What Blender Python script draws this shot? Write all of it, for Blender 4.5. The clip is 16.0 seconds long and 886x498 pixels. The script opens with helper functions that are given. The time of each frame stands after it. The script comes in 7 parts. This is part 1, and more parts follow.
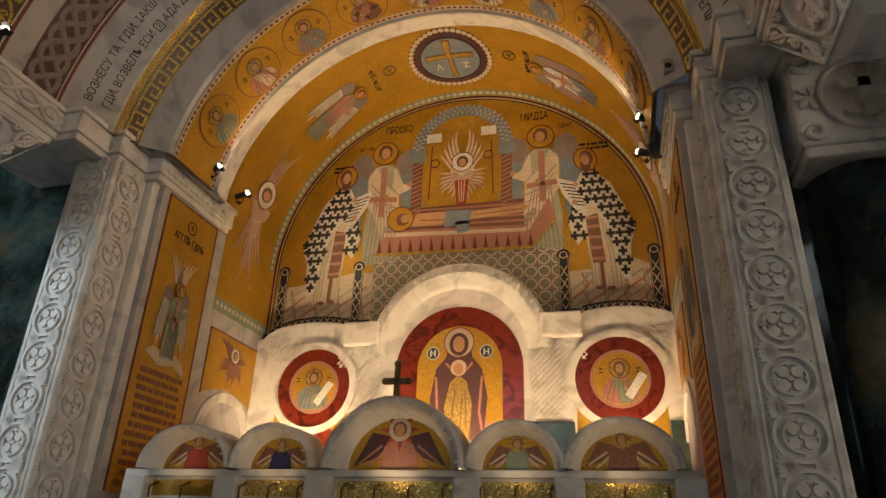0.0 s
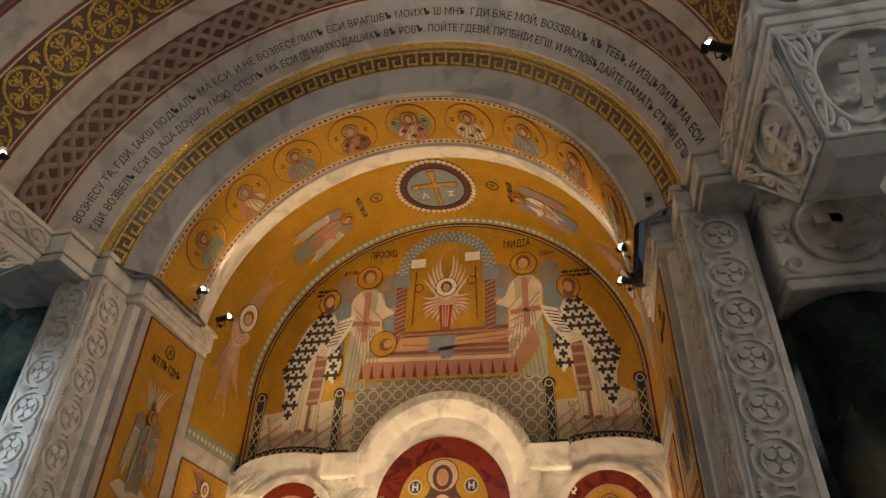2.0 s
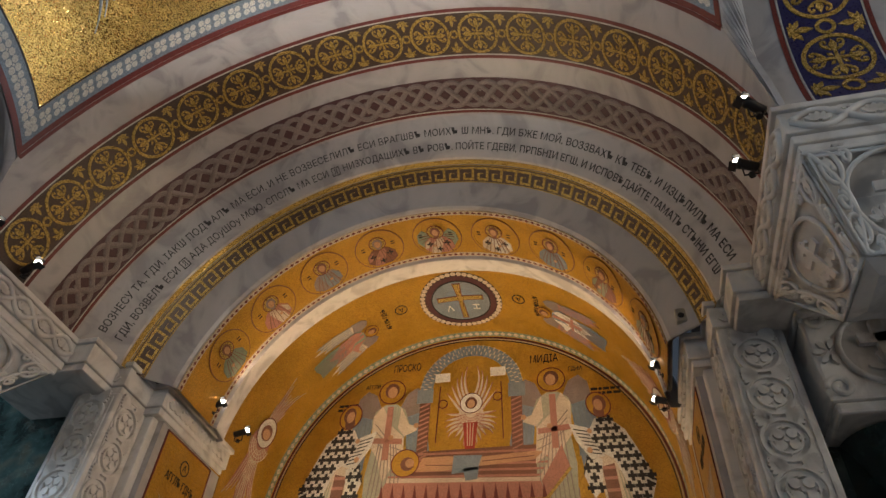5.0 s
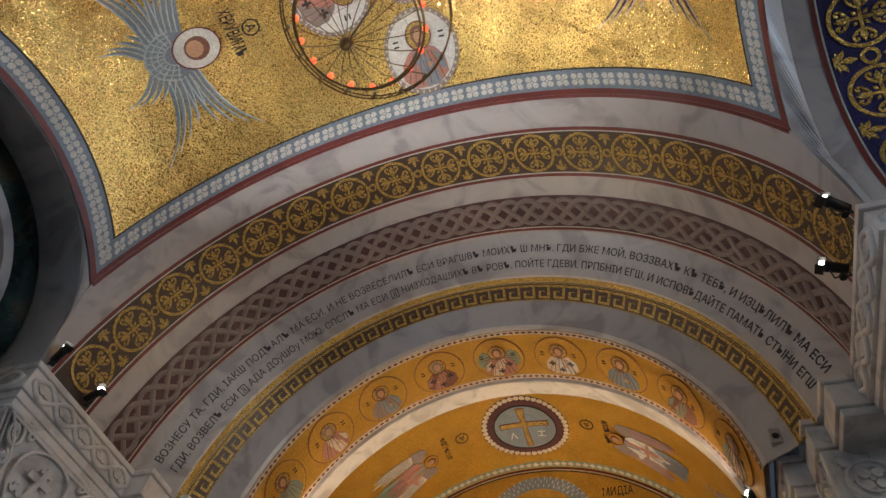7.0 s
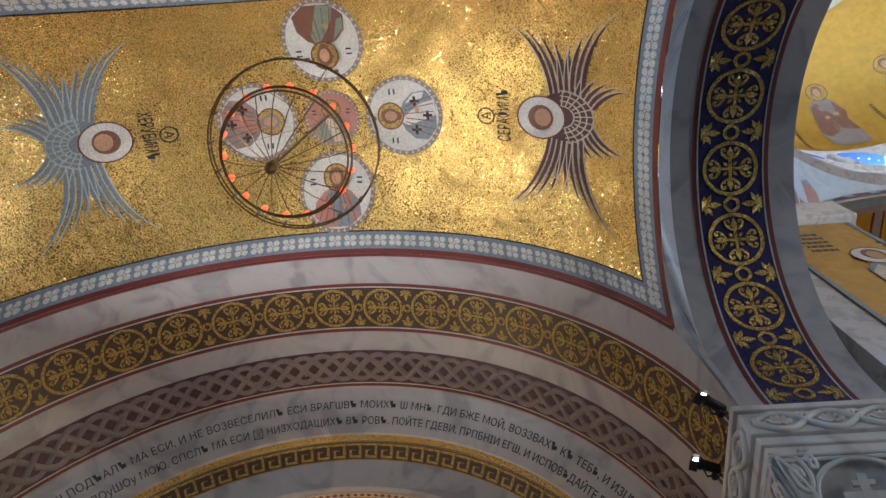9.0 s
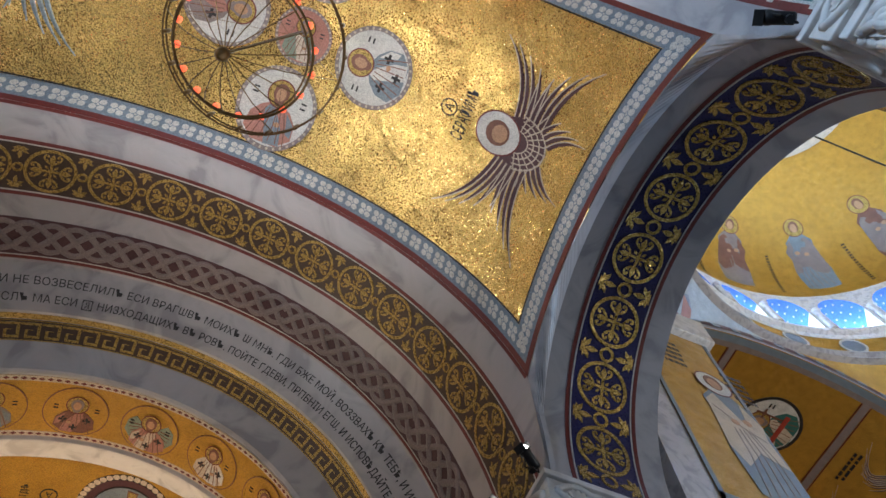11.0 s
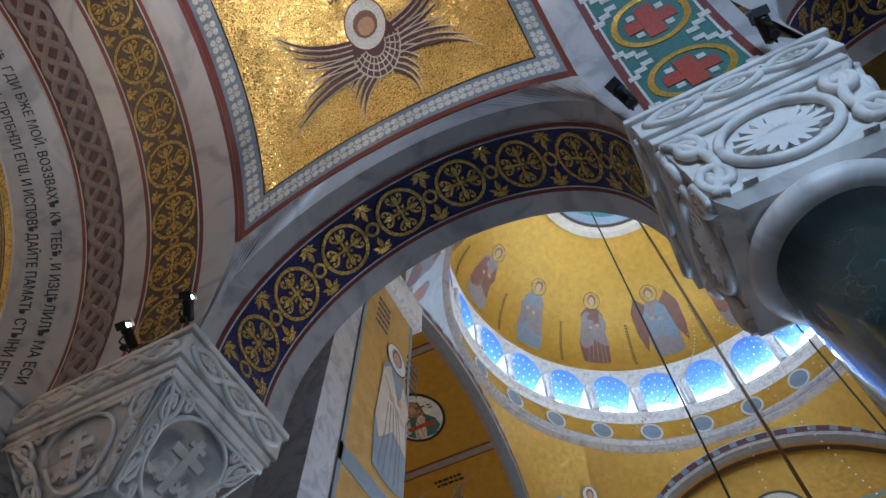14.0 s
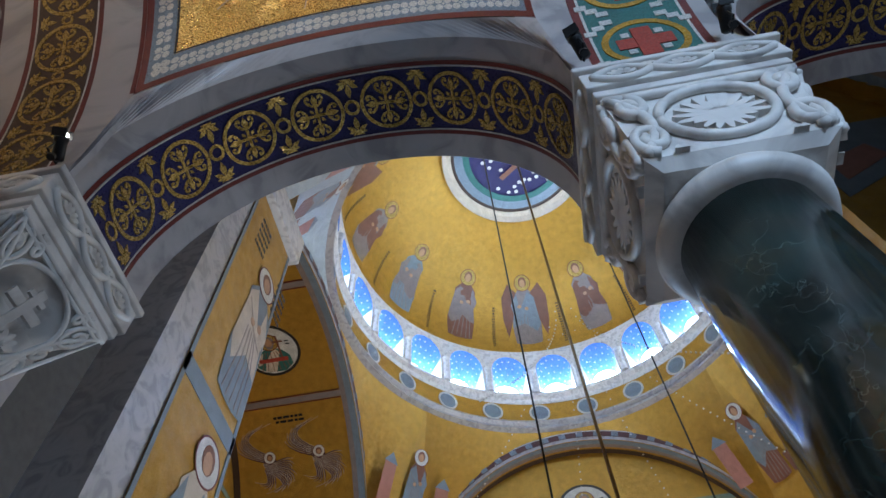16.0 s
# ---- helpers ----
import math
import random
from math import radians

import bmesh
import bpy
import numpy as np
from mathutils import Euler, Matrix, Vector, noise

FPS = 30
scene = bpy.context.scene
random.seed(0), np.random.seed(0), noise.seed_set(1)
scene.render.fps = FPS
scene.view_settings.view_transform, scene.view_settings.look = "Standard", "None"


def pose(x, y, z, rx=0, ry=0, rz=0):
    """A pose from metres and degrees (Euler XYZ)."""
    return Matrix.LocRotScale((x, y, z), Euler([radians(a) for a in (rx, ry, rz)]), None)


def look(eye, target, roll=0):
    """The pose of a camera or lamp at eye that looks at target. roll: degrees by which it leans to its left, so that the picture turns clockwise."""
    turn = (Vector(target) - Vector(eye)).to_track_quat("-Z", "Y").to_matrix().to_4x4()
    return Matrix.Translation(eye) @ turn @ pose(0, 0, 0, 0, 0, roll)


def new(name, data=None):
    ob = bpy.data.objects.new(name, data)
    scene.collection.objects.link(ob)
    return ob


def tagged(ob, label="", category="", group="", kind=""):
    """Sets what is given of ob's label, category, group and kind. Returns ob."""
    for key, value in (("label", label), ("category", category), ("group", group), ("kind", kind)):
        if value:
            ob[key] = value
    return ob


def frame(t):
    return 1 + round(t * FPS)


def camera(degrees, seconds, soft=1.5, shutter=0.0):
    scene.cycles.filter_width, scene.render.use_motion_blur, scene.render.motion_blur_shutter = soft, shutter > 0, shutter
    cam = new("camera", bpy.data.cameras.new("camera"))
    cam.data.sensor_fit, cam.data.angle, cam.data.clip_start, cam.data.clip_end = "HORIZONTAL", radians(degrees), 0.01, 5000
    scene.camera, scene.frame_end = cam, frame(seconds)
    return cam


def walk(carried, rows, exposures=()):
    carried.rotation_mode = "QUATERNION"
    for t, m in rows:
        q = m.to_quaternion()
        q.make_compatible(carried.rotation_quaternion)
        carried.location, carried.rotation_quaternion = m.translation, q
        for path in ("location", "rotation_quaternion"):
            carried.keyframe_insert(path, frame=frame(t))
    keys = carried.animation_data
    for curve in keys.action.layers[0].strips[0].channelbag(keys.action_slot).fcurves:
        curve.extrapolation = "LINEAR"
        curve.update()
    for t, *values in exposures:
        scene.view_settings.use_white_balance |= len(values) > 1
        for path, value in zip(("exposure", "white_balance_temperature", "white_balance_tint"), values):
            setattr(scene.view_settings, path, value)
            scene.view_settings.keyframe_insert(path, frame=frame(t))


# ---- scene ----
cam = camera(67.69, 16.0, shutter=0.0)
PATH = [
    (0.0, pose(0.493, 0.098, 1.526, 114.49, -1.78, 14.38)),
    (0.5, pose(0.461, 0.082, 1.535, 117.58, -1.73, 14.37)),
    (1.0, pose(0.432, 0.071, 1.545, 119.34, -1.61, 14.36)),
    (1.5, pose(0.408, 0.067, 1.559, 121.22, -1.51, 13.76)),
    (2.0, pose(0.386, 0.067, 1.580, 125.08, -1.36, 12.37)),
    (2.5, pose(0.364, 0.077, 1.608, 128.30, -1.43, 11.19)),
    (3.0, pose(0.340, 0.088, 1.642, 130.21, -1.71, 11.25)),
    (5.5, pose(0.314, 0.133, 1.650, 137.65, -3.45, 13.93)),
    (6.0, pose(0.247, 0.167, 1.654, 141.45, -3.65, 14.70)),
    (6.5, pose(0.176, 0.216, 1.658, 143.19, -5.99, 17.45)),
    (7.0, pose(0.096, 0.277, 1.676, 145.69, -5.32, 17.21)),
    (7.5, pose(0.012, 0.316, 1.702, 150.13, -3.83, 12.51)),
    (8.0, pose(-0.053, 0.334, 1.715, 156.71, -2.95, 10.15)),
    (8.5, pose(-0.105, 0.340, 1.711, 159.84, -1.30, 8.02)),
    (11.0, pose(-0.193, 0.366, 1.803, 158.37, -1.02, -22.61)),
    (11.5, pose(-0.166, 0.363, 1.803, 157.70, -0.39, -28.43)),
    (12.0, pose(-0.148, 0.366, 1.803, 156.29, -0.07, -35.51)),
    (12.5, pose(-0.114, 0.361, 1.802, 154.85, -0.04, -42.18)),
    (13.0, pose(-0.052, 0.362, 1.801, 152.57, 0.43, -47.41)),
    (13.5, pose(0.028, 0.348, 1.792, 151.64, 0.25, -55.26)),
    (14.0, pose(0.089, 0.331, 1.785, 151.70, 0.47, -62.87)),
    (14.5, pose(0.138, 0.352, 1.783, 151.19, 0.42, -69.36)),
    (15.0, pose(0.204, 0.424, 1.785, 149.55, -0.41, -73.63)),
    (15.5, pose(0.290, 0.508, 1.791, 149.14, 0.50, -76.83)),
    (16.0, pose(0.389, 0.582, 1.790, 147.86, 1.86, -79.79)),
]
walk(cam, PATH, exposures=[(0.0, -0.04, 7500, 10), (3.0, 0.03, 7100, 10), (6.0, 0.05, 6200, 10), (8.5, 0.0, 5800, 10), (12.5, 0.04, 5500, 10), (16.0, 0.04, 5550, 10)])

# ---- plan ----
CX, CZ = -1.843, 5.729         # axis of the niche: its x, and the height of the arch centres
FLOOR, CORN0, CORN1 = 0.0, 5.75, 6.15   # floor, cornice underside and top
R1, RB = 3.83, 3.178           # great arch and niche barrel radii
BY0, BY1, BYC = -0.08, 3.20, 1.56        # vault of the bay, its two edges and its middle
VZ, VR, HX = 5.533, 2.23, 3.578          # vault edge along the side arches: centre height, radius, distance from the axis
SYC, SZ, SR = 1.619, 6.302, 1.84         # side arch: middle, centre height and radius
NB = 9.455                     # niche back wall
DX, DY, DR = 26.4, -3.24, 14.8  # great dome
PI = math.pi

# ---- world and lights ----
world = bpy.data.worlds.new("world")
scene.world = world
world.use_nodes = True
wn = world.node_tree
sky = wn.nodes.new("ShaderNodeTexSky")
sky.sky_type, sky.sun_disc, sky.sun_elevation, sky.sun_rotation = "NISHITA", False, radians(40), radians(200)
wn.links.new(sky.outputs[0], wn.nodes["Background"].inputs[0])
wn.nodes["Background"].inputs[1].default_value = 0.1
DAY, WARM, BULB = (0.62, 0.80, 1.0), (1.0, 0.72, 0.44), (1.0, 0.92, 0.82)


def area(name, eye, target, sx, sy, watts, color):
    la = bpy.data.lights.new(name, "AREA")
    la.shape, la.size, la.size_y, la.energy, la.color = "RECTANGLE", sx, sy, watts, color
    new(name, la).matrix_world = look(eye, target)


def spot(name, eye, target, watts, color, deg=70, blend=0.8, size=0.04):
    la = bpy.data.lights.new(name, "SPOT")
    la.energy, la.color, la.spot_size, la.spot_blend, la.shadow_soft_size = watts, color, radians(deg), blend, size
    new(name, la).matrix_world = look(eye, target)


area("window_light_aisle", (-11.6, -4.5, 7.2), (2.0, -1.0, 6.0), 3.2, 5.0, 1600, DAY)
# added cool fill from behind the camera; the south wall has no window
area("south_fill_light", (-4.0, -13.5, 6.5), (-1.0, 3.0, 6.5), 5.0, 5.0, 150, DAY)
# added fill lamp in the open nave, brightens the side arch's underside
area("nave_fill_light", (22.0, 3.0, 5.0), (2.6, 1.2, 8.2), 5, 6, 1200, DAY)
# added fill lamp for the far nave, no window modelled
area("nave_fill_light", (16.0, -30.0, 20.0), (24, 12, 26), 8, 12, 4200, DAY)
# added fill lamp low in the crossing, brightens the north arm and dome
area("nave_fill_light", (30.0, -13.5, 5.0), (30.0, 13.0, 33.0), 9, 7, 5000, (1.0, 0.93, 0.82))
for s in (-1, 1):
    spot("cornice_spot", (CX + s * 3.55, 3.35, 6.45), (CX - s * 1.0, 1.2, 10.3), 370 - s * 150, BULB, 76, 1.0)
    spot("cornice_spot", (CX + s * 3.50, -0.35, 6.48), (CX - s * 0.8, 1.8, 10.3), 345 - s * 140, BULB, 84, 1.0)
    spot("cornice_spot", (CX + s * 3.58, 4.20, 6.42), (CX - s * 2.0, 4.3, 9.0), 45, BULB, 90)
    spot("niche_spot", (CX + s * 2.78, 7.0, 6.42), (CX - s * 1.6, 7.5, 8.6), 150, WARM, 130)
    spot("niche_spot", (CX + s * 2.78, 7.75, 6.42), (CX - s * 0.6, 9.3, 6.4), 70 - s * 10, WARM, 130)
# small lamps in front of the screen's lunettes
for x in (-3.92, -2.93, -1.645, -0.465, 0.50):
    spot("lunette_lamp", (x, 6.05, 2.05), (x, 6.52, 2.5), 5 if x != -1.645 else 9, WARM, 100, 1.0)
# uplights hidden behind the icon screen
for x, w in ((-3.95, 290), (-1.70, 390), (0.50, 220)):
    spot("screen_uplight", (x, 8.25, 2.2), (x, 9.4, 4.1), w, WARM, 125, 1.0, 0.08)

# ---- materials ----


def mat(name, color, rough=0.5, metal=0.0, kind="", scale=1.0, dark=None, bump=0.2, emit=None):
    """kind: marble, green, mosaic, red, rough or nothing."""
    m = bpy.data.materials.new(name)
    m.use_nodes = True
    nt = m.node_tree
    N, L = nt.nodes, nt.links
    b = N["Principled BSDF"]
    b.inputs["Base Color"].default_value = (*color, 1)
    b.inputs["Roughness"].default_value = rough
    b.inputs["Metallic"].default_value = metal
    if emit:
        b.inputs["Emission Color"].default_value = (*color, 1)
        b.inputs["Emission Strength"].default_value = emit
        return m
    tc = N.new("ShaderNodeTexCoord")

    def noise_node(sc, detail=6, dist=0.0):
        n = N.new("ShaderNodeTexNoise")
        n.inputs["Scale"].default_value, n.inputs["Detail"].default_value, n.inputs["Distortion"].default_value = sc * scale, detail, dist
        L.new(tc.outputs["Object"], n.inputs["Vector"])
        return n.outputs["Fac"]

    def ramp(fac, stops):
        r = N.new("ShaderNodeValToRGB")
        while len(r.color_ramp.elements) < len(stops):
            r.color_ramp.elements.new(0.5)
        for e, (p, c) in zip(r.color_ramp.elements, stops):
            e.position, e.color = p, (*c, 1)
        L.new(fac, r.inputs[0])
        return r.outputs[0]

    def mix(fac, a, c, mode="MIX"):
        x = N.new("ShaderNodeMix")
        x.data_type, x.blend_type = "RGBA", mode
        if isinstance(fac, float):
            x.inputs[0].default_value = fac
        else:
            L.new(fac, x.inputs[0])
        L.new(a, x.inputs[6])
        L.new(c, x.inputs[7])
        return x.outputs[2]

    def bumped(h, strength, dist=0.01):
        bp = N.new("ShaderNodeBump")
        bp.inputs["Strength"].default_value, bp.inputs["Distance"].default_value = strength, dist
        L.new(h, bp.inputs["Height"])
        L.new(bp.outputs[0], b.inputs["Normal"])

    def shade(k):
        return tuple(min(1, c * k) for c in color)
    if kind == "mosaic":
        v = N.new("ShaderNodeTexVoronoi")
        v.inputs["Scale"].default_value = 85 * scale
        L.new(tc.outputs["Object"], v.inputs["Vector"])
        sep = N.new("ShaderNodeSeparateColor")
        L.new(v.outputs["Color"], sep.inputs[0])
        cells = ramp(sep.outputs[0], [(0, shade(0.72)), (0.5, color), (1, shade(1.25))])
        big = ramp(noise_node(1.6), [(0.3, (0.78, 0.78, 0.78)), (0.7, (1, 1, 1))])
        L.new(mix(1.0, cells, big, "MULTIPLY"), b.inputs["Base Color"])
        rr = N.new("ShaderNodeMapRange")
        rr.inputs[3].default_value, rr.inputs[4].default_value = max(0.08, rough - 0.14), rough + 0.14
        L.new(sep.outputs[1], rr.inputs[0])
        L.new(rr.outputs[0], b.inputs["Roughness"])
        # every tessera leans its own way
        geo = N.new("ShaderNodeNewGeometry")
        lean = N.new("ShaderNodeVectorMath")
        lean.operation = "SUBTRACT"
        lean.inputs[1].default_value = (0.5, 0.5, 0.5)
        L.new(v.outputs["Color"], lean.inputs[0])
        amt = N.new("ShaderNodeVectorMath")
        amt.operation = "SCALE"
        amt.inputs["Scale"].default_value = bump * (1.0 if metal > 0.3 else 0.35)
        L.new(lean.outputs[0], amt.inputs[0])
        addn = N.new("ShaderNodeVectorMath")
        wave = N.new("ShaderNodeTexNoise")
        wave.inputs["Scale"].default_value, wave.inputs["Detail"].default_value = 3.2, 5
        L.new(tc.outputs["Object"], wave.inputs["Vector"])
        wv = N.new("ShaderNodeVectorMath")
        wv.operation = "MULTIPLY_ADD"
        wv.inputs[1].default_value = (0.5, 0.5, 0.5) if metal > 0.3 else (0.1, 0.1, 0.1)
        wv.inputs[2].default_value = (-0.25, -0.25, -0.25) if metal > 0.3 else (-0.05, -0.05, -0.05)
        L.new(wave.outputs["Color"], wv.inputs[0])
        both = N.new("ShaderNodeVectorMath")
        L.new(geo.outputs["Normal"], both.inputs[0])
        L.new(wv.outputs[0], both.inputs[1])
        L.new(both.outputs[0], addn.inputs[0])
        L.new(amt.outputs[0], addn.inputs[1])
        nrm = N.new("ShaderNodeVectorMath")
        nrm.operation = "NORMALIZE"
        L.new(addn.outputs[0], nrm.inputs[0])
        L.new(nrm.outputs[0], b.inputs["Normal"])
    elif kind in ("marble", "green", "red"):
        d = dark or shade(0.6)
        veins = ramp(noise_node(2.2, 9, 1.4), [(0.38, d), (0.5, color), (0.62, shade(1.08)), (0.75, shade(0.86))])
        if kind == "green":
            w = N.new("ShaderNodeTexVoronoi")
            w.feature = "DISTANCE_TO_EDGE"
            w.inputs["Scale"].default_value = 7.5 * scale
            mp = N.new("ShaderNodeMix")
            mp.data_type = "RGBA"
            mp.inputs[0].default_value = 0.55
            nz = N.new("ShaderNodeTexNoise")
            nz.inputs["Scale"].default_value = 2.4 * scale
            nz.inputs["Detail"].default_value = 8
            L.new(tc.outputs["Object"], nz.inputs["Vector"])
            L.new(tc.outputs["Object"], mp.inputs[6])
            L.new(nz.outputs["Color"], mp.inputs[7])
            L.new(mp.outputs[2], w.inputs["Vector"])
            lines = ramp(w.outputs["Distance"], [(0.0, (0.075, 0.105, 0.10)), (0.012, (0.0, 0.0, 0.0))])
            patches = ramp(noise_node(1.3, 5), [(0.46, (0, 0, 0)), (0.58, (0.020, 0.034, 0.031)), (0.68, (0.065, 0.046, 0.024))])
            veins = mix(1.0, mix(0.55, veins, lines, "ADD"), patches, "ADD")
        L.new(veins, b.inputs["Base Color"])
        bumped(noise_node(45, 4), bump * 0.4, 0.003)
    else:
        tone = ramp(noise_node(7, 8), [(0.3, shade(0.8)), (0.7, shade(1.1))])
        L.new(tone, b.inputs["Base Color"])
        bumped(noise_node(60, 4), bump, 0.003)
    return m


M = {
    "marble": mat("grey_veined_marble", (0.41, 0.39, 0.385), 0.34, 0, "marble", 0.8, (0.30, 0.285, 0.29)),
    "white": mat("white_carved_marble", (0.66, 0.63, 0.59), 0.45, 0, "marble", 1.0, (0.50, 0.47, 0.44)),
    "green": mat("dark_green_marble", (0.012, 0.020, 0.018), 0.12, 0, "green", 1.0, (0.006, 0.010, 0.009)),
    "redm": mat("red_marble", (0.15, 0.022, 0.012), 0.2, 0, "red", 2.0, (0.08, 0.012, 0.008)),
    "gold": mat("gold_mosaic", (0.74, 0.50, 0.15), 0.31, 0.78, "mosaic", 1.25, bump=0.40),
    "goldn": mat("ochre_gold_mosaic", (0.52, 0.29, 0.035), 0.42, 0.45, "mosaic", 1.2, bump=0.4),
    "golddark": mat("dark_brown_mosaic", (0.060, 0.034, 0.022), 0.45, 0.0, "mosaic", 1.5),
    "goldbright": mat("bright_gold_tesserae", (0.54, 0.37, 0.10), 0.32, 0.6, "mosaic", 1.5, bump=0.7),
    "blue": mat("deep_blue_mosaic", (0.022, 0.020, 0.095), 0.4, 0.0, "mosaic", 1.4),
    "skyb": mat("pale_blue_grey_mosaic", (0.20, 0.25, 0.30), 0.4, 0.0, "mosaic", 1.4),
    "palemosaic": mat("pale_blue_white_mosaic", (0.42, 0.46, 0.46), 0.4, 0.0, "mosaic", 1.0),
    "starblue": mat("bright_blue_starry_plaster", (0.10, 0.22, 0.62), 0.5, 0.0, "mosaic", 0.4),
    "whitem": mat("white_mosaic", (0.62, 0.60, 0.55), 0.45, 0.0, "mosaic", 1.4),
    "redline": mat("dark_red_mosaic", (0.16, 0.028, 0.022), 0.45, 0.0, "mosaic", 1.5),
    "plum": mat("plum_mosaic", (0.085, 0.032, 0.036), 0.45, 0.0, "mosaic", 1.5),
    "brown": mat("brown_mosaic", (0.20, 0.085, 0.05), 0.5, 0.0, "mosaic", 1.5),
    "taupe": mat("taupe_mosaic", (0.25, 0.20, 0.18), 0.45, 0.0, "mosaic", 1.5),
    "palesage": mat("pale_sage_mosaic", (0.36, 0.36, 0.27), 0.5, 0.0, "mosaic", 1.5),
    "skin": mat("flesh_toned_mosaic", (0.50, 0.28, 0.15), 0.5, 0.0, "mosaic", 1.6),
    "cream": mat("cream_mosaic", (0.58, 0.48, 0.36), 0.5, 0.0, "mosaic", 1.5),
    "greyb": mat("grey_blue_mosaic", (0.20, 0.24, 0.27), 0.5, 0.0, "mosaic", 1.5),
    "sage": mat("sage_green_mosaic", (0.22, 0.27, 0.20), 0.5, 0.0, "mosaic", 1.5),
    "teal": mat("teal_mosaic", (0.04, 0.15, 0.13), 0.5, 0.0, "mosaic", 1.5),
    "rose": mat("rose_mosaic", (0.42, 0.19, 0.14), 0.5, 0.0, "mosaic", 1.5),
    "scarlet": mat("scarlet_mosaic", (0.38, 0.05, 0.03), 0.5, 0.0, "mosaic", 1.5),
    "ink": mat("black_mosaic", (0.018, 0.015, 0.015), 0.5, 0.0, "mosaic", 1.5),
    "letters": mat("dark_grey_lettering", (0.03, 0.028, 0.028), 0.55),
    "iron": mat("black_painted_metal", (0.012, 0.012, 0.013), 0.4, 0.3),
    "bronze": mat("aged_bronze", (0.16, 0.10, 0.04), 0.38, 0.9),
    "plaster": mat("dark_plaster", (0.10, 0.095, 0.09), 0.7),
    "pale": mat("cream_plaster", (0.42, 0.38, 0.31), 0.6),
    "stone": mat("dark_stone_floor", (0.20, 0.18, 0.17), 0.25, 0, "marble", 0.6),
    "bulb": mat("glowing_lamp_face", (1.0, 0.88, 0.70), emit=14.0),
    "candle": mat("red_glass_lamp", (1.0, 0.10, 0.03), emit=1.6),
    "daypane": mat("bright_window_pane", (0.72, 0.88, 1.0), emit=24.0),
}
# brown and teal clouds in the green marble
nt = M["green"].node_tree
base_in = nt.nodes["Principled BSDF"].inputs["Base Color"]
old_out = base_in.links[0].from_socket
cloud_tc = nt.nodes.new("ShaderNodeTexCoord")
for sc, c0, c1 in ((2.1, (0.022, 0.014, 0.009, 1), 0.56), (3.4, (0.003, 0.009, 0.008, 1), 0.52)):
    cn_ = nt.nodes.new("ShaderNodeTexNoise")
    cn_.inputs["Scale"].default_value, cn_.inputs["Detail"].default_value, cn_.inputs["Distortion"].default_value = sc, 9, 1.2
    nt.links.new(cloud_tc.outputs["Object"], cn_.inputs["Vector"])
    cr_ = nt.nodes.new("ShaderNodeValToRGB")
    cr_.color_ramp.elements[0].position, cr_.color_ramp.elements[0].color = c1 - 0.04, (0, 0, 0, 1)
    cr_.color_ramp.elements[1].position, cr_.color_ramp.elements[1].color = c1 + 0.10, c0
    nt.links.new(cn_.outputs["Fac"], cr_.inputs[0])
    mx_ = nt.nodes.new("ShaderNodeMix")
    mx_.data_type, mx_.blend_type = "RGBA", "ADD"
    mx_.inputs[0].default_value = 1.0
    nt.links.new(old_out, mx_.inputs[6])
    nt.links.new(cr_.outputs[0], mx_.inputs[7])
    old_out = mx_.outputs[2]
nt.links.new(old_out, base_in)


# ---- helpers ----


def finish(name, bm, material, parent=None, label="", smooth=False):
    me = bpy.data.meshes.new(name)
    bmesh.ops.recalc_face_normals(bm, faces=bm.faces)
    bm.to_mesh(me)
    bm.free()
    me.materials.append(M[material])
    if smooth:
        me.polygons.foreach_set("use_smooth", [True] * len(me.polygons))
    ob = new(name, me)
    if parent:
        ob.parent = parent
    if label:
        ob["label"] = label
    if name in ("palmette", "leaf", "letter_bar", "feather"):
        tagged(ob, kind="stuff")
    return ob


def part(name, bm, material, parent, label="", smooth=False):
    return finish(name, bm, material, parent, label, smooth)


def thing(name, label, category, group="", kind=""):
    return tagged(new(name), label, category, group, kind)


def struct(name, bm, material, label, smooth=False):
    return tagged(finish(name, bm, material, None, "", smooth), label, "structure", "", "structure")


def add_box(bm, x0, x1, y0, y1, z0, z1, bevel=0.0):
    q = bmesh.ops.create_cube(bm, size=1)["verts"]
    for v in q:
        v.co = Vector(((x0 + x1) / 2 + v.co.x * (x1 - x0), (y0 + y1) / 2 + v.co.y * (y1 - y0), (z0 + z1) / 2 + v.co.z * (z1 - z0)))
    if bevel:
        es = {e for v in q for e in v.link_edges}
        bmesh.ops.bevel(bm, geom=list(es), offset=bevel, segments=2, affect="EDGES", profile=0.5)
    return bm


def box(x0, x1, y0, y1, z0, z1, bevel=0.0):
    return add_box(bmesh.new(), x0, x1, y0, y1, z0, z1, bevel)


def revolve(profile, c, n=32, bm=None, caps=True):
    """profile: (radius, z); c: x, y of the upright axis."""
    bm = bm or bmesh.new()
    rings = [[bm.verts.new((c[0] + r * math.cos(2 * PI * k / n), c[1] + r * math.sin(2 * PI * k / n), z)) for k in range(n)] for r, z in profile]
    for p, q in zip(rings, rings[1:]):
        for k in range(n):
            bm.faces.new((p[k], p[(k + 1) % n], q[(k + 1) % n], q[k]))
    for end in (rings[0], rings[-1]) if caps else ():
        bm.faces.new(end)
    return bm


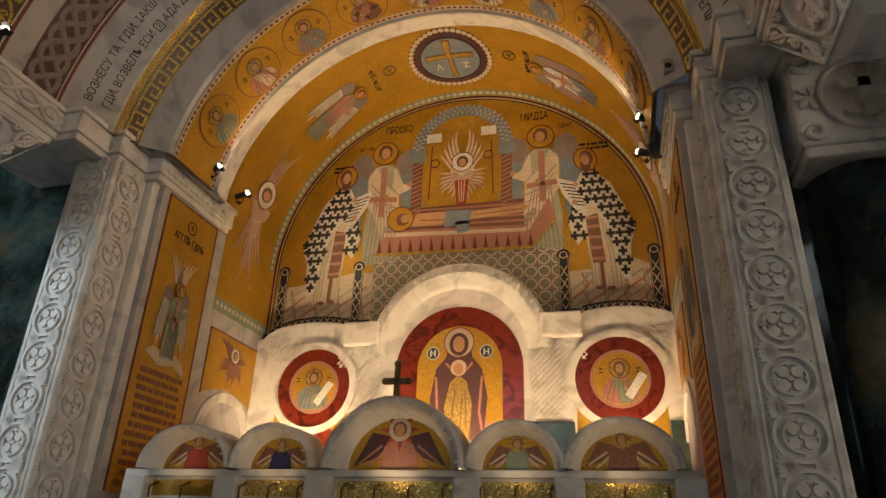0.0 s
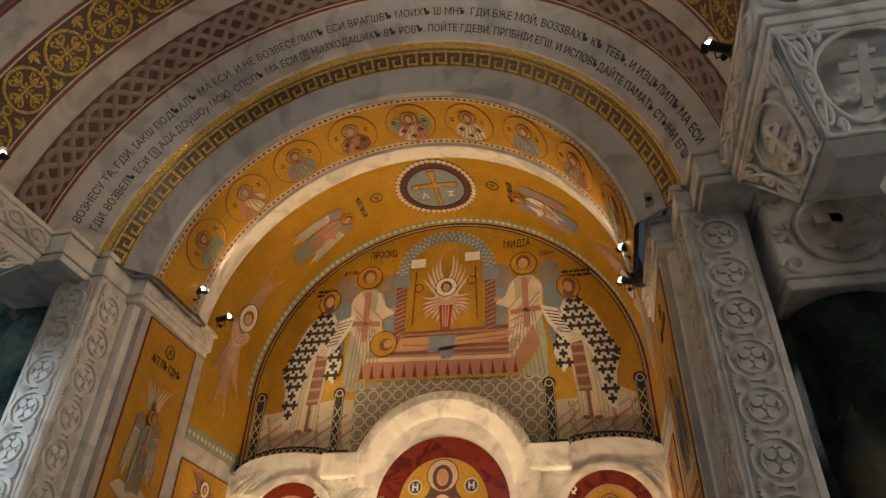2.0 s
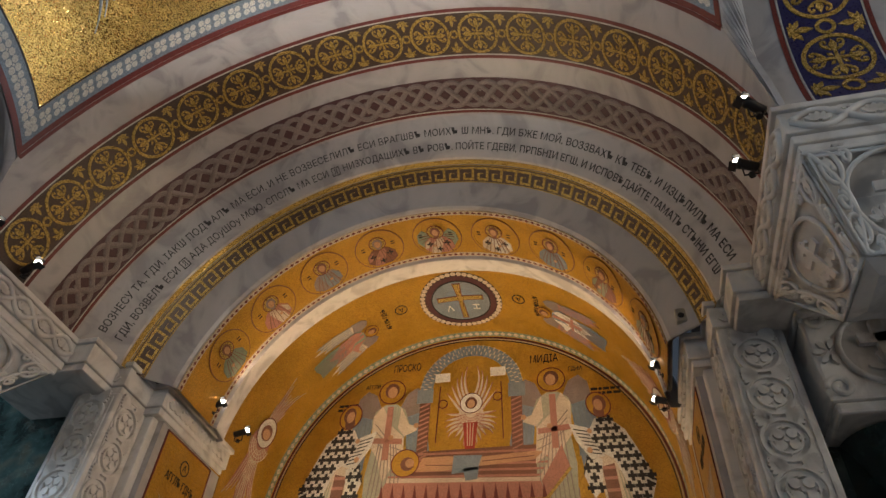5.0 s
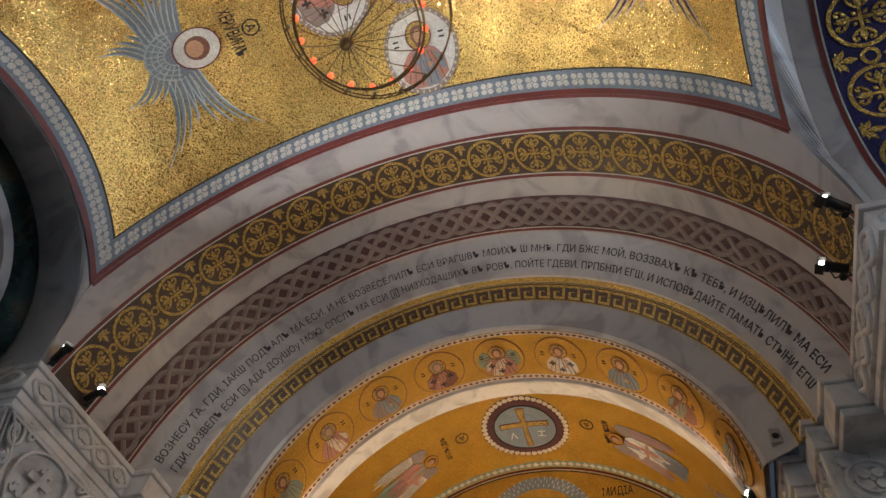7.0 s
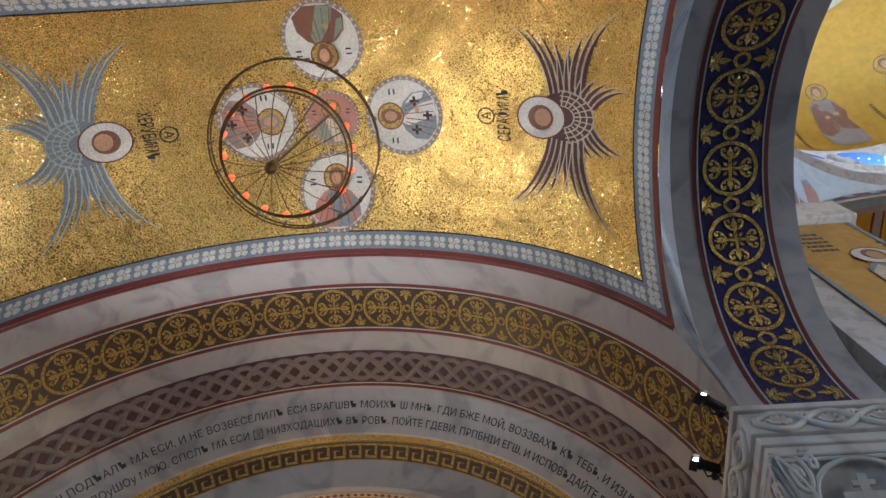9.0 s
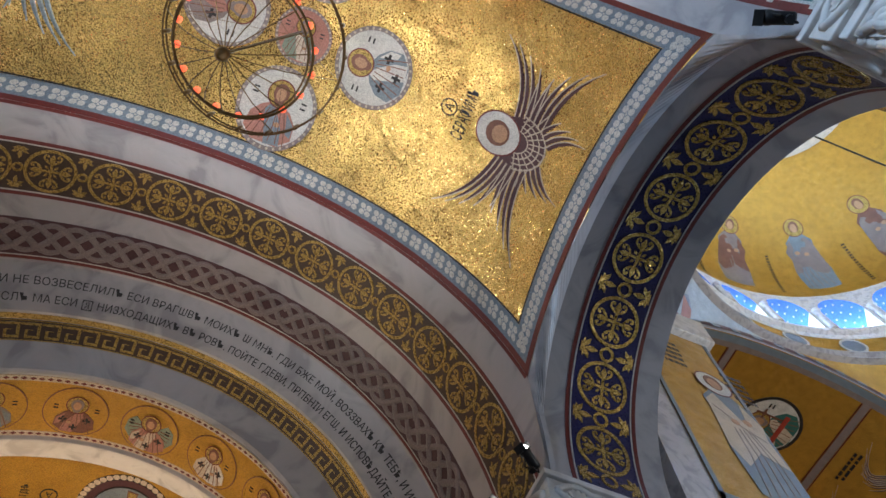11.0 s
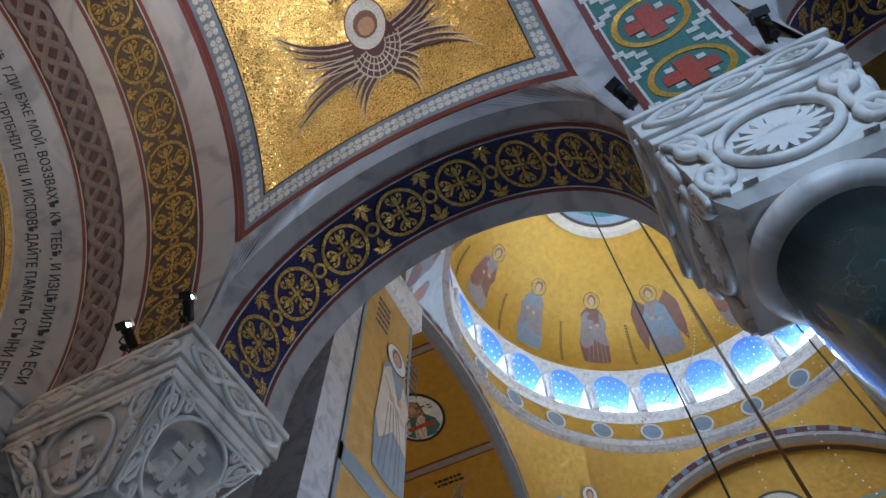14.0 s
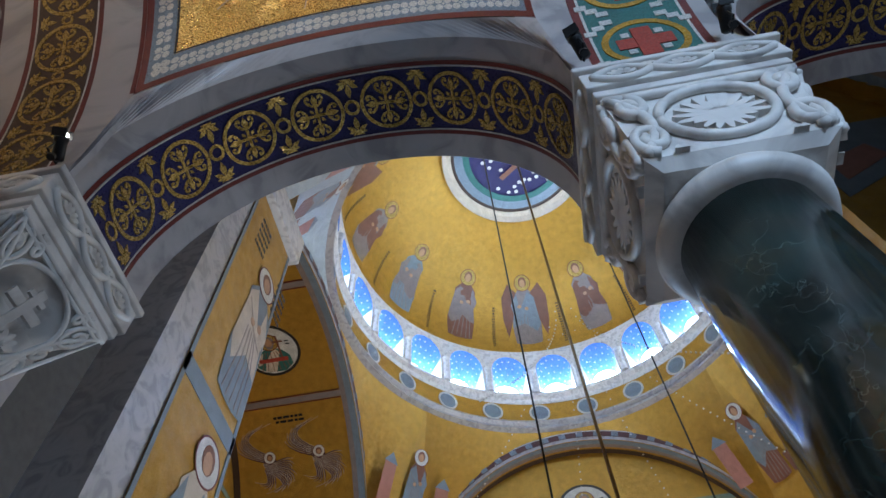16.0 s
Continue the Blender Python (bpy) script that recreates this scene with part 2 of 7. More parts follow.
def tube(bm, pts, r, n=6):
    """A round bar along points."""
    rings = []
    for i, p in enumerate(pts):
        p = Vector(p)
        d = (Vector(pts[min(i + 1, len(pts) - 1)]) - Vector(pts[max(i - 1, 0)])).normalized()
        a = d.orthogonal().normalized() if not rings else (last - d * last.dot(d)).normalized()
        last = a
        b = d.cross(a)
        rings.append([bm.verts.new(p + r * (a * math.cos(2 * PI * k / n) + b * math.sin(2 * PI * k / n))) for k in range(n)])
    for p, q in zip(rings, rings[1:]):
        for k in range(n):
            bm.faces.new((p[k], p[(k + 1) % n], q[(k + 1) % n], q[k]))
    bm.faces.new(rings[0])
    bm.faces.new(rings[-1])
    return bm


# surfaces: (u, v, h) -> place, h standing proud of the surface
def on_wall_y(y0, s=-1):
    return lambda u, v, h: Vector((u, y0 + s * h, v))


def on_wall_x(x0, s=1):
    return lambda u, v, h: Vector((x0 + s * h, u, v))


def on_arch_y(r, cx=CX, cz=CZ):
    """u: arc length from the crown to the right, v: y."""
    return lambda u, v, h: Vector((cx + (r - h) * math.sin(u / r), v, cz + (r - h) * math.cos(u / r)))


def on_arch_x(r, cy, cz):
    """u: arc length from the crown towards the front, v: x."""
    return lambda u, v, h: Vector((v, cy + (r - h) * math.sin(u / r), cz + (r - h) * math.cos(u / r)))


def on_splay(y0, r0, y1, r1):
    return lambda u, v, h: Vector((CX + (r0 + (r1 - r0) * v - h) * math.sin(u / r1), y0 + (y1 - y0) * v - 0.4 * h, CZ + (r0 + (r1 - r0) * v - h) * math.cos(u / r1)))


def vault_z(x, y, yc=BYC):
    fx = CZ + math.sqrt(max(0.01, R1 ** 2 - (x - CX) ** 2))
    gy = VZ + math.sqrt(max(0.01, VR ** 2 - (y - yc) ** 2))
    return fx + gy - VZ - math.sqrt(VR ** 2 - 1.64 ** 2)


def on_vault(yc=BYC):
    return lambda u, v, h: Vector((u, v, vault_z(u, v, yc) - h))


def flat(polys, f, step=0.0, h=0.004, thick=0.006):
    """Flat pieces given as outlines in (u, v), laid on the surface f as thin plates."""
    bm = bmesh.new()
    for p in polys:
        vs = [bm.verts.new((a, b, 0)) for a, b in p]
        try:
            bm.faces.new(vs)
        except ValueError:
            pass
    if step:
        us = [v.co.x for v in bm.verts]
        vs = [v.co.y for v in bm.verts]
        for ax, lo, hi in ((0, min(us), max(us)), (1, min(vs), max(vs))):
            k = math.ceil(lo / step)
            while k * step < hi:
                co, no = [0, 0, 0], [0, 0, 0]
                co[ax], no[ax] = k * step, 1
                bmesh.ops.bisect_plane(bm, geom=bm.verts[:] + bm.edges[:] + bm.faces[:], plane_co=co, plane_no=no)
                k += 1
    g = bmesh.ops.extrude_face_region(bm, geom=bm.faces[:])
    top = {v for v in g["geom"] if isinstance(v, bmesh.types.BMVert)}
    for v in bm.verts:
        v.co = f(v.co.x, v.co.y, h + thick if v in top else h - 0.004)
    return bm


def circle(u, v, r, n=24, ry=None):
    ry = ry or r
    return [(u + r * math.cos(2 * PI * k / n), v + ry * math.sin(2 * PI * k / n)) for k in range(n)]


def ring(u, v, r0, r1, n=24):
    out = []
    for k in range(n):
        a, b = 2 * PI * k / n, 2 * PI * (k + 1) / n
        out.append([(u + r * math.cos(t), v + r * math.sin(t)) for r, t in ((r0, a), (r1, a), (r1, b), (r0, b))])
    return out


def line(pts, w):
    """Strips of width w along a polyline."""
    out = []
    for (a, b), (c, d) in zip(pts, pts[1:]):
        ln = math.hypot(c - a, d - b) or 1
        nx, ny = -(d - b) / ln * w / 2, (c - a) / ln * w / 2
        out.append([(a + nx, b + ny), (c + nx, d + ny), (c - nx, d - ny), (a - nx, b - ny)])
    return out


def rect(u0, u1, v0, v1):
    return [(u0, v0), (u1, v0), (u1, v1), (u0, v1)]


def turn(poly, a, u=0.0, v=0.0, s=1.0):
    c, q = math.cos(a), math.sin(a)
    return [(u + s * (x * c - y * q), v + s * (x * q + y * c)) for x, y in poly]


def strip(profile, place, a0, a1, n, material, name, parent=None, label="", thick=0.0, smooth=True):
    """Sweeps a (depth, radius) profile round an arch; place(depth, radius, angle)."""
    bm = bmesh.new()
    prof = list(profile)
    if thick:
        prof = prof + [(d, r + thick) for d, r in reversed(profile)] + [profile[0]]
    rows = [[bm.verts.new(place(d, r, a0 + (a1 - a0) * k / n)) for d, r in prof] for k in range(n + 1)]
    for p, q in zip(rows, rows[1:]):
        for k in range(len(prof) - 1):
            bm.faces.new((p[k], p[k + 1], q[k + 1], q[k]))
    bmesh.ops.remove_doubles(bm, verts=bm.verts, dist=1e-5)
    ob = finish(name, bm, material, parent, label, False)
    if smooth:
        ob.data.polygons.foreach_set("use_smooth", [True] * len(ob.data.polygons))
        ob.data.set_sharp_from_angle(angle=radians(18))
    return ob


def place_y(d, r, a):
    return Vector((CX + r * math.sin(a), d, CZ + r * math.cos(a)))


def place_front(d, r, a):
    """As place_y, with the edge towards the bay drawn back below the vault's corners."""
    k = max(0.0, (abs(a) - math.asin(HX / R1)) / 0.25)
    return place_y(d + 0.25 * k if d == BY1 else (d - 0.12 * k if d == BY0 else d), r, a)


def place_x(cy, cz):
    return lambda d, r, a: Vector((d, cy + r * math.sin(a), cz + r * math.cos(a)))


def text_polys(body, size):
    """Outlines of a line of writing, laid out from 0 to the right."""
    cu = bpy.data.curves.new("writing", "FONT")
    cu.body, cu.size, cu.resolution_u = body, size, 2
    ob = new("writing", cu)
    me = bpy.data.meshes.new_from_object(ob.evaluated_get(bpy.context.evaluated_depsgraph_get()))
    polys = [[(me.vertices[i].co.x, me.vertices[i].co.y) for i in p.vertices] for p in me.polygons]
    bpy.data.objects.remove(ob)
    bpy.data.curves.remove(cu)
    bpy.data.meshes.remove(me)
    w = max((x for p in polys for x, _ in p), default=1)
    return polys, w


def write(body, size, f, u, v, parent, width=None, angle=0.0, material="letters", h=0.008, flip=1):
    polys, w = text_polys(body, size)
    k = (width or w) / w
    polys = [turn([((x - w / 2) * k * flip, y - size * 0.35) for x, y in p], angle, u, v) for p in polys]
    return part("lettering", flat(polys, f, 0, h, 0.002), material, parent, "dark painted lettering")


def bars(f, u, v, w, rows, pitch, parent, material="ink", h=0.008, seed=1, angle=0.0):
    """Unreadable writing: short bars in rows."""
    rnd = random.Random(seed)
    polys = []
    for i in range(rows):
        x = -w / 2 + rnd.uniform(0, 0.08) * w
        while x < w / 2 - 0.04 * w:
            ln = min(rnd.uniform(0.08, 0.25) * w, w / 2 - x)
            polys.append(turn(rect(x, x + ln, -i * pitch - pitch * 0.28, -i * pitch + pitch * 0.28), angle, u, v))
            x += ln + 0.035 * w
    return part("lettering_bar", flat(polys, f, 0, h, 0.002), material, parent)


# ---- large structure ----
floor = struct("floor", box(-14, 60, -16, 30, -0.3, 0.0), "stone", "dark polished stone floor")
AM = math.acos((CORN1 - CZ) / R1) + 0.01

# great stepped arch of the niche
PROFILE = [(BY1, R1), (5.17, R1), (5.62, 3.45), (5.74, 3.434), (5.944, 3.299), (6.0, 3.20), (6.12, 2.99), (6.16, 2.962), (7.12, 2.962), (7.14, 2.92), (7.50, 3.00), (7.54, 3.12), (7.68, RB)]
front_arch = strip(PROFILE, place_front, -AM, AM, 72, "marble", "front_arch", None, "", 0.05)
tagged(front_arch, "grey veined marble arch with mosaic bands on its underside", "arch", "", "structure")


def band(parent, y0, y1, r, material, name, label="", h=0.004, place=place_y, am=AM):
    return strip([(y0, r + 0.02), (y0, r - h), (y1, r - h), (y1, r + 0.02)], place, -am, am, 72, material, name, parent, label)


band(front_arch, 3.675, 4.235, R1, "golddark", "rosette_ground", "dark brown mosaic band")
band(front_arch, 3.205, 3.245, R1, "redline", "red_line", am=math.asin(HX / R1))
for y0 in (3.615, 4.258, 5.092):
    band(front_arch, y0, y0 + 0.042, R1, "redline", "red_line")
for y0 in (3.661, 4.240, 5.078):
    band(front_arch, y0, y0 + 0.012, R1, "whitem", "white_line", "", 0.006)
band(front_arch, 4.585, 5.075, R1, "plum", "interlace_ground", "dark plum mosaic band")
# meander band on its own slope
strip([(5.735, 3.428), (5.939, 3.294)], place_y, -AM, AM, 72, "golddark", "meander_ground", front_arch, "dark brown mosaic band", 0.004)
strip([(5.655, 3.441), (5.725, 3.431)], place_y, -AM, AM, 72, "goldbright", "gold_edge", front_arch, "thin gold mosaic edge", 0.004)
strip([(6.19, 2.955), (7.10, 2.955)], place_y, -AM, AM, 72, "goldn", "medallion_ground", front_arch, "gold mosaic band with roundels", 0.006)
strip([(7.15, 2.914), (7.49, 2.992)], place_y, -AM, AM, 48, "white", "white_rib", front_arch, "smooth white marble rib", 0.006)



def arc_repeat(mesh_ob, n, am, axis="y", centre=(CX, 0, CZ), skip=0):
    """Copies of a part built at the crown, turned round the arch."""
    for k in range(n):
        a = -am + (k + 0.5) * 2 * am / n
        o = mesh_ob if k == 0 else mesh_ob.copy()
        if k:
            scene.collection.objects.link(o)
        c = Matrix.Translation(centre)
        o.matrix_basis = c @ Matrix.Rotation(a if axis == "y" else -a, 4, "Y" if axis == "y" else "X") @ c.inverted()


def cross_rosette(r, u, v):
    """A ring round a cross with split, curling leaf ends."""
    out = ring(u, v, r * 0.87, r, 32) + [circle(u, v, r * 0.09, 10)]
    for k in range(4):
        a = k * PI / 2
        out.append(turn([(r * 0.06, -r * 0.055), (r * 0.40, -r * 0.045), (r * 0.44, 0), (r * 0.40, r * 0.045), (r * 0.06, r * 0.055)], a, u, v))
        out.append(turn([(r * 0.40, -r * 0.07), (r * 0.58, -r * 0.12), (r * 0.80, 0), (r * 0.58, r * 0.12), (r * 0.40, r * 0.07)], a, u, v))
        for s in (1, -1):
            curl = [(0.36, 0.06), (0.44, 0.20), (0.56, 0.31), (0.68, 0.32), (0.75, 0.24), (0.70, 0.17), (0.63, 0.21)]
            pts_ = [turn([(r * p, s * r * q)], a, u, v)[0] for p, q in curl]
            out += line(pts_, r * 0.075)
            out.append([turn([(r * 0.50 + 0.05 * r * math.cos(t), s * r * 0.20 + 0.05 * r * math.sin(t))], a, u, v)[0] for t in np.linspace(0, 2 * PI, 7)[:-1]])
        out.append(turn([(r * 0.14, 0), (r * 0.24, -r * 0.06), (r * 0.36, 0), (r * 0.24, r * 0.06)], a + PI / 4, u, v))
    return out


def sprig(u, v, s, d):
    """A leafy trefoil filling the gap between two rings; d: which way it points."""
    leaf = [(0, 0), (0.12, 0.2), (0.14, 0.42), (0, 0.72), (-0.14, 0.42), (-0.12, 0.2)]
    out = []
    for a, k, dx in ((0, 1.05, 0), (1.05, 0.75, 0.06), (-1.05, 0.75, -0.06), (1.75, 0.6, 0.05), (-1.75, 0.6, -0.05)):
        out.append([(u + x, v + d * y) for x, y in turn(leaf, -a, dx * s, 0.22 * s, s * k)])
    out.append([(u - 0.3 * s, v), (u + 0.3 * s, v), (u, v + d * 0.3 * s)])
    return out


NR = 17
RM = 3.955                     # middle of the rosette band
fa = on_arch_y(R1)
AMR = NR / 2 * radians(9.68)
pitch = 2 * AMR * R1 / NR
ros = part("rosette", flat(cross_rosette(0.268, 0, RM), fa, 0, 0.006, 0.006), "goldbright", front_arch, "gold mosaic rosette in a ring")
arc_repeat(ros, NR, AMR)
link = ring(pitch / 2, RM, 0.032, 0.058, 12)
for vv, s in ((RM - 0.25, 1), (RM + 0.25, -1)):
    link += sprig(pitch / 2, vv, 0.155, s)
lk = part("fleuron", flat(link, fa, 0, 0.006, 0.005), "goldbright", front_arch)
arc_repeat(lk, NR, AMR)

# interlace band: three strands plaited round the arch
NI, HW = 17, 0.17
IP = 2 * AM * R1 / NI


def strand(phase, f, vmid, amp, period, length, w, h0):
    n = int(length / period * 20)
    bm = bmesh.new()
    rows = []
    for k in range(n + 1):
        u = -length / 2 + length * k / n
        t = 2 * PI * u / period + phase
        v = vmid + amp * math.sin(t)
        du, dv = 1.0, amp * math.cos(t) * 2 * PI / period
        ln = math.hypot(du, dv)
        nx, ny = -dv / ln, du / ln
        lift = h0 + 0.007 * math.sin(2 * t + phase)
        rows.append([bm.verts.new(f(u + nx * w * q, v + ny * w * q, lift + z)) for q, z in ((-1, -0.014), (-0.75, 0.006), (0, 0.014), (0.75, 0.006), (1, -0.014))])
    for p, q in zip(rows, rows[1:]):
        for k in range(4):
            bm.faces.new((p[k], p[k + 1], q[k + 1], q[k]))
    return bm


for k in range(4):
    part("interlace_strand", strand(k * PI / 2, fa, 4.83, 0.185, IP * 1.55, 2 * AM * R1, 0.040, 0.014), "taupe", front_arch, "plaited taupe mosaic strand", True)
pearl = part("pearl", flat([circle(0, 4.83 + s * 0.07, 0.022, 8) for s in (-1, 1)], fa, 0, 0.004, 0.02), "taupe", front_arch)
arc_repeat(pearl, NI * 2, AM)

# meander
fm = on_splay(5.74, 3.434, 5.944, 3.299)


def fm2(u, v, h):
    return fm(u, v, h + 0.004)


NM = 46
mp = 2 * AM * 3.30 / NM
key = [(-0.5, 0.18), (0.38, 0.18), (0.38, 0.82), (-0.22, 0.82), (-0.22, 0.48), (0.10, 0.48)]
kp = line([(a * mp, b) for a, b in key], 0.030) + [rect(-mp / 2, mp / 2, 0.0, 0.05), rect(-mp / 2, mp / 2, 0.95, 1.0), rect(0.30 * mp, 0.46 * mp, 0.18, 0.82), rect(-0.5 * mp, 0.46 * mp, 0.12, 0.24), rect(-0.28 * mp, 0.46 * mp, 0.76, 0.88)]
arc_repeat(part("meander_key", flat(kp, fm2, 0, 0.004, 0.004), "goldbright", front_arch, "gold key pattern"), NM, AM)

# writing on the splay
ft = on_splay(5.17, R1, 5.62, 3.45)


def ftext(u, v, h):
    return ft(u, 1 - v, h)


SPAN = 2 * AM * 3.45 * 0.95
for body, v in (("ВОЗНЕСУ ТА, ГДИ, ІАКѠ ПОДЪАЛЪ МА ЕСИ, И НЕ ВОЗВЕСЕЛИЛЪ ЕСИ ВРАГѠВЪ МОИХЪ Ѡ МНѢ. ГДИ БЖЕ МОЙ, ВОЗЗВАХЪ КЪ ТЕБѢ, И ИЗЦѢЛИЛЪ МА ЕСИ", 0.52),
                ("ГДИ, ВОЗВЕЛЪ ЕСИ Ѿ АДА ДѸШѸ МОЮ. СПСЛЪ МА ЕСИ Ѿ НИЗХОДАЩИХЪ ВЪ РОВЪ. ПОЙТЕ ГДЕВИ, ПРПБНІИ ЕГѠ, И ИСПОВѢДАЙТЕ ПАМАТЬ СТЫНИ ЕГѠ", 0.16)):
    polys, w = text_polys(body, 0.155)
    polys = [[((x - w / 2) * SPAN / w, v + 0.03 + y / 0.68) for x, y in p] for p in polys]
    part("lettering", flat(polys, ftext, 0, 0.004, 0.002), "letters", front_arch, "dark painted lettering")

# niche: barrel, back wall, side walls
barrel = strip([(7.66, RB), (NB + 0.05, RB)], place_y, -PI / 2, PI / 2, 64, "goldn", "niche_vault", None, "", 0.03)
tagged(barrel, "ochre gold mosaic barrel vault of the niche", "vault", "", "structure")
pts = [(CX + RB * math.sin(a), CZ + RB * math.cos(a)) for a in np.linspace(-PI / 2, PI / 2, 49)]
outline = [(CX + RB, 0.0)] + [(CX - RB, 0.0)] + pts
wall_back = struct("wall_niche_back", flat([outline[::-1]], on_wall_y(NB + 0.2), 0.0, 0.2, 0.0), "goldn", "ochre gold mosaic wall under the niche vault")
add = bmesh.new()
for s in (-1, 1):
    x = CX + s * RB
    add_box(add, min(x, x + s * 0.6), max(x, x + s * 0.6), 6.45, NB + 0.2, 0, CZ + 0.02)
wall_side = struct("wall_niche_side", add, "marble", "grey marble side walls of the niche")

# pilasters framing the niche, with inner reveals
pilasters = {}
for s in (-1, 1):
    pil = bmesh.new()

    def sx(a, b):
        return (CX + a, CX + b) if s > 0 else (CX - b, CX - a)
    add_box(pil, *sx(3.36, 3.96), 5.75, 6.32, 0, CORN0, 0.02)
    pilasters[s] = struct("pilaster", pil, "white", "pale carved marble pilaster framing the niche")
    part("reveal", box(*sx(3.25, 3.7), 6.32, 6.45, 0, CORN0, 0.015), "white", pilasters[s])

# cornice round the supports
cor = bmesh.new()


def cornice(bm, x0, x1, y0, y1, z0=CORN0, z1=CORN1, out=0.10):
    d = (z1 - z0)
    add_box(bm, x0 - out * 0.3, x1 + out * 0.3, y0 - out * 0.3, y1 + out * 0.3, z0, z0 + d * 0.22, 0.01)
    add_box(bm, x0 - out * 0.65, x1 + out * 0.65, y0 - out * 0.65, y1 + out * 0.65, z0 + d * 0.22, z0 + d * 0.84, 0.01)
    add_box(bm, x0 - out, x1 + out, y0 - out, y1 + out, z0 + d * 0.84, z1, 0.01)


for s in (-1, 1):
    def sx(a, b):
        return (CX + a, CX + b) if s > 0 else (CX - b, CX - a)
    cornice(cor, *sx(3.40, 3.98), 5.80, 6.3)
    cornice(cor, *sx(3.18, 3.6), 6.3, 7.90)
    cornice(cor, *sx(3.56, 3.98), 5.28, 5.80)
    add_box(cor, *sx(3.82, 4.98), 5.22, 6.35, CORN0 + 0.02, CORN1 + 0.3)
cornice_niche = struct("cornice", cor, "white", "carved white marble cornice")

# side arches of the bay and of the next bay, with their walls


def side_arch(cy, vy, sgn, name, label, material_band, with_band=True):
    """A round arch whose inner edge runs up to the flatter edge of the vault; cy, vy: middles of the two."""
    px = place_x(cy, SZ)

    def pl(d, r, a):
        p = px(0, r, a)
        return Vector((CX + sgn * d, p.y, p.z))
    am = PI / 2 + math.asin((SZ - CORN1) / SR)
    ob = strip([(3.80, SR), (5.00, SR), (5.00, SR + 0.5)], pl, -am, am, 56, "marble", name, None, "", 0.04)
    tagged(ob, label, "arch", "", "structure")
    # sloping face between the vault's edge and the round soffit
    bm = bmesh.new()
    n = 48
    av = math.asin(1.64 / VR)
    rows = []
    for k in range(n + 1):
        q = 2 * k / n - 1
        a = av * q
        e = Vector((CX + sgn * HX, vy + VR * math.sin(a), VZ + VR * math.cos(a)))
        rows.append([bm.verts.new(v) for v in (e + Vector((0, 0, 0.01)), pl(3.80, SR + 0.002, am * q), pl(3.80, SR + 0.25, am * q))])
    for p, q in zip(rows, rows[1:]):
        for k in range(2):
            bm.faces.new((p[k], p[k + 1], q[k + 1], q[k]))
    part("arch_lip", bm, "marble", ob)
    if with_band:
        strip([(4.07, SR - 0.004), (4.69, SR - 0.004)], pl, -am, am, 56, material_band, "mosaic_ground", ob, "deep blue mosaic band", 0.004)
        for d in (4.01, 4.71):
            strip([(d, SR - 0.006), (d + 0.04, SR - 0.005)], pl, -am, am, 56, "redline", "red_line", ob, "", 0.004)
        for d in (4.058, 4.692):
            strip([(d, SR - 0.009), (d + 0.010, SR - 0.009)], pl, -am, am, 56, "whitem", "white_line", ob, "", 0.004)
        n = 8
        arn = n / 2 * radians(22.0)
        p = 2 * arn * SR / n

        def f(u, v, h):
            return pl(v, SR - h, (u + radians(1.8) * SR) / SR)
        m = 4.38
        r = part("rosette", flat(cross_rosette(0.268, 0, m), f, 0, 0.008, 0.006), "goldbright", ob, "gold mosaic rosette in a ring")
        arc_repeat(r, n, arn, "x", (0, cy, SZ))
        polys = ring(p / 2, m, 0.05, 0.08, 14)
        for vv, s in ((4.09, 1), (4.67, -1)):
            polys += sprig(p / 2, vv, 0.20, s)
        lk2 = part("fleuron", flat(polys, f, 0, 0.008, 0.005), "goldbright", ob)
        arc_repeat(lk2, n, arn, "x", (0, cy, SZ))
    return ob


BAY2 = -2.96                   # vault of the next bay, its middle
SYC2 = -3.30
arch_right = side_arch(SYC, BYC, 1, "side_arch", "grey marble arch with a blue and gold rosette band", "blue")
arch_left = side_arch(SYC, BYC, -1, "side_arch", "plain grey marble arch round a lunette", "blue", False)
arch_right2 = side_arch(SYC2, BAY2, 1, "side_arch", "grey marble arch with a blue and gold rosette band", "blue")

# gold vault of the bay
def vault(yc, name, label):
    bm = bmesh.new()
    nx, ny = 80, 48
    ax, ay = math.asin(HX / R1), math.asin(1.64 / VR)
    xs_ = [CX + R1 * math.sin(ax * (2 * i / nx - 1)) for i in range(nx + 1)]
    ys_ = [yc + VR * math.sin(ay * (2 * j / ny - 1)) for j in range(ny + 1)]
    g = [[bm.verts.new((x, y, vault_z(x, y, yc))) for y in ys_] for x in xs_]
    for i in range(nx):
        for j in range(ny):
            bm.faces.new((g[i][j], g[i][j + 1], g[i + 1][j + 1], g[i + 1][j]))
    for q in bmesh.ops.duplicate(bm, geom=bm.verts[:] + bm.edges[:] + bm.faces[:])["geom"]:
        if isinstance(q, bmesh.types.BMVert):
            q.co.z += 0.08
    ob = finish(name, bm, "gold", None, "", True)
    return tagged(ob, label, "vault", "", "structure")


vault_bay = vault(BYC, "vault", "shining gold mosaic vault over the bay")
vault_next = vault(BAY2, "vault", "shining gold mosaic vault over the next bay")

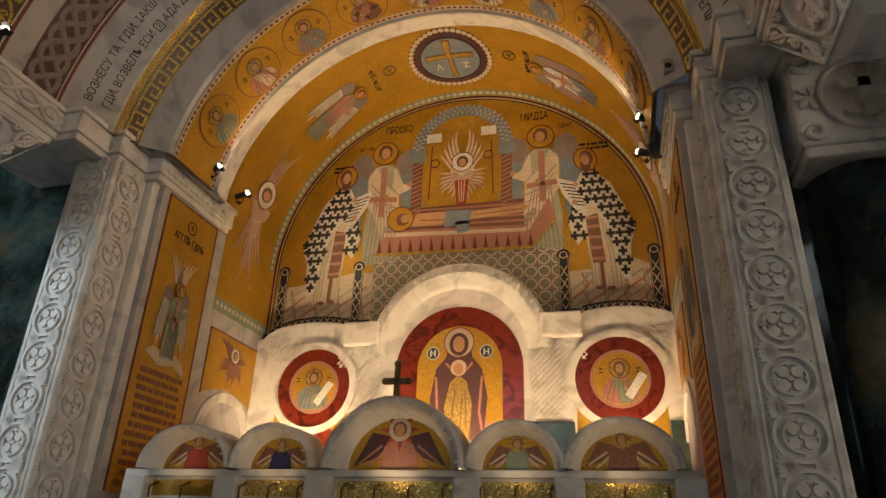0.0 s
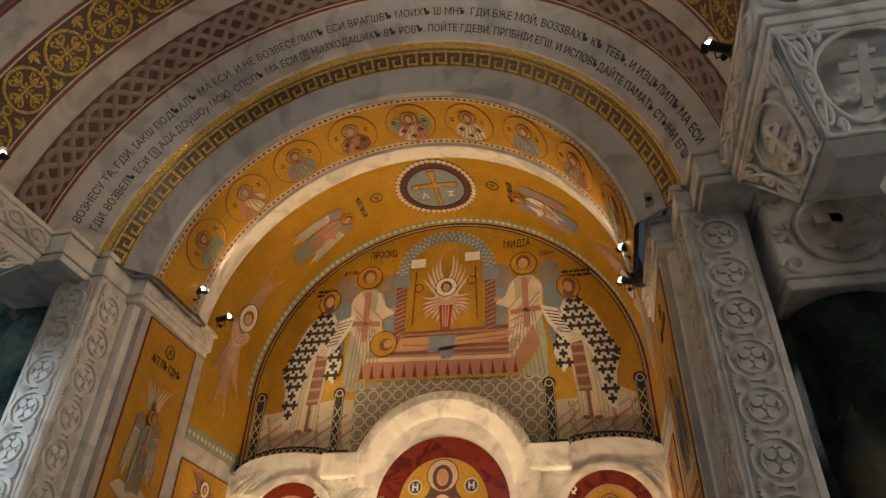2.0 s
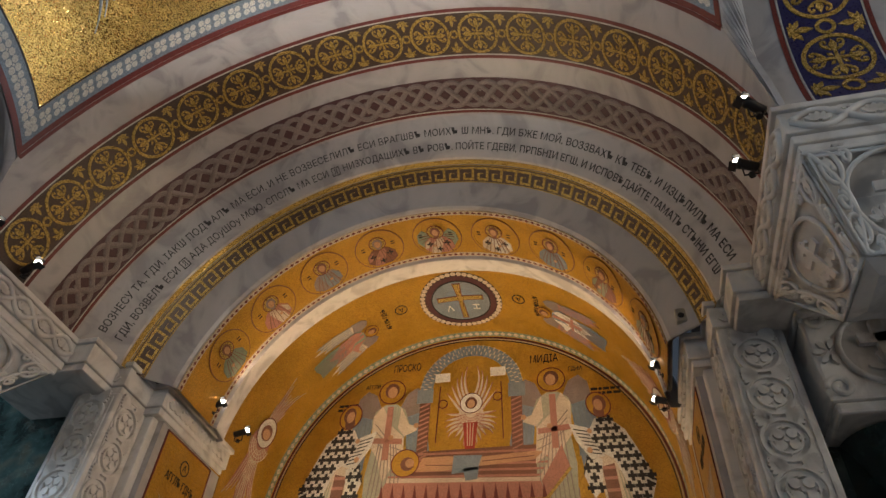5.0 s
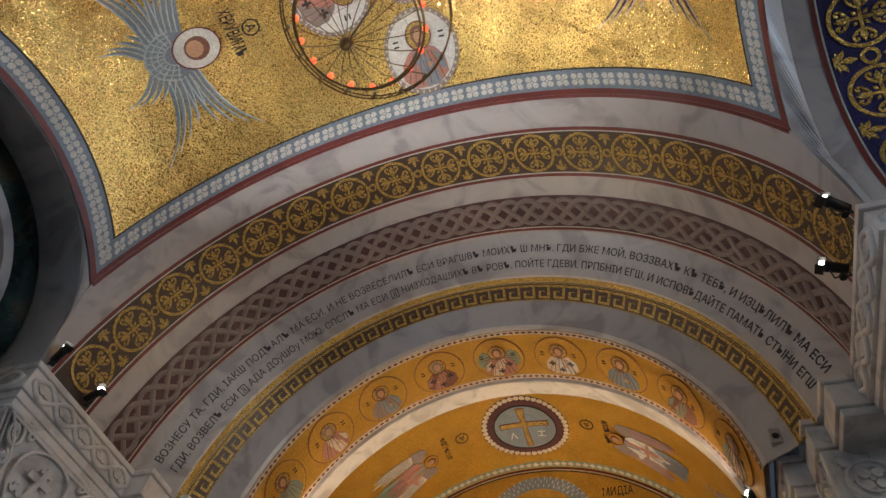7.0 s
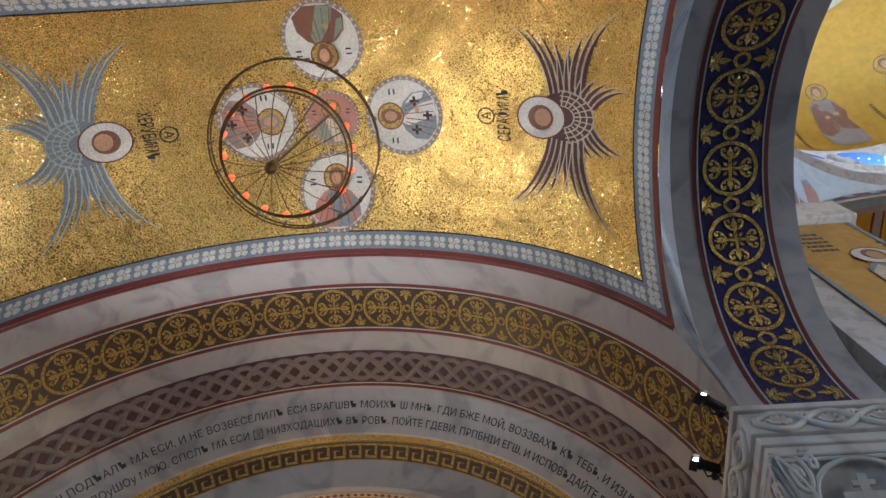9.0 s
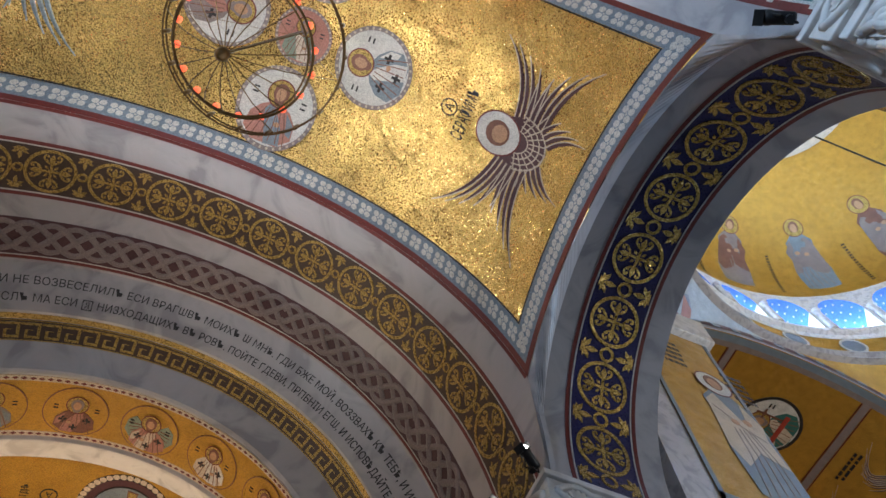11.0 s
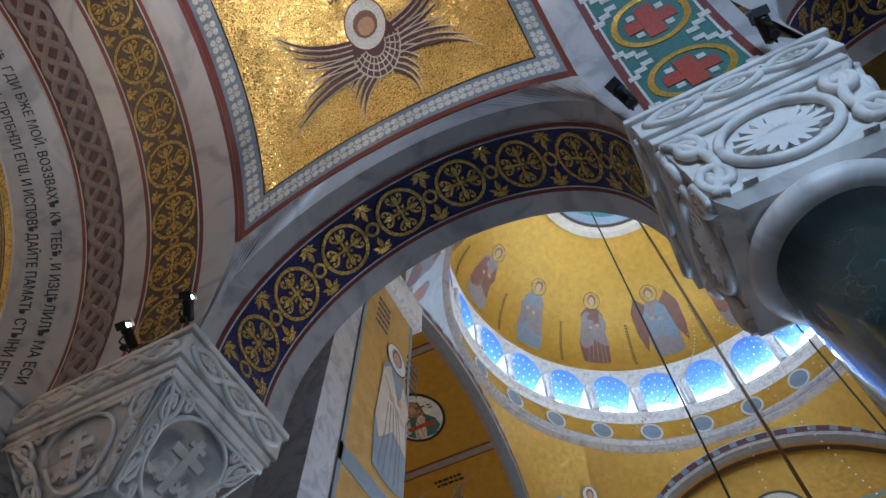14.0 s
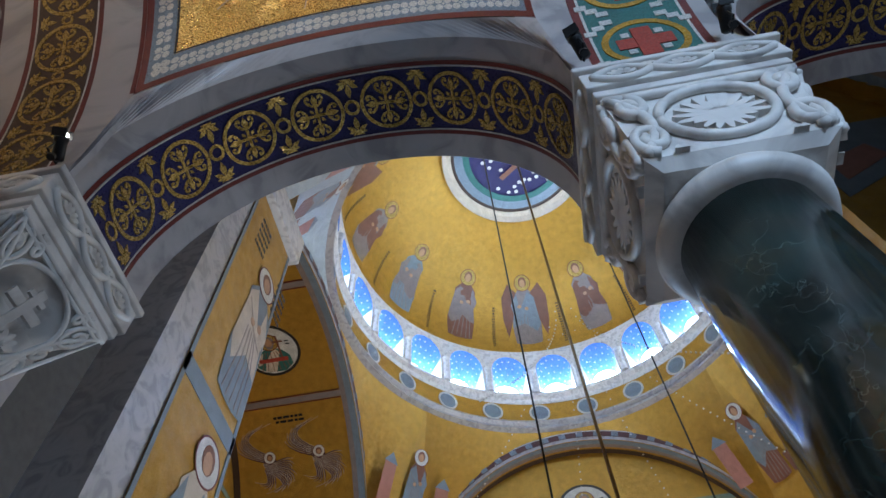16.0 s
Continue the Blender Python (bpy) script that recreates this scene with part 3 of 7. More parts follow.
fv = on_vault()
KX, KY = 0.42, 0.68            # the surface is steep along its edges: plan width of a band there
for yc, vb in ((BYC, vault_bay), (BAY2, vault_next)):
    f = on_vault(yc)
    X0, X1, Y0, Y1 = CX - HX, CX + HX, yc - 1.64, yc + 1.64

    def frame_strip(i0, i1, material, h, name, label=""):
        a = [rect(X0 + i0 * KX, X1 - i0 * KX, Y0 + i0 * KY, Y0 + i1 * KY), rect(X0 + i0 * KX, X1 - i0 * KX, Y1 - i1 * KY, Y1 - i0 * KY),
             rect(X0 + i0 * KX, X0 + i1 * KX, Y0 + i1 * KY, Y1 - i1 * KY), rect(X1 - i1 * KX, X1 - i0 * KX, Y0 + i1 * KY, Y1 - i1 * KY)]
        return part(name, flat(a, f, 0.05, h, 0.004), material, vb, label)
    frame_strip(0.0, 0.07, "redline", 0.006, "red_line")
    frame_strip(0.07, 0.32, "skyb", 0.006, "border_ground", "pale blue-grey mosaic border")
    frame_strip(0.325, 0.345, "ink", 0.007, "black_line")
    quat = []
    spots4 = ((1, 1), (1, -1), (-1, 1), (-1, -1))

    def flower(u, v, ku, kv):
        return [circle(u + dx * 0.042 * ku, v + dy * 0.042 * kv, 0.040 * ku, 7, 0.040 * kv) for dx, dy in spots4] + [circle(u, v, 0.016 * ku, 5, 0.016 * kv)]
    n = 46
    for k in range(n):
        t = -0.955 + 1.91 * k / (n - 1)
        ang = math.asin(0.92) * t / 0.955
        u = CX + R1 * math.sin(ang) * 0.99
        for v in (Y0 + 0.195 * KY, Y1 - 0.195 * KY):
            quat += flower(u, v, max(0.3, math.cos(ang)), KY)
    for k in range(21):
        ang = math.asin(0.67) * (-1 + 2 * k / 20)
        v = yc + VR * math.sin(ang)
        for u in (X0 + 0.195 * KX, X1 - 0.195 * KX):
            quat += flower(u, v, KX, max(0.4, math.cos(ang)))
    tagged(part("border_flowers", flat(quat, f, 0, 0.011, 0.004), "whitem", vb, "row of small white mosaic flowers"), kind="stuff")

# masonry behind the arches, over the supports
ms = bmesh.new()
for s in (-1, 1):
    for y0, y1 in ((SYC + SR + 0.005, 6.6), (SYC2 + SR + 0.005, SYC - SR - 0.005)):
        a, c = sorted((CX + s * 3.86, CX + s * 4.99))
        add_box(ms, a, c, y0, y1, CORN1 - 0.02, 10.2)
wall_over = struct("wall_over_supports", ms, "marble", "grey marble masonry above the supports")

# arch between the bays, with a green and red band
cross_arch = strip([(BAY2 + 1.64, R1), (BY0, R1)], place_front, -AM, AM, 64, "marble", "cross_arch", None, "", 0.05)
tagged(cross_arch, "grey marble arch between two bays with a green mosaic band", "arch", "", "structure")
ym = -0.77
band(cross_arch, ym - 0.36, ym + 0.36, R1, "teal", "mosaic_ground", "green mosaic band")
for y0 in (ym - 0.425, ym + 0.365):
    band(cross_arch, y0, y0 + 0.06, R1, "redline", "red_line", "", 0.006)
for y0 in (ym - 0.365, ym + 0.345):
    band(cross_arch, y0, y0 + 0.02, R1, "whitem", "white_line", "", 0.007)
CN = 14
cpitch = 2 * AM * R1 / CN
arc_repeat(part("stepped_cross", flat([rect(-0.07, 0.07, ym - 0.2, ym + 0.2), rect(-0.2, 0.2, ym - 0.07, ym + 0.07)], fa, 0, 0.008, 0.004), "scarlet", cross_arch, "red stepped mosaic cross"), CN, AM)
arc_repeat(part("stepped_border", flat(ring(0, ym, 0.26, 0.31, 24), fa, 0, 0.008, 0.004), "goldn", cross_arch, "ochre ring"), CN, AM)
wp = []
for sx_ in (-1, 1):
    for sv in (-1, 1):
        for j in range(3):
            wp.append(rect(*sorted((sx_ * (cpitch / 2 - 0.03 - 0.06 * j), sx_ * (cpitch / 2 - 0.09 - 0.06 * j))), *sorted((ym + sv * (0.16 + 0.07 * j), ym + sv * (0.25 + 0.07 * j)))))
        wp.append(rect(*sorted((sx_ * 0.09, sx_ * 0.15)), *sorted((ym + sv * 0.09, ym + sv * 0.15))))
arc_repeat(part("stepped_white", flat(wp, fa, 0, 0.008, 0.004), "whitem", cross_arch), CN, AM)

# ---- closing walls ----
wl = bmesh.new()
add_box(wl, -14.4, -14, -16, 30, 0, 14)
add_box(wl, -14.4, 6.0, -16.4, -16, 0, 14)
add_box(wl, -14, CX - 3.9, 6.6, 7.1, 0, 13.2)
add_box(wl, CX + 3.9, 6.0, 6.6, 7.1, 0, 13.2)
wall_outer = struct("wall_outer", wl, "plaster", "dark outer walls of the church")
# unseen lid added over the vaults to shut out the sky
vault_lid = struct("vault_lid", box(-14.4, 3.4, -16.4, 12, 13.2, 13.5), "plaster", "added dark lid closing the space above the vaults")
gw = bmesh.new()
for s in (-1, 1):
    x0, x1 = (CX + 3.965, CX + 6.0) if s > 0 else (CX - 6.0, CX - 3.965)
    add_box(gw, x0 if s > 0 else -13.9, x1, 6.2, 6.6, 0, CORN0 + (0 if s > 0 else 3))
wall_green = struct("wall_green", gw, "green", "polished dark green marble wall beside the niche")

# ---- columns with carved capitals ----
CB = 4.95                      # underside of the capitals


def carve(f, polylines, r, name, parent, material="white", n=6):
    bm = bmesh.new()
    for pl in polylines:
        tube(bm, [f(u, v, r * 0.35) for u, v in pl], r, n)
    return part(name, bm, material, parent, "", True)


def scroll(u, v, r, turns=1.35, a0=0.0, s=1):
    return [(u + s * r * (1 - 0.72 * k / 22) * math.cos(a0 + turns * 2 * PI * k / 22), v + r * (1 - 0.72 * k / 22) * math.sin(a0 + turns * 2 * PI * k / 22)) for k in range(23)]


def arc(u, v, r, a0, a1, n=20):
    return [(u + r * math.cos(a0 + (a1 - a0) * k / n), v + r * math.sin(a0 + (a1 - a0) * k / n)) for k in range(n + 1)]


def leaf_fan(u, v, r, n, a0, a1, w=0.12):
    out = []
    for k in range(n):
        a = a0 + (a1 - a0) * k / (n - 1)
        out.append(turn([(r * 0.2, -r * 0.03), (r * 0.6, -r * w), (r * 0.95, -r * w * 0.5), (r, 0), (r * 0.9, r * w * 0.7), (r * 0.55, r * w), (r * 0.2, r * 0.03)], a, u, v))
    return out


def column(name, x, y, hx, hy, label, sides, shaft=True):
    """A green shaft under a carved block and cornice; hx, hy: half sizes of the block's top."""
    ob = thing(name, label, "column" if shaft else "capital", "bay columns" if shaft else "impost capitals")
    if shaft:
        part("shaft", revolve([(0.62, 0.0), (0.62, 0.25), (0.5, 0.4), (0.45, 0.5), (0.42, 2.5), (0.39, CB - 0.12)], (x, y), 48), "green", ob, "polished dark green veined marble", True)
        part("collar", revolve([(0.42, CB - 0.16), (0.48, CB - 0.14), (0.505, CB - 0.08), (0.48, CB - 0.02), (0.43, CB + 0.01)], (x, y), 48), "white", ob, "smooth white marble collar", True)
    bm = bmesh.new()
    bx, by = (min(hx, 0.50), min(hy, 0.52)) if shaft else (0.30, 0.36)
    lv = [(0.43 if shaft else 0.2, 0.43 if shaft else 0.2, CB if shaft else CB + 0.02), (bx, by, CB + 0.06), (bx + (hx - bx) * 0.35, by + (hy - by) * 0.35, CB + 0.5), (hx, hy, CORN0 - 0.06), (hx, hy, CORN0)]
    rings = []
    for a, b, z in lv:
        rings.append([bm.verts.new((x + p * a, y + q * b, z)) for p, q in ((1, 1), (-1, 1), (-1, -1), (1, -1))])
    for p, q in zip(rings, rings[1:]):
        for k in range(4):
            bm.faces.new((p[k], p[(k + 1) % 4], q[(k + 1) % 4], q[k]))
    bm.faces.new(rings[0])
    bm.faces.new(rings[-1])
    block = part("capital", bm, "white", ob, "carved white marble capital block")
    bm = bmesh.new()
    cornice(bm, x - hx, x + hx, y - hy, y + hy)
    cn = part("cornice", bm, "white", ob, "white marble cornice with carved leaf scrolls")
    for axis, s in sides:
        half_top, half_bot, dt, db, w_other = (hy, by, hx, bx, hy) if axis == "x" else (hx, bx, hy, by, hx)

        def f(u, v, h, axis=axis, s=s, half_top=half_top, half_bot=half_bot, dt=dt, db=db):
            t = max(0.0, min(1.0, v))
            z = CB + 0.06 + (CORN0 - 0.12 - CB) * t
            k = t / 0.4 * 0.35 if t < 0.4 else 0.35 + (t - 0.4) / 0.6 * 0.65
            d = db + (dt - db) * k + h
            w = (half_bot + (half_top - half_bot) * k) * u
            return Vector((x + s * d, y + w, z)) if axis == "x" else Vector((x + w, y + s * d, z))
        ws = (CORN0 - CB) / ((half_top + half_bot) / 2)
        vines = []
        er = 0.40
        vines.append([(a * ws * 1.0, b) for a, b in arc(0, 0.52, er, 0, 2 * PI, 36)])
        for sg in (-1, 1):
            vines.append(scroll(sg * 0.80, 0.80, 0.17, 1.3, PI / 2, sg))
            vines.append(scroll(sg * 0.80, 0.24, 0.21, 1.4, -PI / 2, sg))
            vines.append([(sg * (0.95 - 0.25 * math.sin(PI * k / 14)), 0.02 + 0.95 * k / 14) for k in range(15)])
        vines.append([(-1 + 2 * k / 12, 0.97) for k in range(13)])
        if not shaft:
            vines += [[(a, b) for a, b in ((-0.96, 0.03), (-0.96, 0.93), (0.96, 0.93), (0.96, 0.03), (-0.96, 0.03))]]
            for sg in (-1, 1):
                vines += [scroll(sg * 0.55, 0.90, 0.07, 1.3, 0, sg), scroll(sg * 0.52, 0.10, 0.08, 1.3, 0, sg), scroll(sg * 0.82, 0.52, 0.09, 1.3, 1.5, sg)]
        carve(f, vines, 0.035 if shaft else 0.020, "vine_scroll", block)
        fan = [[(a * ws * 2 / 2, b) for a, b in p] for p in leaf_fan(0, 0.42, 0.34, 11, -0.15, PI + 0.15, 0.10)]
        fan += [[(a * ws, b) for a, b in circle(0, 0.42, 0.11, 12)]]
        fan += [[(a * ws, b) for a, b in p] for p in leaf_fan(0, 0.40, 0.24, 7, PI + 0.3, 2 * PI - 0.3, 0.13)]
        if not shaft:
            fan = [[(a * ws, b) for a, b in p] for p in ([(-0.05, 0.24), (0.05, 0.24), (0.035, 0.78), (-0.035, 0.78)], rect(-0.19, 0.19, 0.56, 0.64), rect(-0.09, 0.09, 0.69, 0.73))]
            fan += [[(a * ws, b) for a, b in p] for q in (-1, 1) for p in leaf_fan(q * 0.18, 0.30, 0.15, 5, 0.4, PI - 0.4, 0.2)]
        for sg in (-1, 1):
            for (uu, vv, aa) in ((0.78, 0.80, 0.3), (0.80, 0.26, -0.5), (0.58, 0.96, 1.57), (0.6, 0.06, -1.57)):
                fan += [[(sg * (uu + (a - uu) * 0.8), b) for a, b in p] for p in leaf_fan(uu, vv, 0.11, 5, aa - 1.0, aa + 1.0, 0.2)]
        part("palmette", flat(fan, f, 0, 0.006, 0.03 if shaft else 0.02), "white", block, "carved palmette" if shaft else "carved cross and leaves")
        n = max(3, round(w_other * 2 / 0.36))

        def fc(u, v, h, axis=axis, s=s, dt=dt):
            d = dt + 0.066 + h
            return Vector((x + s * d, y + u, v)) if axis == "x" else Vector((x + u, y + s * d, v))
        wave, leaves = [], []
        p = 2 * w_other / n
        m, am_ = (CORN0 + CORN1) / 2 + 0.005, 0.10
        wave.append([(-w_other + 2 * w_other * k / (n * 14), m + am_ * math.sin(PI * k / 14)) for k in range(n * 14 + 1)])
        wave.append([(-w_other + 2 * w_other * k / (n * 14), m - am_ * math.sin(PI * k / 14)) for k in range(n * 14 + 1)])
        for k in range(n):
            u = -w_other + (k + 0.5) * p
            leaves += leaf_fan(u, m - 0.06, 0.12, 5, PI / 2 - 0.9, PI / 2 + 0.9, 0.2)
            leaves += leaf_fan(u + p / 2, m + 0.11, 0.07, 3, -PI / 2 - 0.7, -PI / 2 + 0.7, 0.25) if k < n - 1 else []
        carve(fc, wave, 0.028, "leaf_scroll", cn)
        part("leaf", flat(leaves, fc, 0, 0.004, 0.022), "white", cn)
    return ob


XR, XL = CX + 4.40, CX - 4.40
column("column", XR, -0.84, 0.58, 0.58, "dark green marble column with a carved white capital", (("x", -1), ("y", 1), ("y", -1)))
column("impost_capital", XR, 4.36, 0.58, 0.84, "carved pale marble capital under the great arch", (("x", -1), ("y", -1)), False)
column("impost_capital", XL, 4.36, 0.58, 0.84, "carved pale marble capital under the great arch", (("x", 1), ("y", -1)), False)
column("column", XL, -0.84, 0.58, 0.58, "dark green marble column with a carved white capital", (("x", 1),))


def wall_capital(s):
    """Carved block with a cross in a ring, set against the green wall."""
    x0 = CX + s * 4.66
    ob = thing("wall_capital", "carved white marble block with a cross in a ring", "capital", "wall capitals")
    part("block", box(x0 - 0.59, x0 + 0.6, 5.6, 6.4, 4.85, 5.72, 0.03), "white", ob)
    part("block_foot", box(x0 - 0.56, x0 + 0.56, 5.62, 6.4, 4.74, 4.85, 0.03), "white", ob)
    part("block_top", box(x0 - 0.62, x0 + 0.68, 5.5, 6.4, 5.72, CORN1, 0.02), "white", ob)
    f = on_wall_y(5.6)
    zc = 5.33
    vines = [[(x0 + a, zc + b) for a, b in arc(0, 0, 0.36, 0, 2 * PI, 32)]]
    for sg in (-1, 1):
        vines.append([(x0 + a, zc + b) for a, b in scroll(sg * 0.47, 0.36, 0.11, 1.3, 0, sg)])
        vines.append([(x0 + a, zc + b) for a, b in scroll(sg * 0.47, -0.36, 0.11, 1.3, 0, sg)])
    carve(f, vines, 0.028, "ring_scroll", ob)
    part("cross", flat([rect(x0 - 0.05, x0 + 0.05, zc - 0.26, zc + 0.27), rect(x0 - 0.19, x0 + 0.19, zc + 0.04, zc + 0.14)], f, 0, 0.004, 0.05), "white", ob, "carved raised cross")
    part("leaf", flat(leaf_fan(x0, zc - 0.22, 0.2, 4, 0.25, PI - 0.25, 0.16) + leaf_fan(x0 - 0.45, zc, 0.14, 5, 1.2, 5.0, 0.2) + leaf_fan(x0 + 0.45, zc, 0.14, 5, -1.9, 1.9, 0.2), f, 0, 0.004, 0.03), "white", ob)
    part("shaft", revolve([(0.5, 0), (0.48, 4.72)], (x0, 6.2), 40), "green", ob, "polished dark green marble shaft", True)
    return ob


wall_capital(1)

# carved panels on the pilasters: a chain of quatrefoils in rings


def quatrefoil_panel(f, u, w, z0, z1, parent):
    pitch_ = 0.44
    n = int((z1 - z0) / pitch_)
    polys = ring(0, 0, 0.178, 0.205, 28) + ring(0, 0, 0.115, 0.132, 20)
    for k in range(4):
        a = k * PI / 2 + PI / 4
        polys.append([(0.075 * math.cos(a) + x, 0.075 * math.sin(a) + y) for x, y in circle(0, 0, 0.045, 10)])
        polys.append(turn([(0.10, -0.015), (0.15, 0), (0.10, 0.015)], k * PI / 2, 0, 0))
    polys += [circle(0, 0, 0.022, 8)]
    polys += [[(sx2 * x, y) for x, y in p] for sx2 in (-1, 1) for p in leaf_fan(0.02, 0.22, 0.19, 5, -0.42, 0.42, 0.14)]
    me_ob = part("carved_quatrefoil", flat(polys, lambda a, b, h: f(a, b, h) - f(0, 0, 0), 0, 0.002, 0.034), "white", parent, "carved quatrefoil in a ring")
    for k in range(n):
        o = me_ob if k == 0 else me_ob.copy()
        if k:
            scene.collection.objects.link(o)
        o.location = f(u, z1 - (k + 0.5) * pitch_, 0)
    fr = [rect(u - w / 2, u - w / 2 + 0.022, z0, z1), rect(u + w / 2 - 0.022, u + w / 2, z0, z1), rect(u - w / 2, u + w / 2, z1 - 0.022, z1)]
    part("panel_frame", flat(fr, f, 0, 0.002, 0.014), "white", parent)


for s in (-1, 1):
    quatrefoil_panel(on_wall_y(5.75), CX + s * 3.66, 0.50, 1.0, CORN0 - 0.06, pilasters[s])
    quatrefoil_panel(on_wall_x(CX + s * 3.36, -s), 6.02, 0.40, 1.0, CORN0 - 0.06, pilasters[s])
# leaf scrolls along the niche cornice
for s in (-1, 1):
    for f, u0, u1 in ((on_wall_x(CX + s * 3.18 - s * 0.065, -s), 6.35, 7.86), (on_wall_y(5.80 - 0.065), CX + s * 3.69 - 0.27, CX + s * 3.69 + 0.27)):
        n = max(2, round((u1 - u0) / 0.24))
        lv = []
        for k in range(n):
            lv += leaf_fan(u0 + (k + 0.5) * (u1 - u0) / n, 5.87, 0.16, 5, 0.5, PI - 0.5, 0.2)
        part("leaf", flat(lv, f, 0, 0.003, 0.022), "white", cornice_niche)

# ---- mosaic figures: plain shapes ----


def shapes(name, groups, f, parent, label, step=0.0, h0=0.008):
    """groups: (material, name, outlines); the first one is the body, the others its pieces."""
    body = None
    for k, (material, nm, polys) in enumerate(groups):
        bm = flat(polys, f, step, h0 + 0.0045 * k, 0.003)
        if body is None:
            body = part(name, bm, material, parent, label)
        else:
            part(nm, bm, material, body)
    return body


def standing(f, u, v, h, robe, mantle, parent, label, halo="goldbright", wings=None, step=0.0, ang=0.0, lean=1, h0=0.008):
    def T(ps):
        return [turn([(x * lean, y) for x, y in p], ang, u, v, h) for p in ps]
    g = [(robe, "robe", T([[(-0.13, 0.02), (-0.155, 0.3), (-0.12, 0.6), (-0.13, 0.72), (-0.06, 0.81), (0.06, 0.81), (0.13, 0.72), (0.12, 0.6), (0.15, 0.3), (0.13, 0.02), (0.05, 0.0), (-0.05, 0.0)]]))]
    if wings:
        g.append((wings, "wing", T([[(-0.08, 0.76), (-0.2, 0.88), (-0.27, 0.7), (-0.25, 0.4), (-0.2, 0.12), (-0.14, 0.4)], [(0.08, 0.76), (0.2, 0.88), (0.27, 0.7), (0.25, 0.4), (0.2, 0.12), (0.14, 0.4)]])))
        g.append(("brown", "feather", T(line([(-0.16, 0.74), (-0.22, 0.2)], 0.012) + line([(-0.2, 0.78), (-0.24, 0.34)], 0.012) + line([(0.16, 0.74), (0.22, 0.2)], 0.012) + line([(0.2, 0.78), (0.24, 0.34)], 0.012))))
    g.append((mantle, "mantle", T([[(-0.12, 0.7), (-0.05, 0.78), (0.03, 0.6), (0.13, 0.5), (0.15, 0.28), (0.02, 0.34), (-0.1, 0.2), (-0.15, 0.32)], [(0.09, 0.76), (0.16, 0.6), (0.13, 0.48), (0.06, 0.56)]])))
    g.append(("taupe", "fold", T(sum([line([(a, 0.02), (a * 0.8 + 0.02, 0.3), (a * 0.5, 0.5)], 0.007) for a in (-0.09, -0.04, 0.01, 0.06, 0.1)], []) + line([(-0.1, 0.66), (0.02, 0.52), (0.12, 0.46)], 0.007))))
    g.append((halo, "halo", T([circle(0, 0.89, 0.105, 20)])))
    g.append(("redline", "halo_edge", T(ring(0, 0.89, 0.1, 0.108, 20))))
    g.append(("brown", "hair", T([circle(0, 0.90, 0.055, 12, 0.066)])))
    g.append(("skin", "head", T([circle(0, 0.885, 0.038, 10, 0.052), circle(0.06, 0.58, 0.026, 7), circle(-0.02, 0.55, 0.024, 7)])))
    return shapes("mosaic_figure", g, f, parent, label, step, h0)


def inside(x, y, poly):
    hit = False
    for (a, b), (c, d) in zip(poly, poly[1:] + poly[:1]):
        if (b > y) != (d > y) and x < (c - a) * (y - b) / (d - b) + a:
            hit = not hit
    return hit


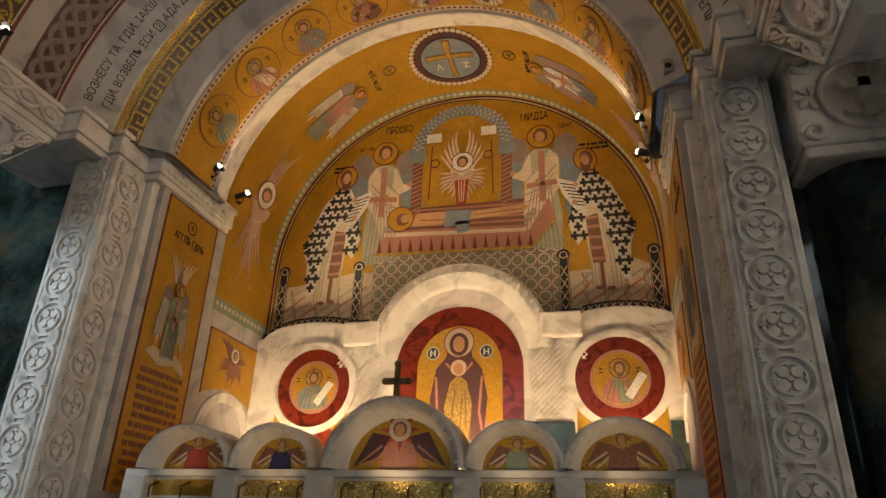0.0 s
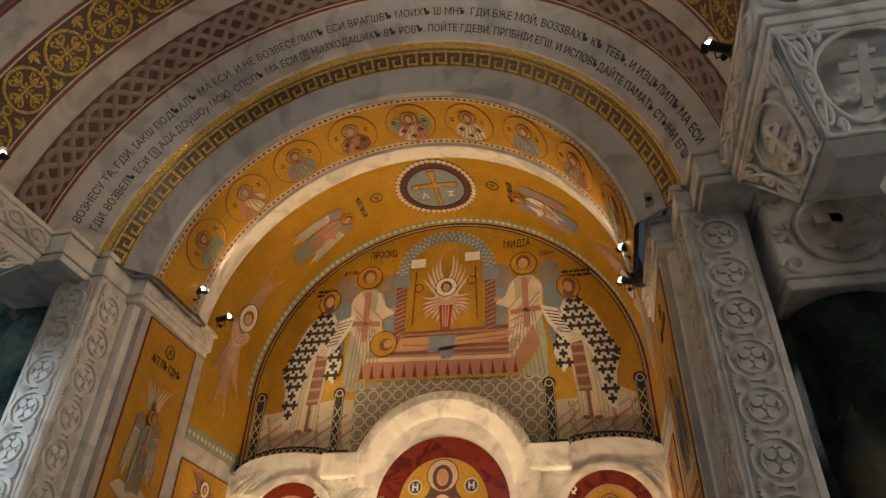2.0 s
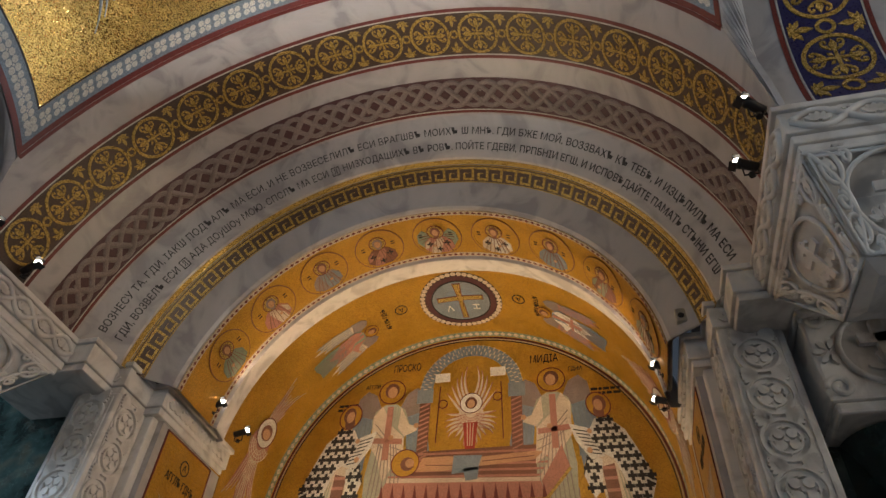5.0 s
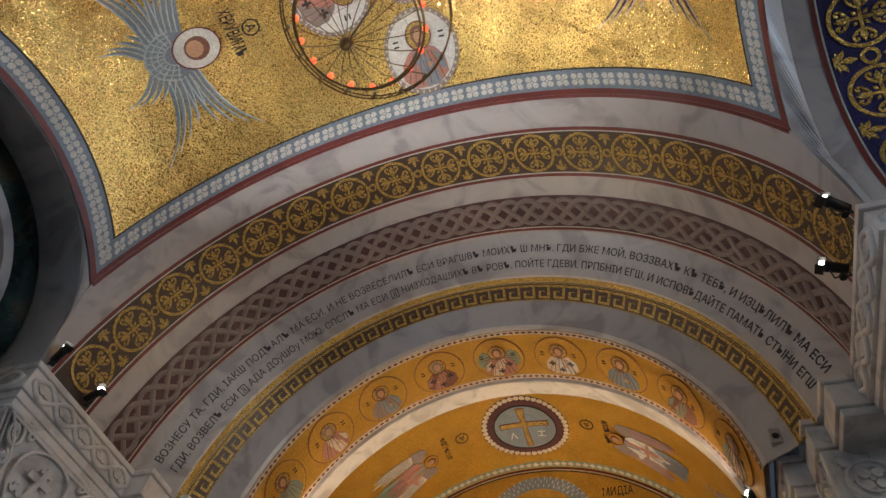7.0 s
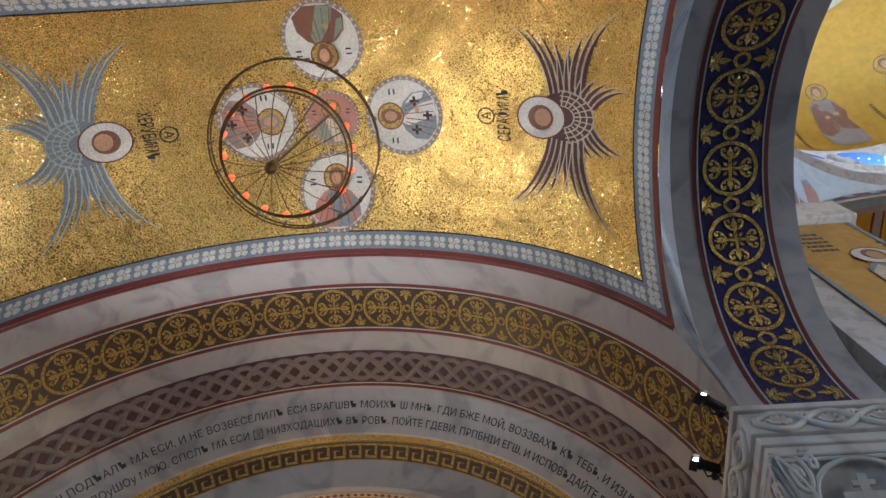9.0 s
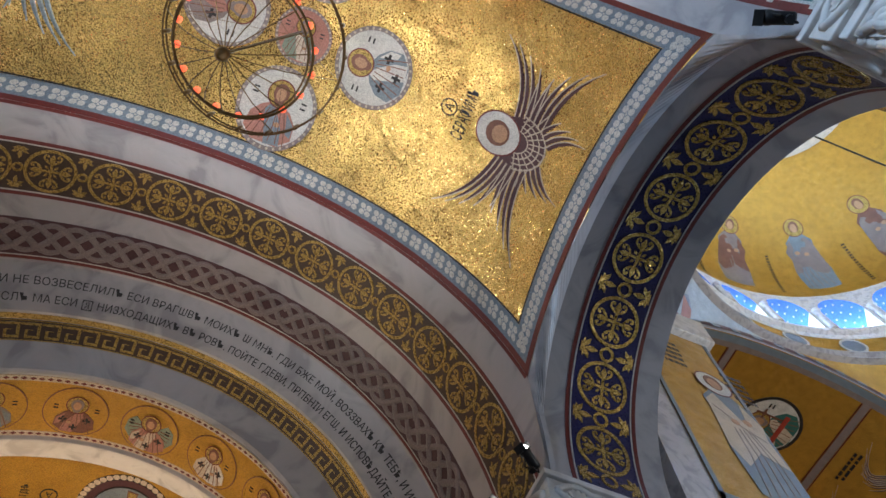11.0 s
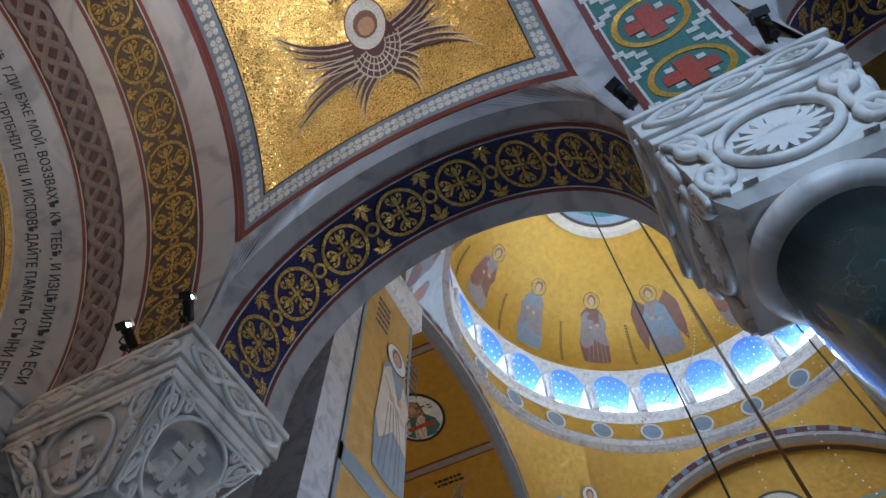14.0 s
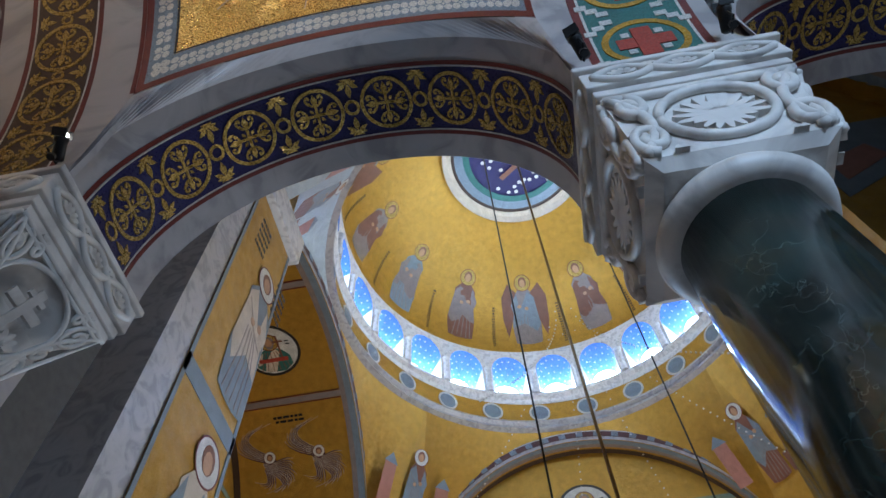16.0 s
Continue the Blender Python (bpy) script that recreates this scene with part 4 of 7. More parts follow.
def angel(f, u, v, h, robe, mantle, wing, parent, label, step=0.0, ang=0.0, lean=1, h0=0.008):
    """A winged figure in folded robes; h is its full height, v its feet."""
    def T(ps):
        return [turn([(x * lean, y) for x, y in p], -ang if step else ang, u, v, h) for p in ps]

    def both(ps):
        return [[(q * x, y) for x, y in p] for p in ps for q in (-1, 1)]
    body = [(-0.12, 0.0), (-0.13, 0.25), (-0.10, 0.48), (-0.13, 0.66), (-0.11, 0.74), (-0.04, 0.79), (0.04, 0.79), (0.11, 0.74), (0.15, 0.62), (0.11, 0.48), (0.13, 0.25), (0.14, 0.0), (0.04, 0.015), (-0.04, -0.01)]
    g = [("taupe", "wing_top", T(both([[(0.06, 0.74), (0.12, 0.88), (0.19, 0.92), (0.25, 0.86), (0.27, 0.72), (0.23, 0.62), (0.13, 0.66)]]))),
         (wing, "wing", T(both([[(0.12, 0.68), (0.25, 0.72), (0.29, 0.50), (0.31, 0.16), (0.26, 0.28), (0.25, 0.10), (0.20, 0.30), (0.17, 0.22), (0.14, 0.45)]]))),
         ("greyb", "feather", T(both(sum([line([(0.14 + 0.03 * k, 0.68), (0.16 + 0.035 * k, 0.42), (0.155 + 0.04 * k, 0.30 - 0.03 * k)], 0.009) for k in range(5)], [])))),
         (robe, "robe", T([body])),
         (mantle, "mantle", T([[(-0.12, 0.70), (-0.06, 0.78), (0.02, 0.62), (0.12, 0.52), (0.135, 0.26), (0.06, 0.32), (0.0, 0.20), (-0.06, 0.38), (-0.115, 0.46)], [(0.08, 0.76), (0.15, 0.62), (0.20, 0.60), (0.21, 0.57), (0.12, 0.53), (0.07, 0.60)]])),
         ("taupe", "fold", T(sum([line([(a, 0.01), (a * 0.9 + 0.012, 0.25), (a * 0.55, 0.50)], 0.006) for a in (-0.10, -0.07, -0.04, -0.01, 0.02, 0.05, 0.08, 0.11)], []) + line([(-0.10, 0.64), (0.0, 0.52), (0.11, 0.47)], 0.006) + line([(-0.09, 0.58), (0.02, 0.46), (0.12, 0.42)], 0.006) + line([(-0.08, 0.50), (0.03, 0.40), (0.12, 0.36)], 0.006))),
         ("rose", "sash", T([rect(-0.022, 0.022, 0.36, 0.77), [(-0.11, 0.49), (0.11, 0.47), (0.11, 0.51), (-0.11, 0.53)]])),
         ("goldn", "halo", T([circle(0, 0.89, 0.098, 24)])), ("redline", "halo_edge", T(ring(0, 0.89, 0.094, 0.101, 24))),
         ("brown", "hair", T([circle(0, 0.90, 0.055, 14, 0.062)])),
         ("skin", "head", T([circle(0.004, 0.885, 0.036, 12, 0.047), circle(0.205, 0.60, 0.02, 7), circle(0.03, 0.52, 0.02, 7)]))]
    return shapes("mosaic_figure", g, f, parent, label, step, h0)


def bishop(f, foot, halo, sg, parent, label, h0=0.012):
    """A bent figure in a white mantle with dark crosses, holding an open scroll."""
    H = halo[1] - foot[1]

    def T(ps):
        return [[(foot[0] + (halo[0] - foot[0]) * max(0.0, y) ** 1.5 + sg * x * H * 0.84, foot[1] + y * H) for x, y in p] for p in ps]
    mantle = [[(-0.03, 0.90), (0.08, 0.90), (0.15, 0.80), (0.10, 0.66), (0.0, 0.60), (-0.07, 0.40), (-0.10, 0.10), (-0.17, 0.06), (-0.21, 0.32), (-0.27, 0.44), (-0.21, 0.62), (-0.14, 0.80)],
              [(0.09, 0.60), (0.19, 0.64), (0.25, 0.50), (0.20, 0.34), (0.13, 0.40)]]
    cr_ = []
    for i in range(-5, 6):
        for j in range(1, 14):
            x, y = i * 0.070 + (0.035 if j % 2 else 0), j * 0.068
            if any(inside(x, y, m) for m in mantle):
                cr_ += [rect(x - 0.034, x + 0.034, y - 0.012, y + 0.012), rect(x - 0.012, x + 0.012, y - 0.034, y + 0.034)]
    g = [("cream", "robe", T([[(-0.12, 0.03), (-0.15, 0.3), (-0.10, 0.6), (0.0, 0.82), (0.10, 0.8), (0.13, 0.6), (0.12, 0.3), (0.11, 0.02), (0.04, 0.03), (-0.04, 0.0)]])),
         ("palesage", "fold", T(sum([line([(a, 0.03), (a * 0.95, 0.28), (a * 0.6 + 0.01, 0.52)], 0.011) for a in (-0.10, -0.07, -0.04, 0.06, 0.09, 0.115)], []))),
         ("brown", "stole", T([[(0.0, 0.20), (0.10, 0.20), (0.105, 0.55), (0.005, 0.57)], rect(0.02, 0.05, 0.02, 0.2)])),
         ("rose", "stole_band", T([rect(0.005, 0.10, y, y + 0.02) for y in (0.22, 0.30, 0.38, 0.46, 0.53)])),
         ("whitem", "mantle", T(mantle)), ("ink", "cross_pattern", T(cr_)),
         ("ink", "mantle_edge", T(line([(-0.27, 0.44), (-0.21, 0.47)], 0.014) + line([(-0.255, 0.41), (-0.20, 0.44)], 0.014) + line([(0.19, 0.64), (0.25, 0.50)], 0.008))),
         ("whitem", "scroll", T([[(0.15, 0.83), (0.29, 0.87), (0.26, 0.74), (0.17, 0.60), (0.06, 0.62), (0.13, 0.72)]])),
         ("ink", "scroll_bar", T(sum([line([(0.155 - 0.012 * k, 0.80 - 0.028 * k), (0.265 - 0.016 * k, 0.825 - 0.030 * k)], 0.007) for k in range(7)], []))),
         ("goldn", "halo", T([circle(0.02, 1.0, 0.098, 24)])), ("redline", "halo_edge", T(ring(0.02, 1.0, 0.093, 0.101, 24))),
         ("brown", "hair", T([circle(0.01, 1.01, 0.055, 14, 0.062), circle(0.03, 0.945, 0.045, 10, 0.05)])),
         ("skin", "head", T([circle(0.022, 0.995, 0.036, 12, 0.046), circle(0.17, 0.66, 0.022, 7), circle(0.14, 0.80, 0.02, 7)])),
         ("brown", "shoe", T([circle(-0.02, 0.01, 0.035, 8, 0.014), circle(0.07, 0.015, 0.035, 8, 0.014)]))]
    return shapes("mosaic_figure", g, f, parent, label, 0, h0)


def bust(f, u, v, r, ground, robe, parent, label, step=0.0, ang=0.0, wings=None, h0=0.008, edge="taupe", style=0):
    """A roundel with a half-length robed figure: halo, hair, mantle, stole and letters."""
    def T(ps):
        return [turn(p, ang, u, v, r) for p in ps]
    sg = 1 if style % 2 else -1
    g = [(ground, "ground", T([circle(0, 0, 1, 36)])), (edge, "edge", T(ring(0, 0, 0.90, 1.0, 36)))]
    if edge == "taupe":
        g.append(("cream", "edge_pearl", T([circle(0.945 * math.cos(2 * PI * k / 36), 0.945 * math.sin(2 * PI * k / 36), 0.034, 6) for k in range(36)])))
    if wings:
        g.append((wings, "wing", T([[(sg2 * x, y) for x, y in ((0.2, 0.1), (0.55, 0.42), (0.78, 0.2), (0.84, -0.2), (0.62, -0.5), (0.4, -0.4))] for sg2 in (-1, 1)])))
        g.append(("brown", "wing_line", T(sum([line([(sg2 * 0.34, 0.12 - 0.1 * k), (sg2 * (0.74 - 0.04 * k), 0.12 - 0.17 * k)], 0.025) for sg2 in (-1, 1) for k in range(4)], []))))
    g.append((robe, "robe", T([[(-0.62, -0.60), (-0.58, -0.26), (-0.36, -0.02), (-0.12, 0.09), (0.12, 0.09), (0.36, -0.02), (0.58, -0.26), (0.62, -0.60), (0.32, -0.84), (-0.32, -0.84)]])))
    alt = ("cream", "sage", "whitem", "rose", "greyb", "cream")[style % 6]
    g.append((alt, "mantle", T([[(sg * x, y) for x, y in ((-0.14, 0.08), (0.05, -0.1), (0.30, -0.45), (0.40, -0.80), (0.02, -0.85), (-0.12, -0.5), (-0.26, -0.1))], [(sg * x, y) for x, y in ((0.30, -0.05), (0.56, -0.28), (0.58, -0.55), (0.44, -0.5))]])))
    if style in (2, 3, 5):
        cr_ = []
        for x, y in ((-0.36, -0.3), (0.36, -0.32), (0.0, -0.62)):
            cr_ += [rect(x - 0.12, x + 0.12, y - 0.035, y + 0.035), rect(x - 0.035, x + 0.035, y - 0.12, y + 0.12)]
        g.append(("ink", "cross_pattern", T(cr_)))
    g.append(("brown", "fold", T(sum([line([(a, -0.78), (a * 0.75, -0.4), (a * 0.45, -0.05)], 0.022) for a in (-0.5, -0.3, -0.1, 0.14, 0.34, 0.52)], []))))
    g.append(("goldbright", "halo", T([circle(0, 0.34, 0.34, 22)])))
    g.append(("redline", "halo_edge", T(ring(0, 0.34, 0.32, 0.35, 22))))
    g.append(("brown" if style % 3 else "taupe", "hair", T([circle(0, 0.36, 0.20, 14, 0.23), circle(0, 0.16, 0.12, 10, 0.12)])))
    g.append(("skin", "head", T([circle(0, 0.33, 0.125, 12, 0.165)])))
    g.append(("skin", "palm", T([circle(sg * 0.16, -0.36, 0.075, 8, 0.06)])))
    g.append(("ink", "letter_bar", T([rect(sg2 * 0.62 - 0.07, sg2 * 0.62 + 0.07, 0.30 - 0.12 * k, 0.34 - 0.12 * k) for sg2 in (-1, 1) for k in range(2)])))
    return shapes("mosaic_roundel", g, f, parent, label, step, h0)


def plume(root, tip, bend, width, n):
    """A wing of long feathers along a curve from root to tip, parting at their ends: bands and the pale lines on them."""
    (x0, y0), (x2, y2) = root, tip
    dx, dy = x2 - x0, y2 - y0
    ln = math.hypot(dx, dy)
    nx, ny = -dy / ln, dx / ln
    cx_, cy_ = x0 + dx * 0.5 + nx * bend * ln, y0 + dy * 0.5 + ny * bend * ln
    bands_, lines_ = [], []
    for k in range(n):
        t = k / (n - 1) - 0.5
        end = 1.0 - 0.13 * k if bend > 0 else 1.0 - 0.13 * (n - 1 - k)
        up, dn, mid = [], [], []
        for j in range(9):
            q = end * j / 8
            px = (1 - q) ** 2 * x0 + 2 * q * (1 - q) * cx_ + q * q * x2
            py = (1 - q) ** 2 * y0 + 2 * q * (1 - q) * cy_ + q * q * y2
            tx, ty = 2 * (1 - q) * (cx_ - x0) + 2 * q * (x2 - cx_), 2 * (1 - q) * (cy_ - y0) + 2 * q * (y2 - cy_)
            tl = math.hypot(tx, ty)
            wx, wy = -ty / tl, tx / tl
            prof = width * (0.80 + 0.55 * q - 0.80 * q * q)
            off = t * prof + 0.10 * width * t * (j / 8) ** 3 * 6
            hw_ = prof / n * 0.54 * (1 - (j / 8) ** 4)
            up.append((px + wx * (off + hw_), py + wy * (off + hw_)))
            dn.append((px + wx * (off - hw_), py + wy * (off - hw_)))
            mid.append((px + wx * (off - hw_ * 0.8), py + wy * (off - hw_ * 0.8)))
        bands_.append(up + dn[-2::-1])
        lines_ += line(mid, width * 0.045)
    return bands_, lines_


def seraph(f, u, v, size, wings_at, material, edge, parent, label, step=0.3, ang=0.0, body_at=(0.3, 0.0), wid=0.22):
    """Six-winged figure: a haloed head over a feathered breast; wings_at gives the wing tips."""
    def T(ps):
        return [turn(p, ang, u, v, size) for p in ps]
    bx, by = body_at
    fe, ed = [], []
    for k, (wx, wy, bend) in enumerate(wings_at):
        d = math.atan2(wy - by, wx - bx)
        b_, l_ = plume((bx + 0.17 * math.cos(d), by + 0.17 * math.sin(d)), (wx, wy), bend, wid, 5)
        fe += b_
        ed += l_
    breast = []
    d0 = math.atan2(by, bx)
    for j in range(4):
        r = 0.12 + 0.055 * j
        breast += line([(bx * 0.72 + r * math.cos(d0 + t), by * 0.72 + r * math.sin(d0 + t)) for t in np.linspace(-1.5, 1.5, 9)], 0.012)
    for t in np.linspace(-1.4, 1.4, 11):
        breast += line([(bx * 0.72 + 0.13 * math.cos(d0 + t), by * 0.72 + 0.13 * math.sin(d0 + t)), (bx * 0.72 + 0.285 * math.cos(d0 + t), by * 0.72 + 0.285 * math.sin(d0 + t))], 0.012)
    g = [(material, "wing", T(fe)), (edge, "feather_line", T(ed)), (material, "breast", T([circle(bx * 0.78, by * 0.78, 0.26, 20)])), (edge, "breast_feather", T(breast)),
         ("whitem", "halo", T([circle(0, 0, 0.235, 26)])), ("redline", "halo_edge", T(ring(0, 0, 0.225, 0.24, 26))),
         ("brown", "hair", T([circle(0, 0, 0.125, 14, 0.14)])), ("skin", "head", T([circle(bx * 0.08, by * 0.08, 0.082, 12, 0.10)]))]
    return shapes("mosaic_seraph", g, f, parent, label, step and 0.12, 0.010)


# vault of the bay
VC = (-1.69, 1.58)
W6 = ((-0.22, -1.10, 0.22), (0.47, -1.12, -0.16), (0.68, -0.46, -0.25), (0.67, 0.42, 0.25), (0.46, 1.14, 0.16), (-0.30, 1.12, -0.22))
seraph(fv, VC[0] + 2.52, VC[1], 1.0, W6, "plum", "cream", vault_bay, "plum-coloured six-winged seraph in mosaic", 0.3, 0.0, (0.27, -0.03))
seraph(fv, VC[0] - 2.53, VC[1], 1.0, ((0.35, -1.18, -0.20), (-0.50, -1.22, 0.14), (-0.69, -0.46, 0.25), (-0.69, 0.42, -0.25), (-0.48, 1.14, -0.16), (0.29, 1.18, 0.22)), "greyb", "palemosaic", vault_bay, "grey-blue six-winged cherub in mosaic", 0.3, 0.0, (-0.27, -0.03))
for k, (dx, dy, r, ground, robe, a) in enumerate(((0, 0.02, 0.35, "rose", "sage", 0), (0.03, -0.93, 0.49, "whitem", "brown", PI), (0.93, 0.02, 0.49, "whitem", "greyb", -PI / 2), (-0.94, 0, 0.49, "whitem", "taupe", PI / 2), (-0.01, 0.92, 0.49, "whitem", "rose", 0))):
    bust(fv, VC[0] + dx, VC[1] + dy, r, ground, robe, vault_bay, "mosaic roundel with a robed half-length figure", 0.11, PI + a, None, 0.010, "taupe", k)
write("СЕРАФИМЪ", 0.19, fv, VC[0] + 2.135, VC[1] + 0.01, vault_bay, 0.60, PI / 2, "ink", 0.01, -1)
write("ХЕРУВИМЪ", 0.19, fv, VC[0] - 2.15, VC[1] + 0.0, vault_bay, 0.58, -PI / 2, "ink", 0.01, -1)
for du in (1.94, -1.95):
    part("lettering_ring", flat(ring(VC[0] + du, VC[1] + 0.02, 0.085, 0.10, 18), fv, 0, 0.012, 0.002), "ink", vault_bay)
    write("А", 0.14, fv, VC[0] + du, VC[1] + 0.02, vault_bay, None, PI / 2 if du > 0 else -PI / 2, "ink", 0.012, -1)

# medallion band of the niche arch
fmed = on_arch_y(2.955)
rob = ["sage", "sage", "rose", "taupe", "brown", "rose", "cream", "greyb", "brown", "sage", "rose"]
for k in range(9):
    a = radians(2.4 + 17.5 * (k - 4))
    bust(fmed, a * 2.955, 6.66, 0.375, "goldn", rob[k + 1], front_arch, "mosaic roundel with a robed half-length figure", 0.25, PI, "sage" if k == 4 else None, 0.012, "brown", (1, 0, 4, 3, 5, 2, 4, 1, 0)[k])
    part("roundel_field", flat(ring(a * 2.955, 6.66, 0.335, 0.362, 32), fmed, 0, 0.018, 0.003), "goldn", front_arch)
for y0 in (6.195, 7.04):
    dots = []
    for k in range(96):
        u_ = -AM * 2.955 + (k + 0.5) * 2 * AM * 2.955 / 96
        dots += [[(u_ - 0.034, y0 + 0.025), (u_, y0 + 0.005), (u_ + 0.034, y0 + 0.025), (u_, y0 + 0.045)]]
    tagged(part("diamond_row", flat(dots, fmed, 0, 0.012, 0.004), "redline", front_arch, "row of small red diamonds"), kind="stuff")
    strip([(y0 - 0.012, 2.946), (y0 + 0.062, 2.946)], place_y, -AM, AM, 60, "cream", "cream_line", front_arch, "", 0.004)


# barrel: disc with a cross, angels, cherubim
def fb(u, v, h):
    lim = RB * PI / 2
    if abs(u) > lim:
        return Vector((CX + math.copysign(RB - h, u), v, CZ - (abs(u) - lim)))
    return Vector((CX + (RB - h) * math.sin(u / RB), v, CZ + (RB - h) * math.cos(u / RB)))


du, dv = 0.10, 8.40
shapes("mosaic_disc", [("ink", "disc", [circle(du, dv, 0.70, 44)]), ("cream", "scallop", [circle(du + 0.655 * math.cos(2 * PI * k / 44), dv + 0.655 * math.sin(2 * PI * k / 44), 0.046, 8) for k in range(44)]),
                       ("plum", "disc_rim", [circle(du, dv, 0.61, 40)]), ("greyb", "disc_field", [circle(du, dv, 0.50, 36)]), ("skyb", "disc_glow", [circle(du, dv, 0.30, 28)]), ("ink", "halo_edge", ring(du, dv, 0.49, 0.51, 36)),
                       ("brown", "cross_edge", [[(du - 0.075, dv - 0.45), (du + 0.075, dv - 0.45), (du + 0.04, dv - 0.08), (du + 0.055, dv + 0.44), (du - 0.055, dv + 0.44), (du - 0.04, dv - 0.08)], rect(du - 0.40, du + 0.40, dv - 0.14, dv - 0.02)]),
                       ("goldbright", "cross", [[(du - 0.055, dv - 0.43), (du + 0.055, dv - 0.43), (du + 0.025, dv - 0.08), (du + 0.035, dv + 0.42), (du - 0.035, dv + 0.42), (du - 0.025, dv - 0.08)], rect(du - 0.38, du + 0.38, dv - 0.12, dv - 0.04)]),
                       ("whitem", "monogram", line([(du - 0.27, dv + 0.22), (du - 0.22, dv + 0.08), (du - 0.17, dv + 0.22)], 0.018) + line([(du + 0.18, dv + 0.10), (du + 0.30, dv + 0.10)], 0.018) + line([(du + 0.18, dv + 0.20), (du + 0.30, dv + 0.20)], 0.018) + line([(du + 0.24, dv + 0.08), (du + 0.24, dv + 0.22)], 0.018))], fb, barrel, "dark blue disc with a gold cross and scalloped border", 0.2, 0.006)
for sg in (-1, 1):
    u0 = sg * 2.68
    angel(fb, u0, 8.62, 1.28, "sage" if sg < 0 else "skyb", "rose" if sg < 0 else "whitem", "cream" if sg < 0 else "rose", barrel, "winged mosaic figure in pale robes", 0.2, -sg * (PI / 2 + 0.12), sg)
    write("АГГЛЪ ГДНЬ", 0.12, fb, sg * 1.32 + 0.08, 8.42, barrel, 0.52, -sg * PI / 2, "ink", 0.008, -1)
    part("lettering_ring", flat(ring(sg * 1.02 + 0.08, 8.33, 0.095, 0.11, 18), fb, 0, 0.008, 0.003), "ink", barrel)
    write("А", 0.13, fb, sg * 1.02 + 0.08, 8.33, barrel, None, 0, "ink", 0.008, 1)
    tips = ((-0.98, -0.10, 0.10), (-0.96, 0.10, -0.10), (1.25, 0.38, 0.12), (1.25, -0.38, -0.12), (1.62, 0.08, 0.05), (1.62, -0.08, -0.05))
    seraph(fb, sg * 3.96, 8.55, 1.0, [(a * sg, b, c) for a, b, c in tips], "rose", "cream", barrel, "rose six-winged cherub in mosaic", 0.25, 0.0, (0.25 * sg, 0.0), 0.20)
# border between barrel and back wall
nb = 84
part("border_ground", strip([(NB - 0.17, RB - 0.005), (NB - 0.03, RB - 0.005)], place_y, -PI / 2, PI / 2, 64, "sage", "border_line", barrel).data and flat([circle(-RB * PI / 2 + (k + 0.5) * RB * PI / nb, NB - 0.10, 0.048, 4) for k in range(nb)], fb, 0, 0.008, 0.004), "cream", barrel, "row of pale diamonds")
# ---- tympanum of the niche back wall ----
fw = on_wall_y(NB)
for r, w, m_ in ((RB - 0.01, 0.03, "redline"), (RB - 0.05, 0.012, "cream"), (RB - 0.075, 0.014, "ink")):
    polys = []
    for k in range(60):
        a, b = PI * k / 60, PI * (k + 1) / 60
        polys.append([(CX + q * math.cos(t), CZ + q * math.sin(t)) for q, t in ((r - w, a), (r, a), (r, b), (r - w, b))])
    polys += [rect(CX - r, CX - r + w, 4.5, CZ), rect(CX + r - w, CX + r, 4.5, CZ)]
    part("border_line", flat(polys, fw, 0, 0.006, 0.003), m_, wall_back)
# rocky ground and patterned floor of the mosaic
part("rock_ground", flat([[(-4.9, 4.5), (-3.1, 4.5), (-3.1, 5.6), (-3.6, 5.62), (-4.1, 5.5), (-4.9, 5.42)], [(-0.1, 4.5), (1.25, 4.5), (1.25, 5.35), (0.9, 5.55), (0.3, 5.42), (-0.1, 5.4)]], fw, 0, 0.005, 0.003), "cream", wall_back, "pale wavy rocks in mosaic")
wav, wav2 = [], []
for x0, x1 in ((-4.85, -3.15), (-0.06, 1.2)):
    for j in range(17):
        x = x0 + (x1 - x0) * j / 16
        pts_ = [(min(x1, max(x0, x + 0.10 * math.sin(k * 0.9 + j * 1.7) + 0.04 * k - 0.2)), 4.62 + k * 0.075) for k in range(11)]
        (wav if j % 2 else wav2).extend(line(pts_, 0.032))
part("rock_vein", flat(wav, fw, 0, 0.009, 0.003), "rose", wall_back)
part("rock_vein", flat(wav2, fw, 0, 0.012, 0.003), "palesage", wall_back)
part("tiled_ground", flat([rect(-3.2, -0.12, 4.7, 6.0)], fw, 0, 0.011, 0.003), "taupe", wall_back, "grey tiled ground in mosaic")
tiles, tile_x = [], []
for i in range(15):
    for j in range(6):
        x, z = -3.10 + i * 0.205, 4.82 + j * 0.205
        tiles += ring(x, z, 0.075, 0.098, 14)
        tile_x += line([(x - 0.05, z - 0.05), (x + 0.05, z + 0.05)], 0.026) + line([(x - 0.05, z + 0.05), (x + 0.05, z - 0.05)], 0.026)
part("tile_ring", flat(tiles, fw, 0, 0.016, 0.003), "cream", wall_back)
part("tile_cross", flat(tile_x, fw, 0, 0.016, 0.003), "sage", wall_back)
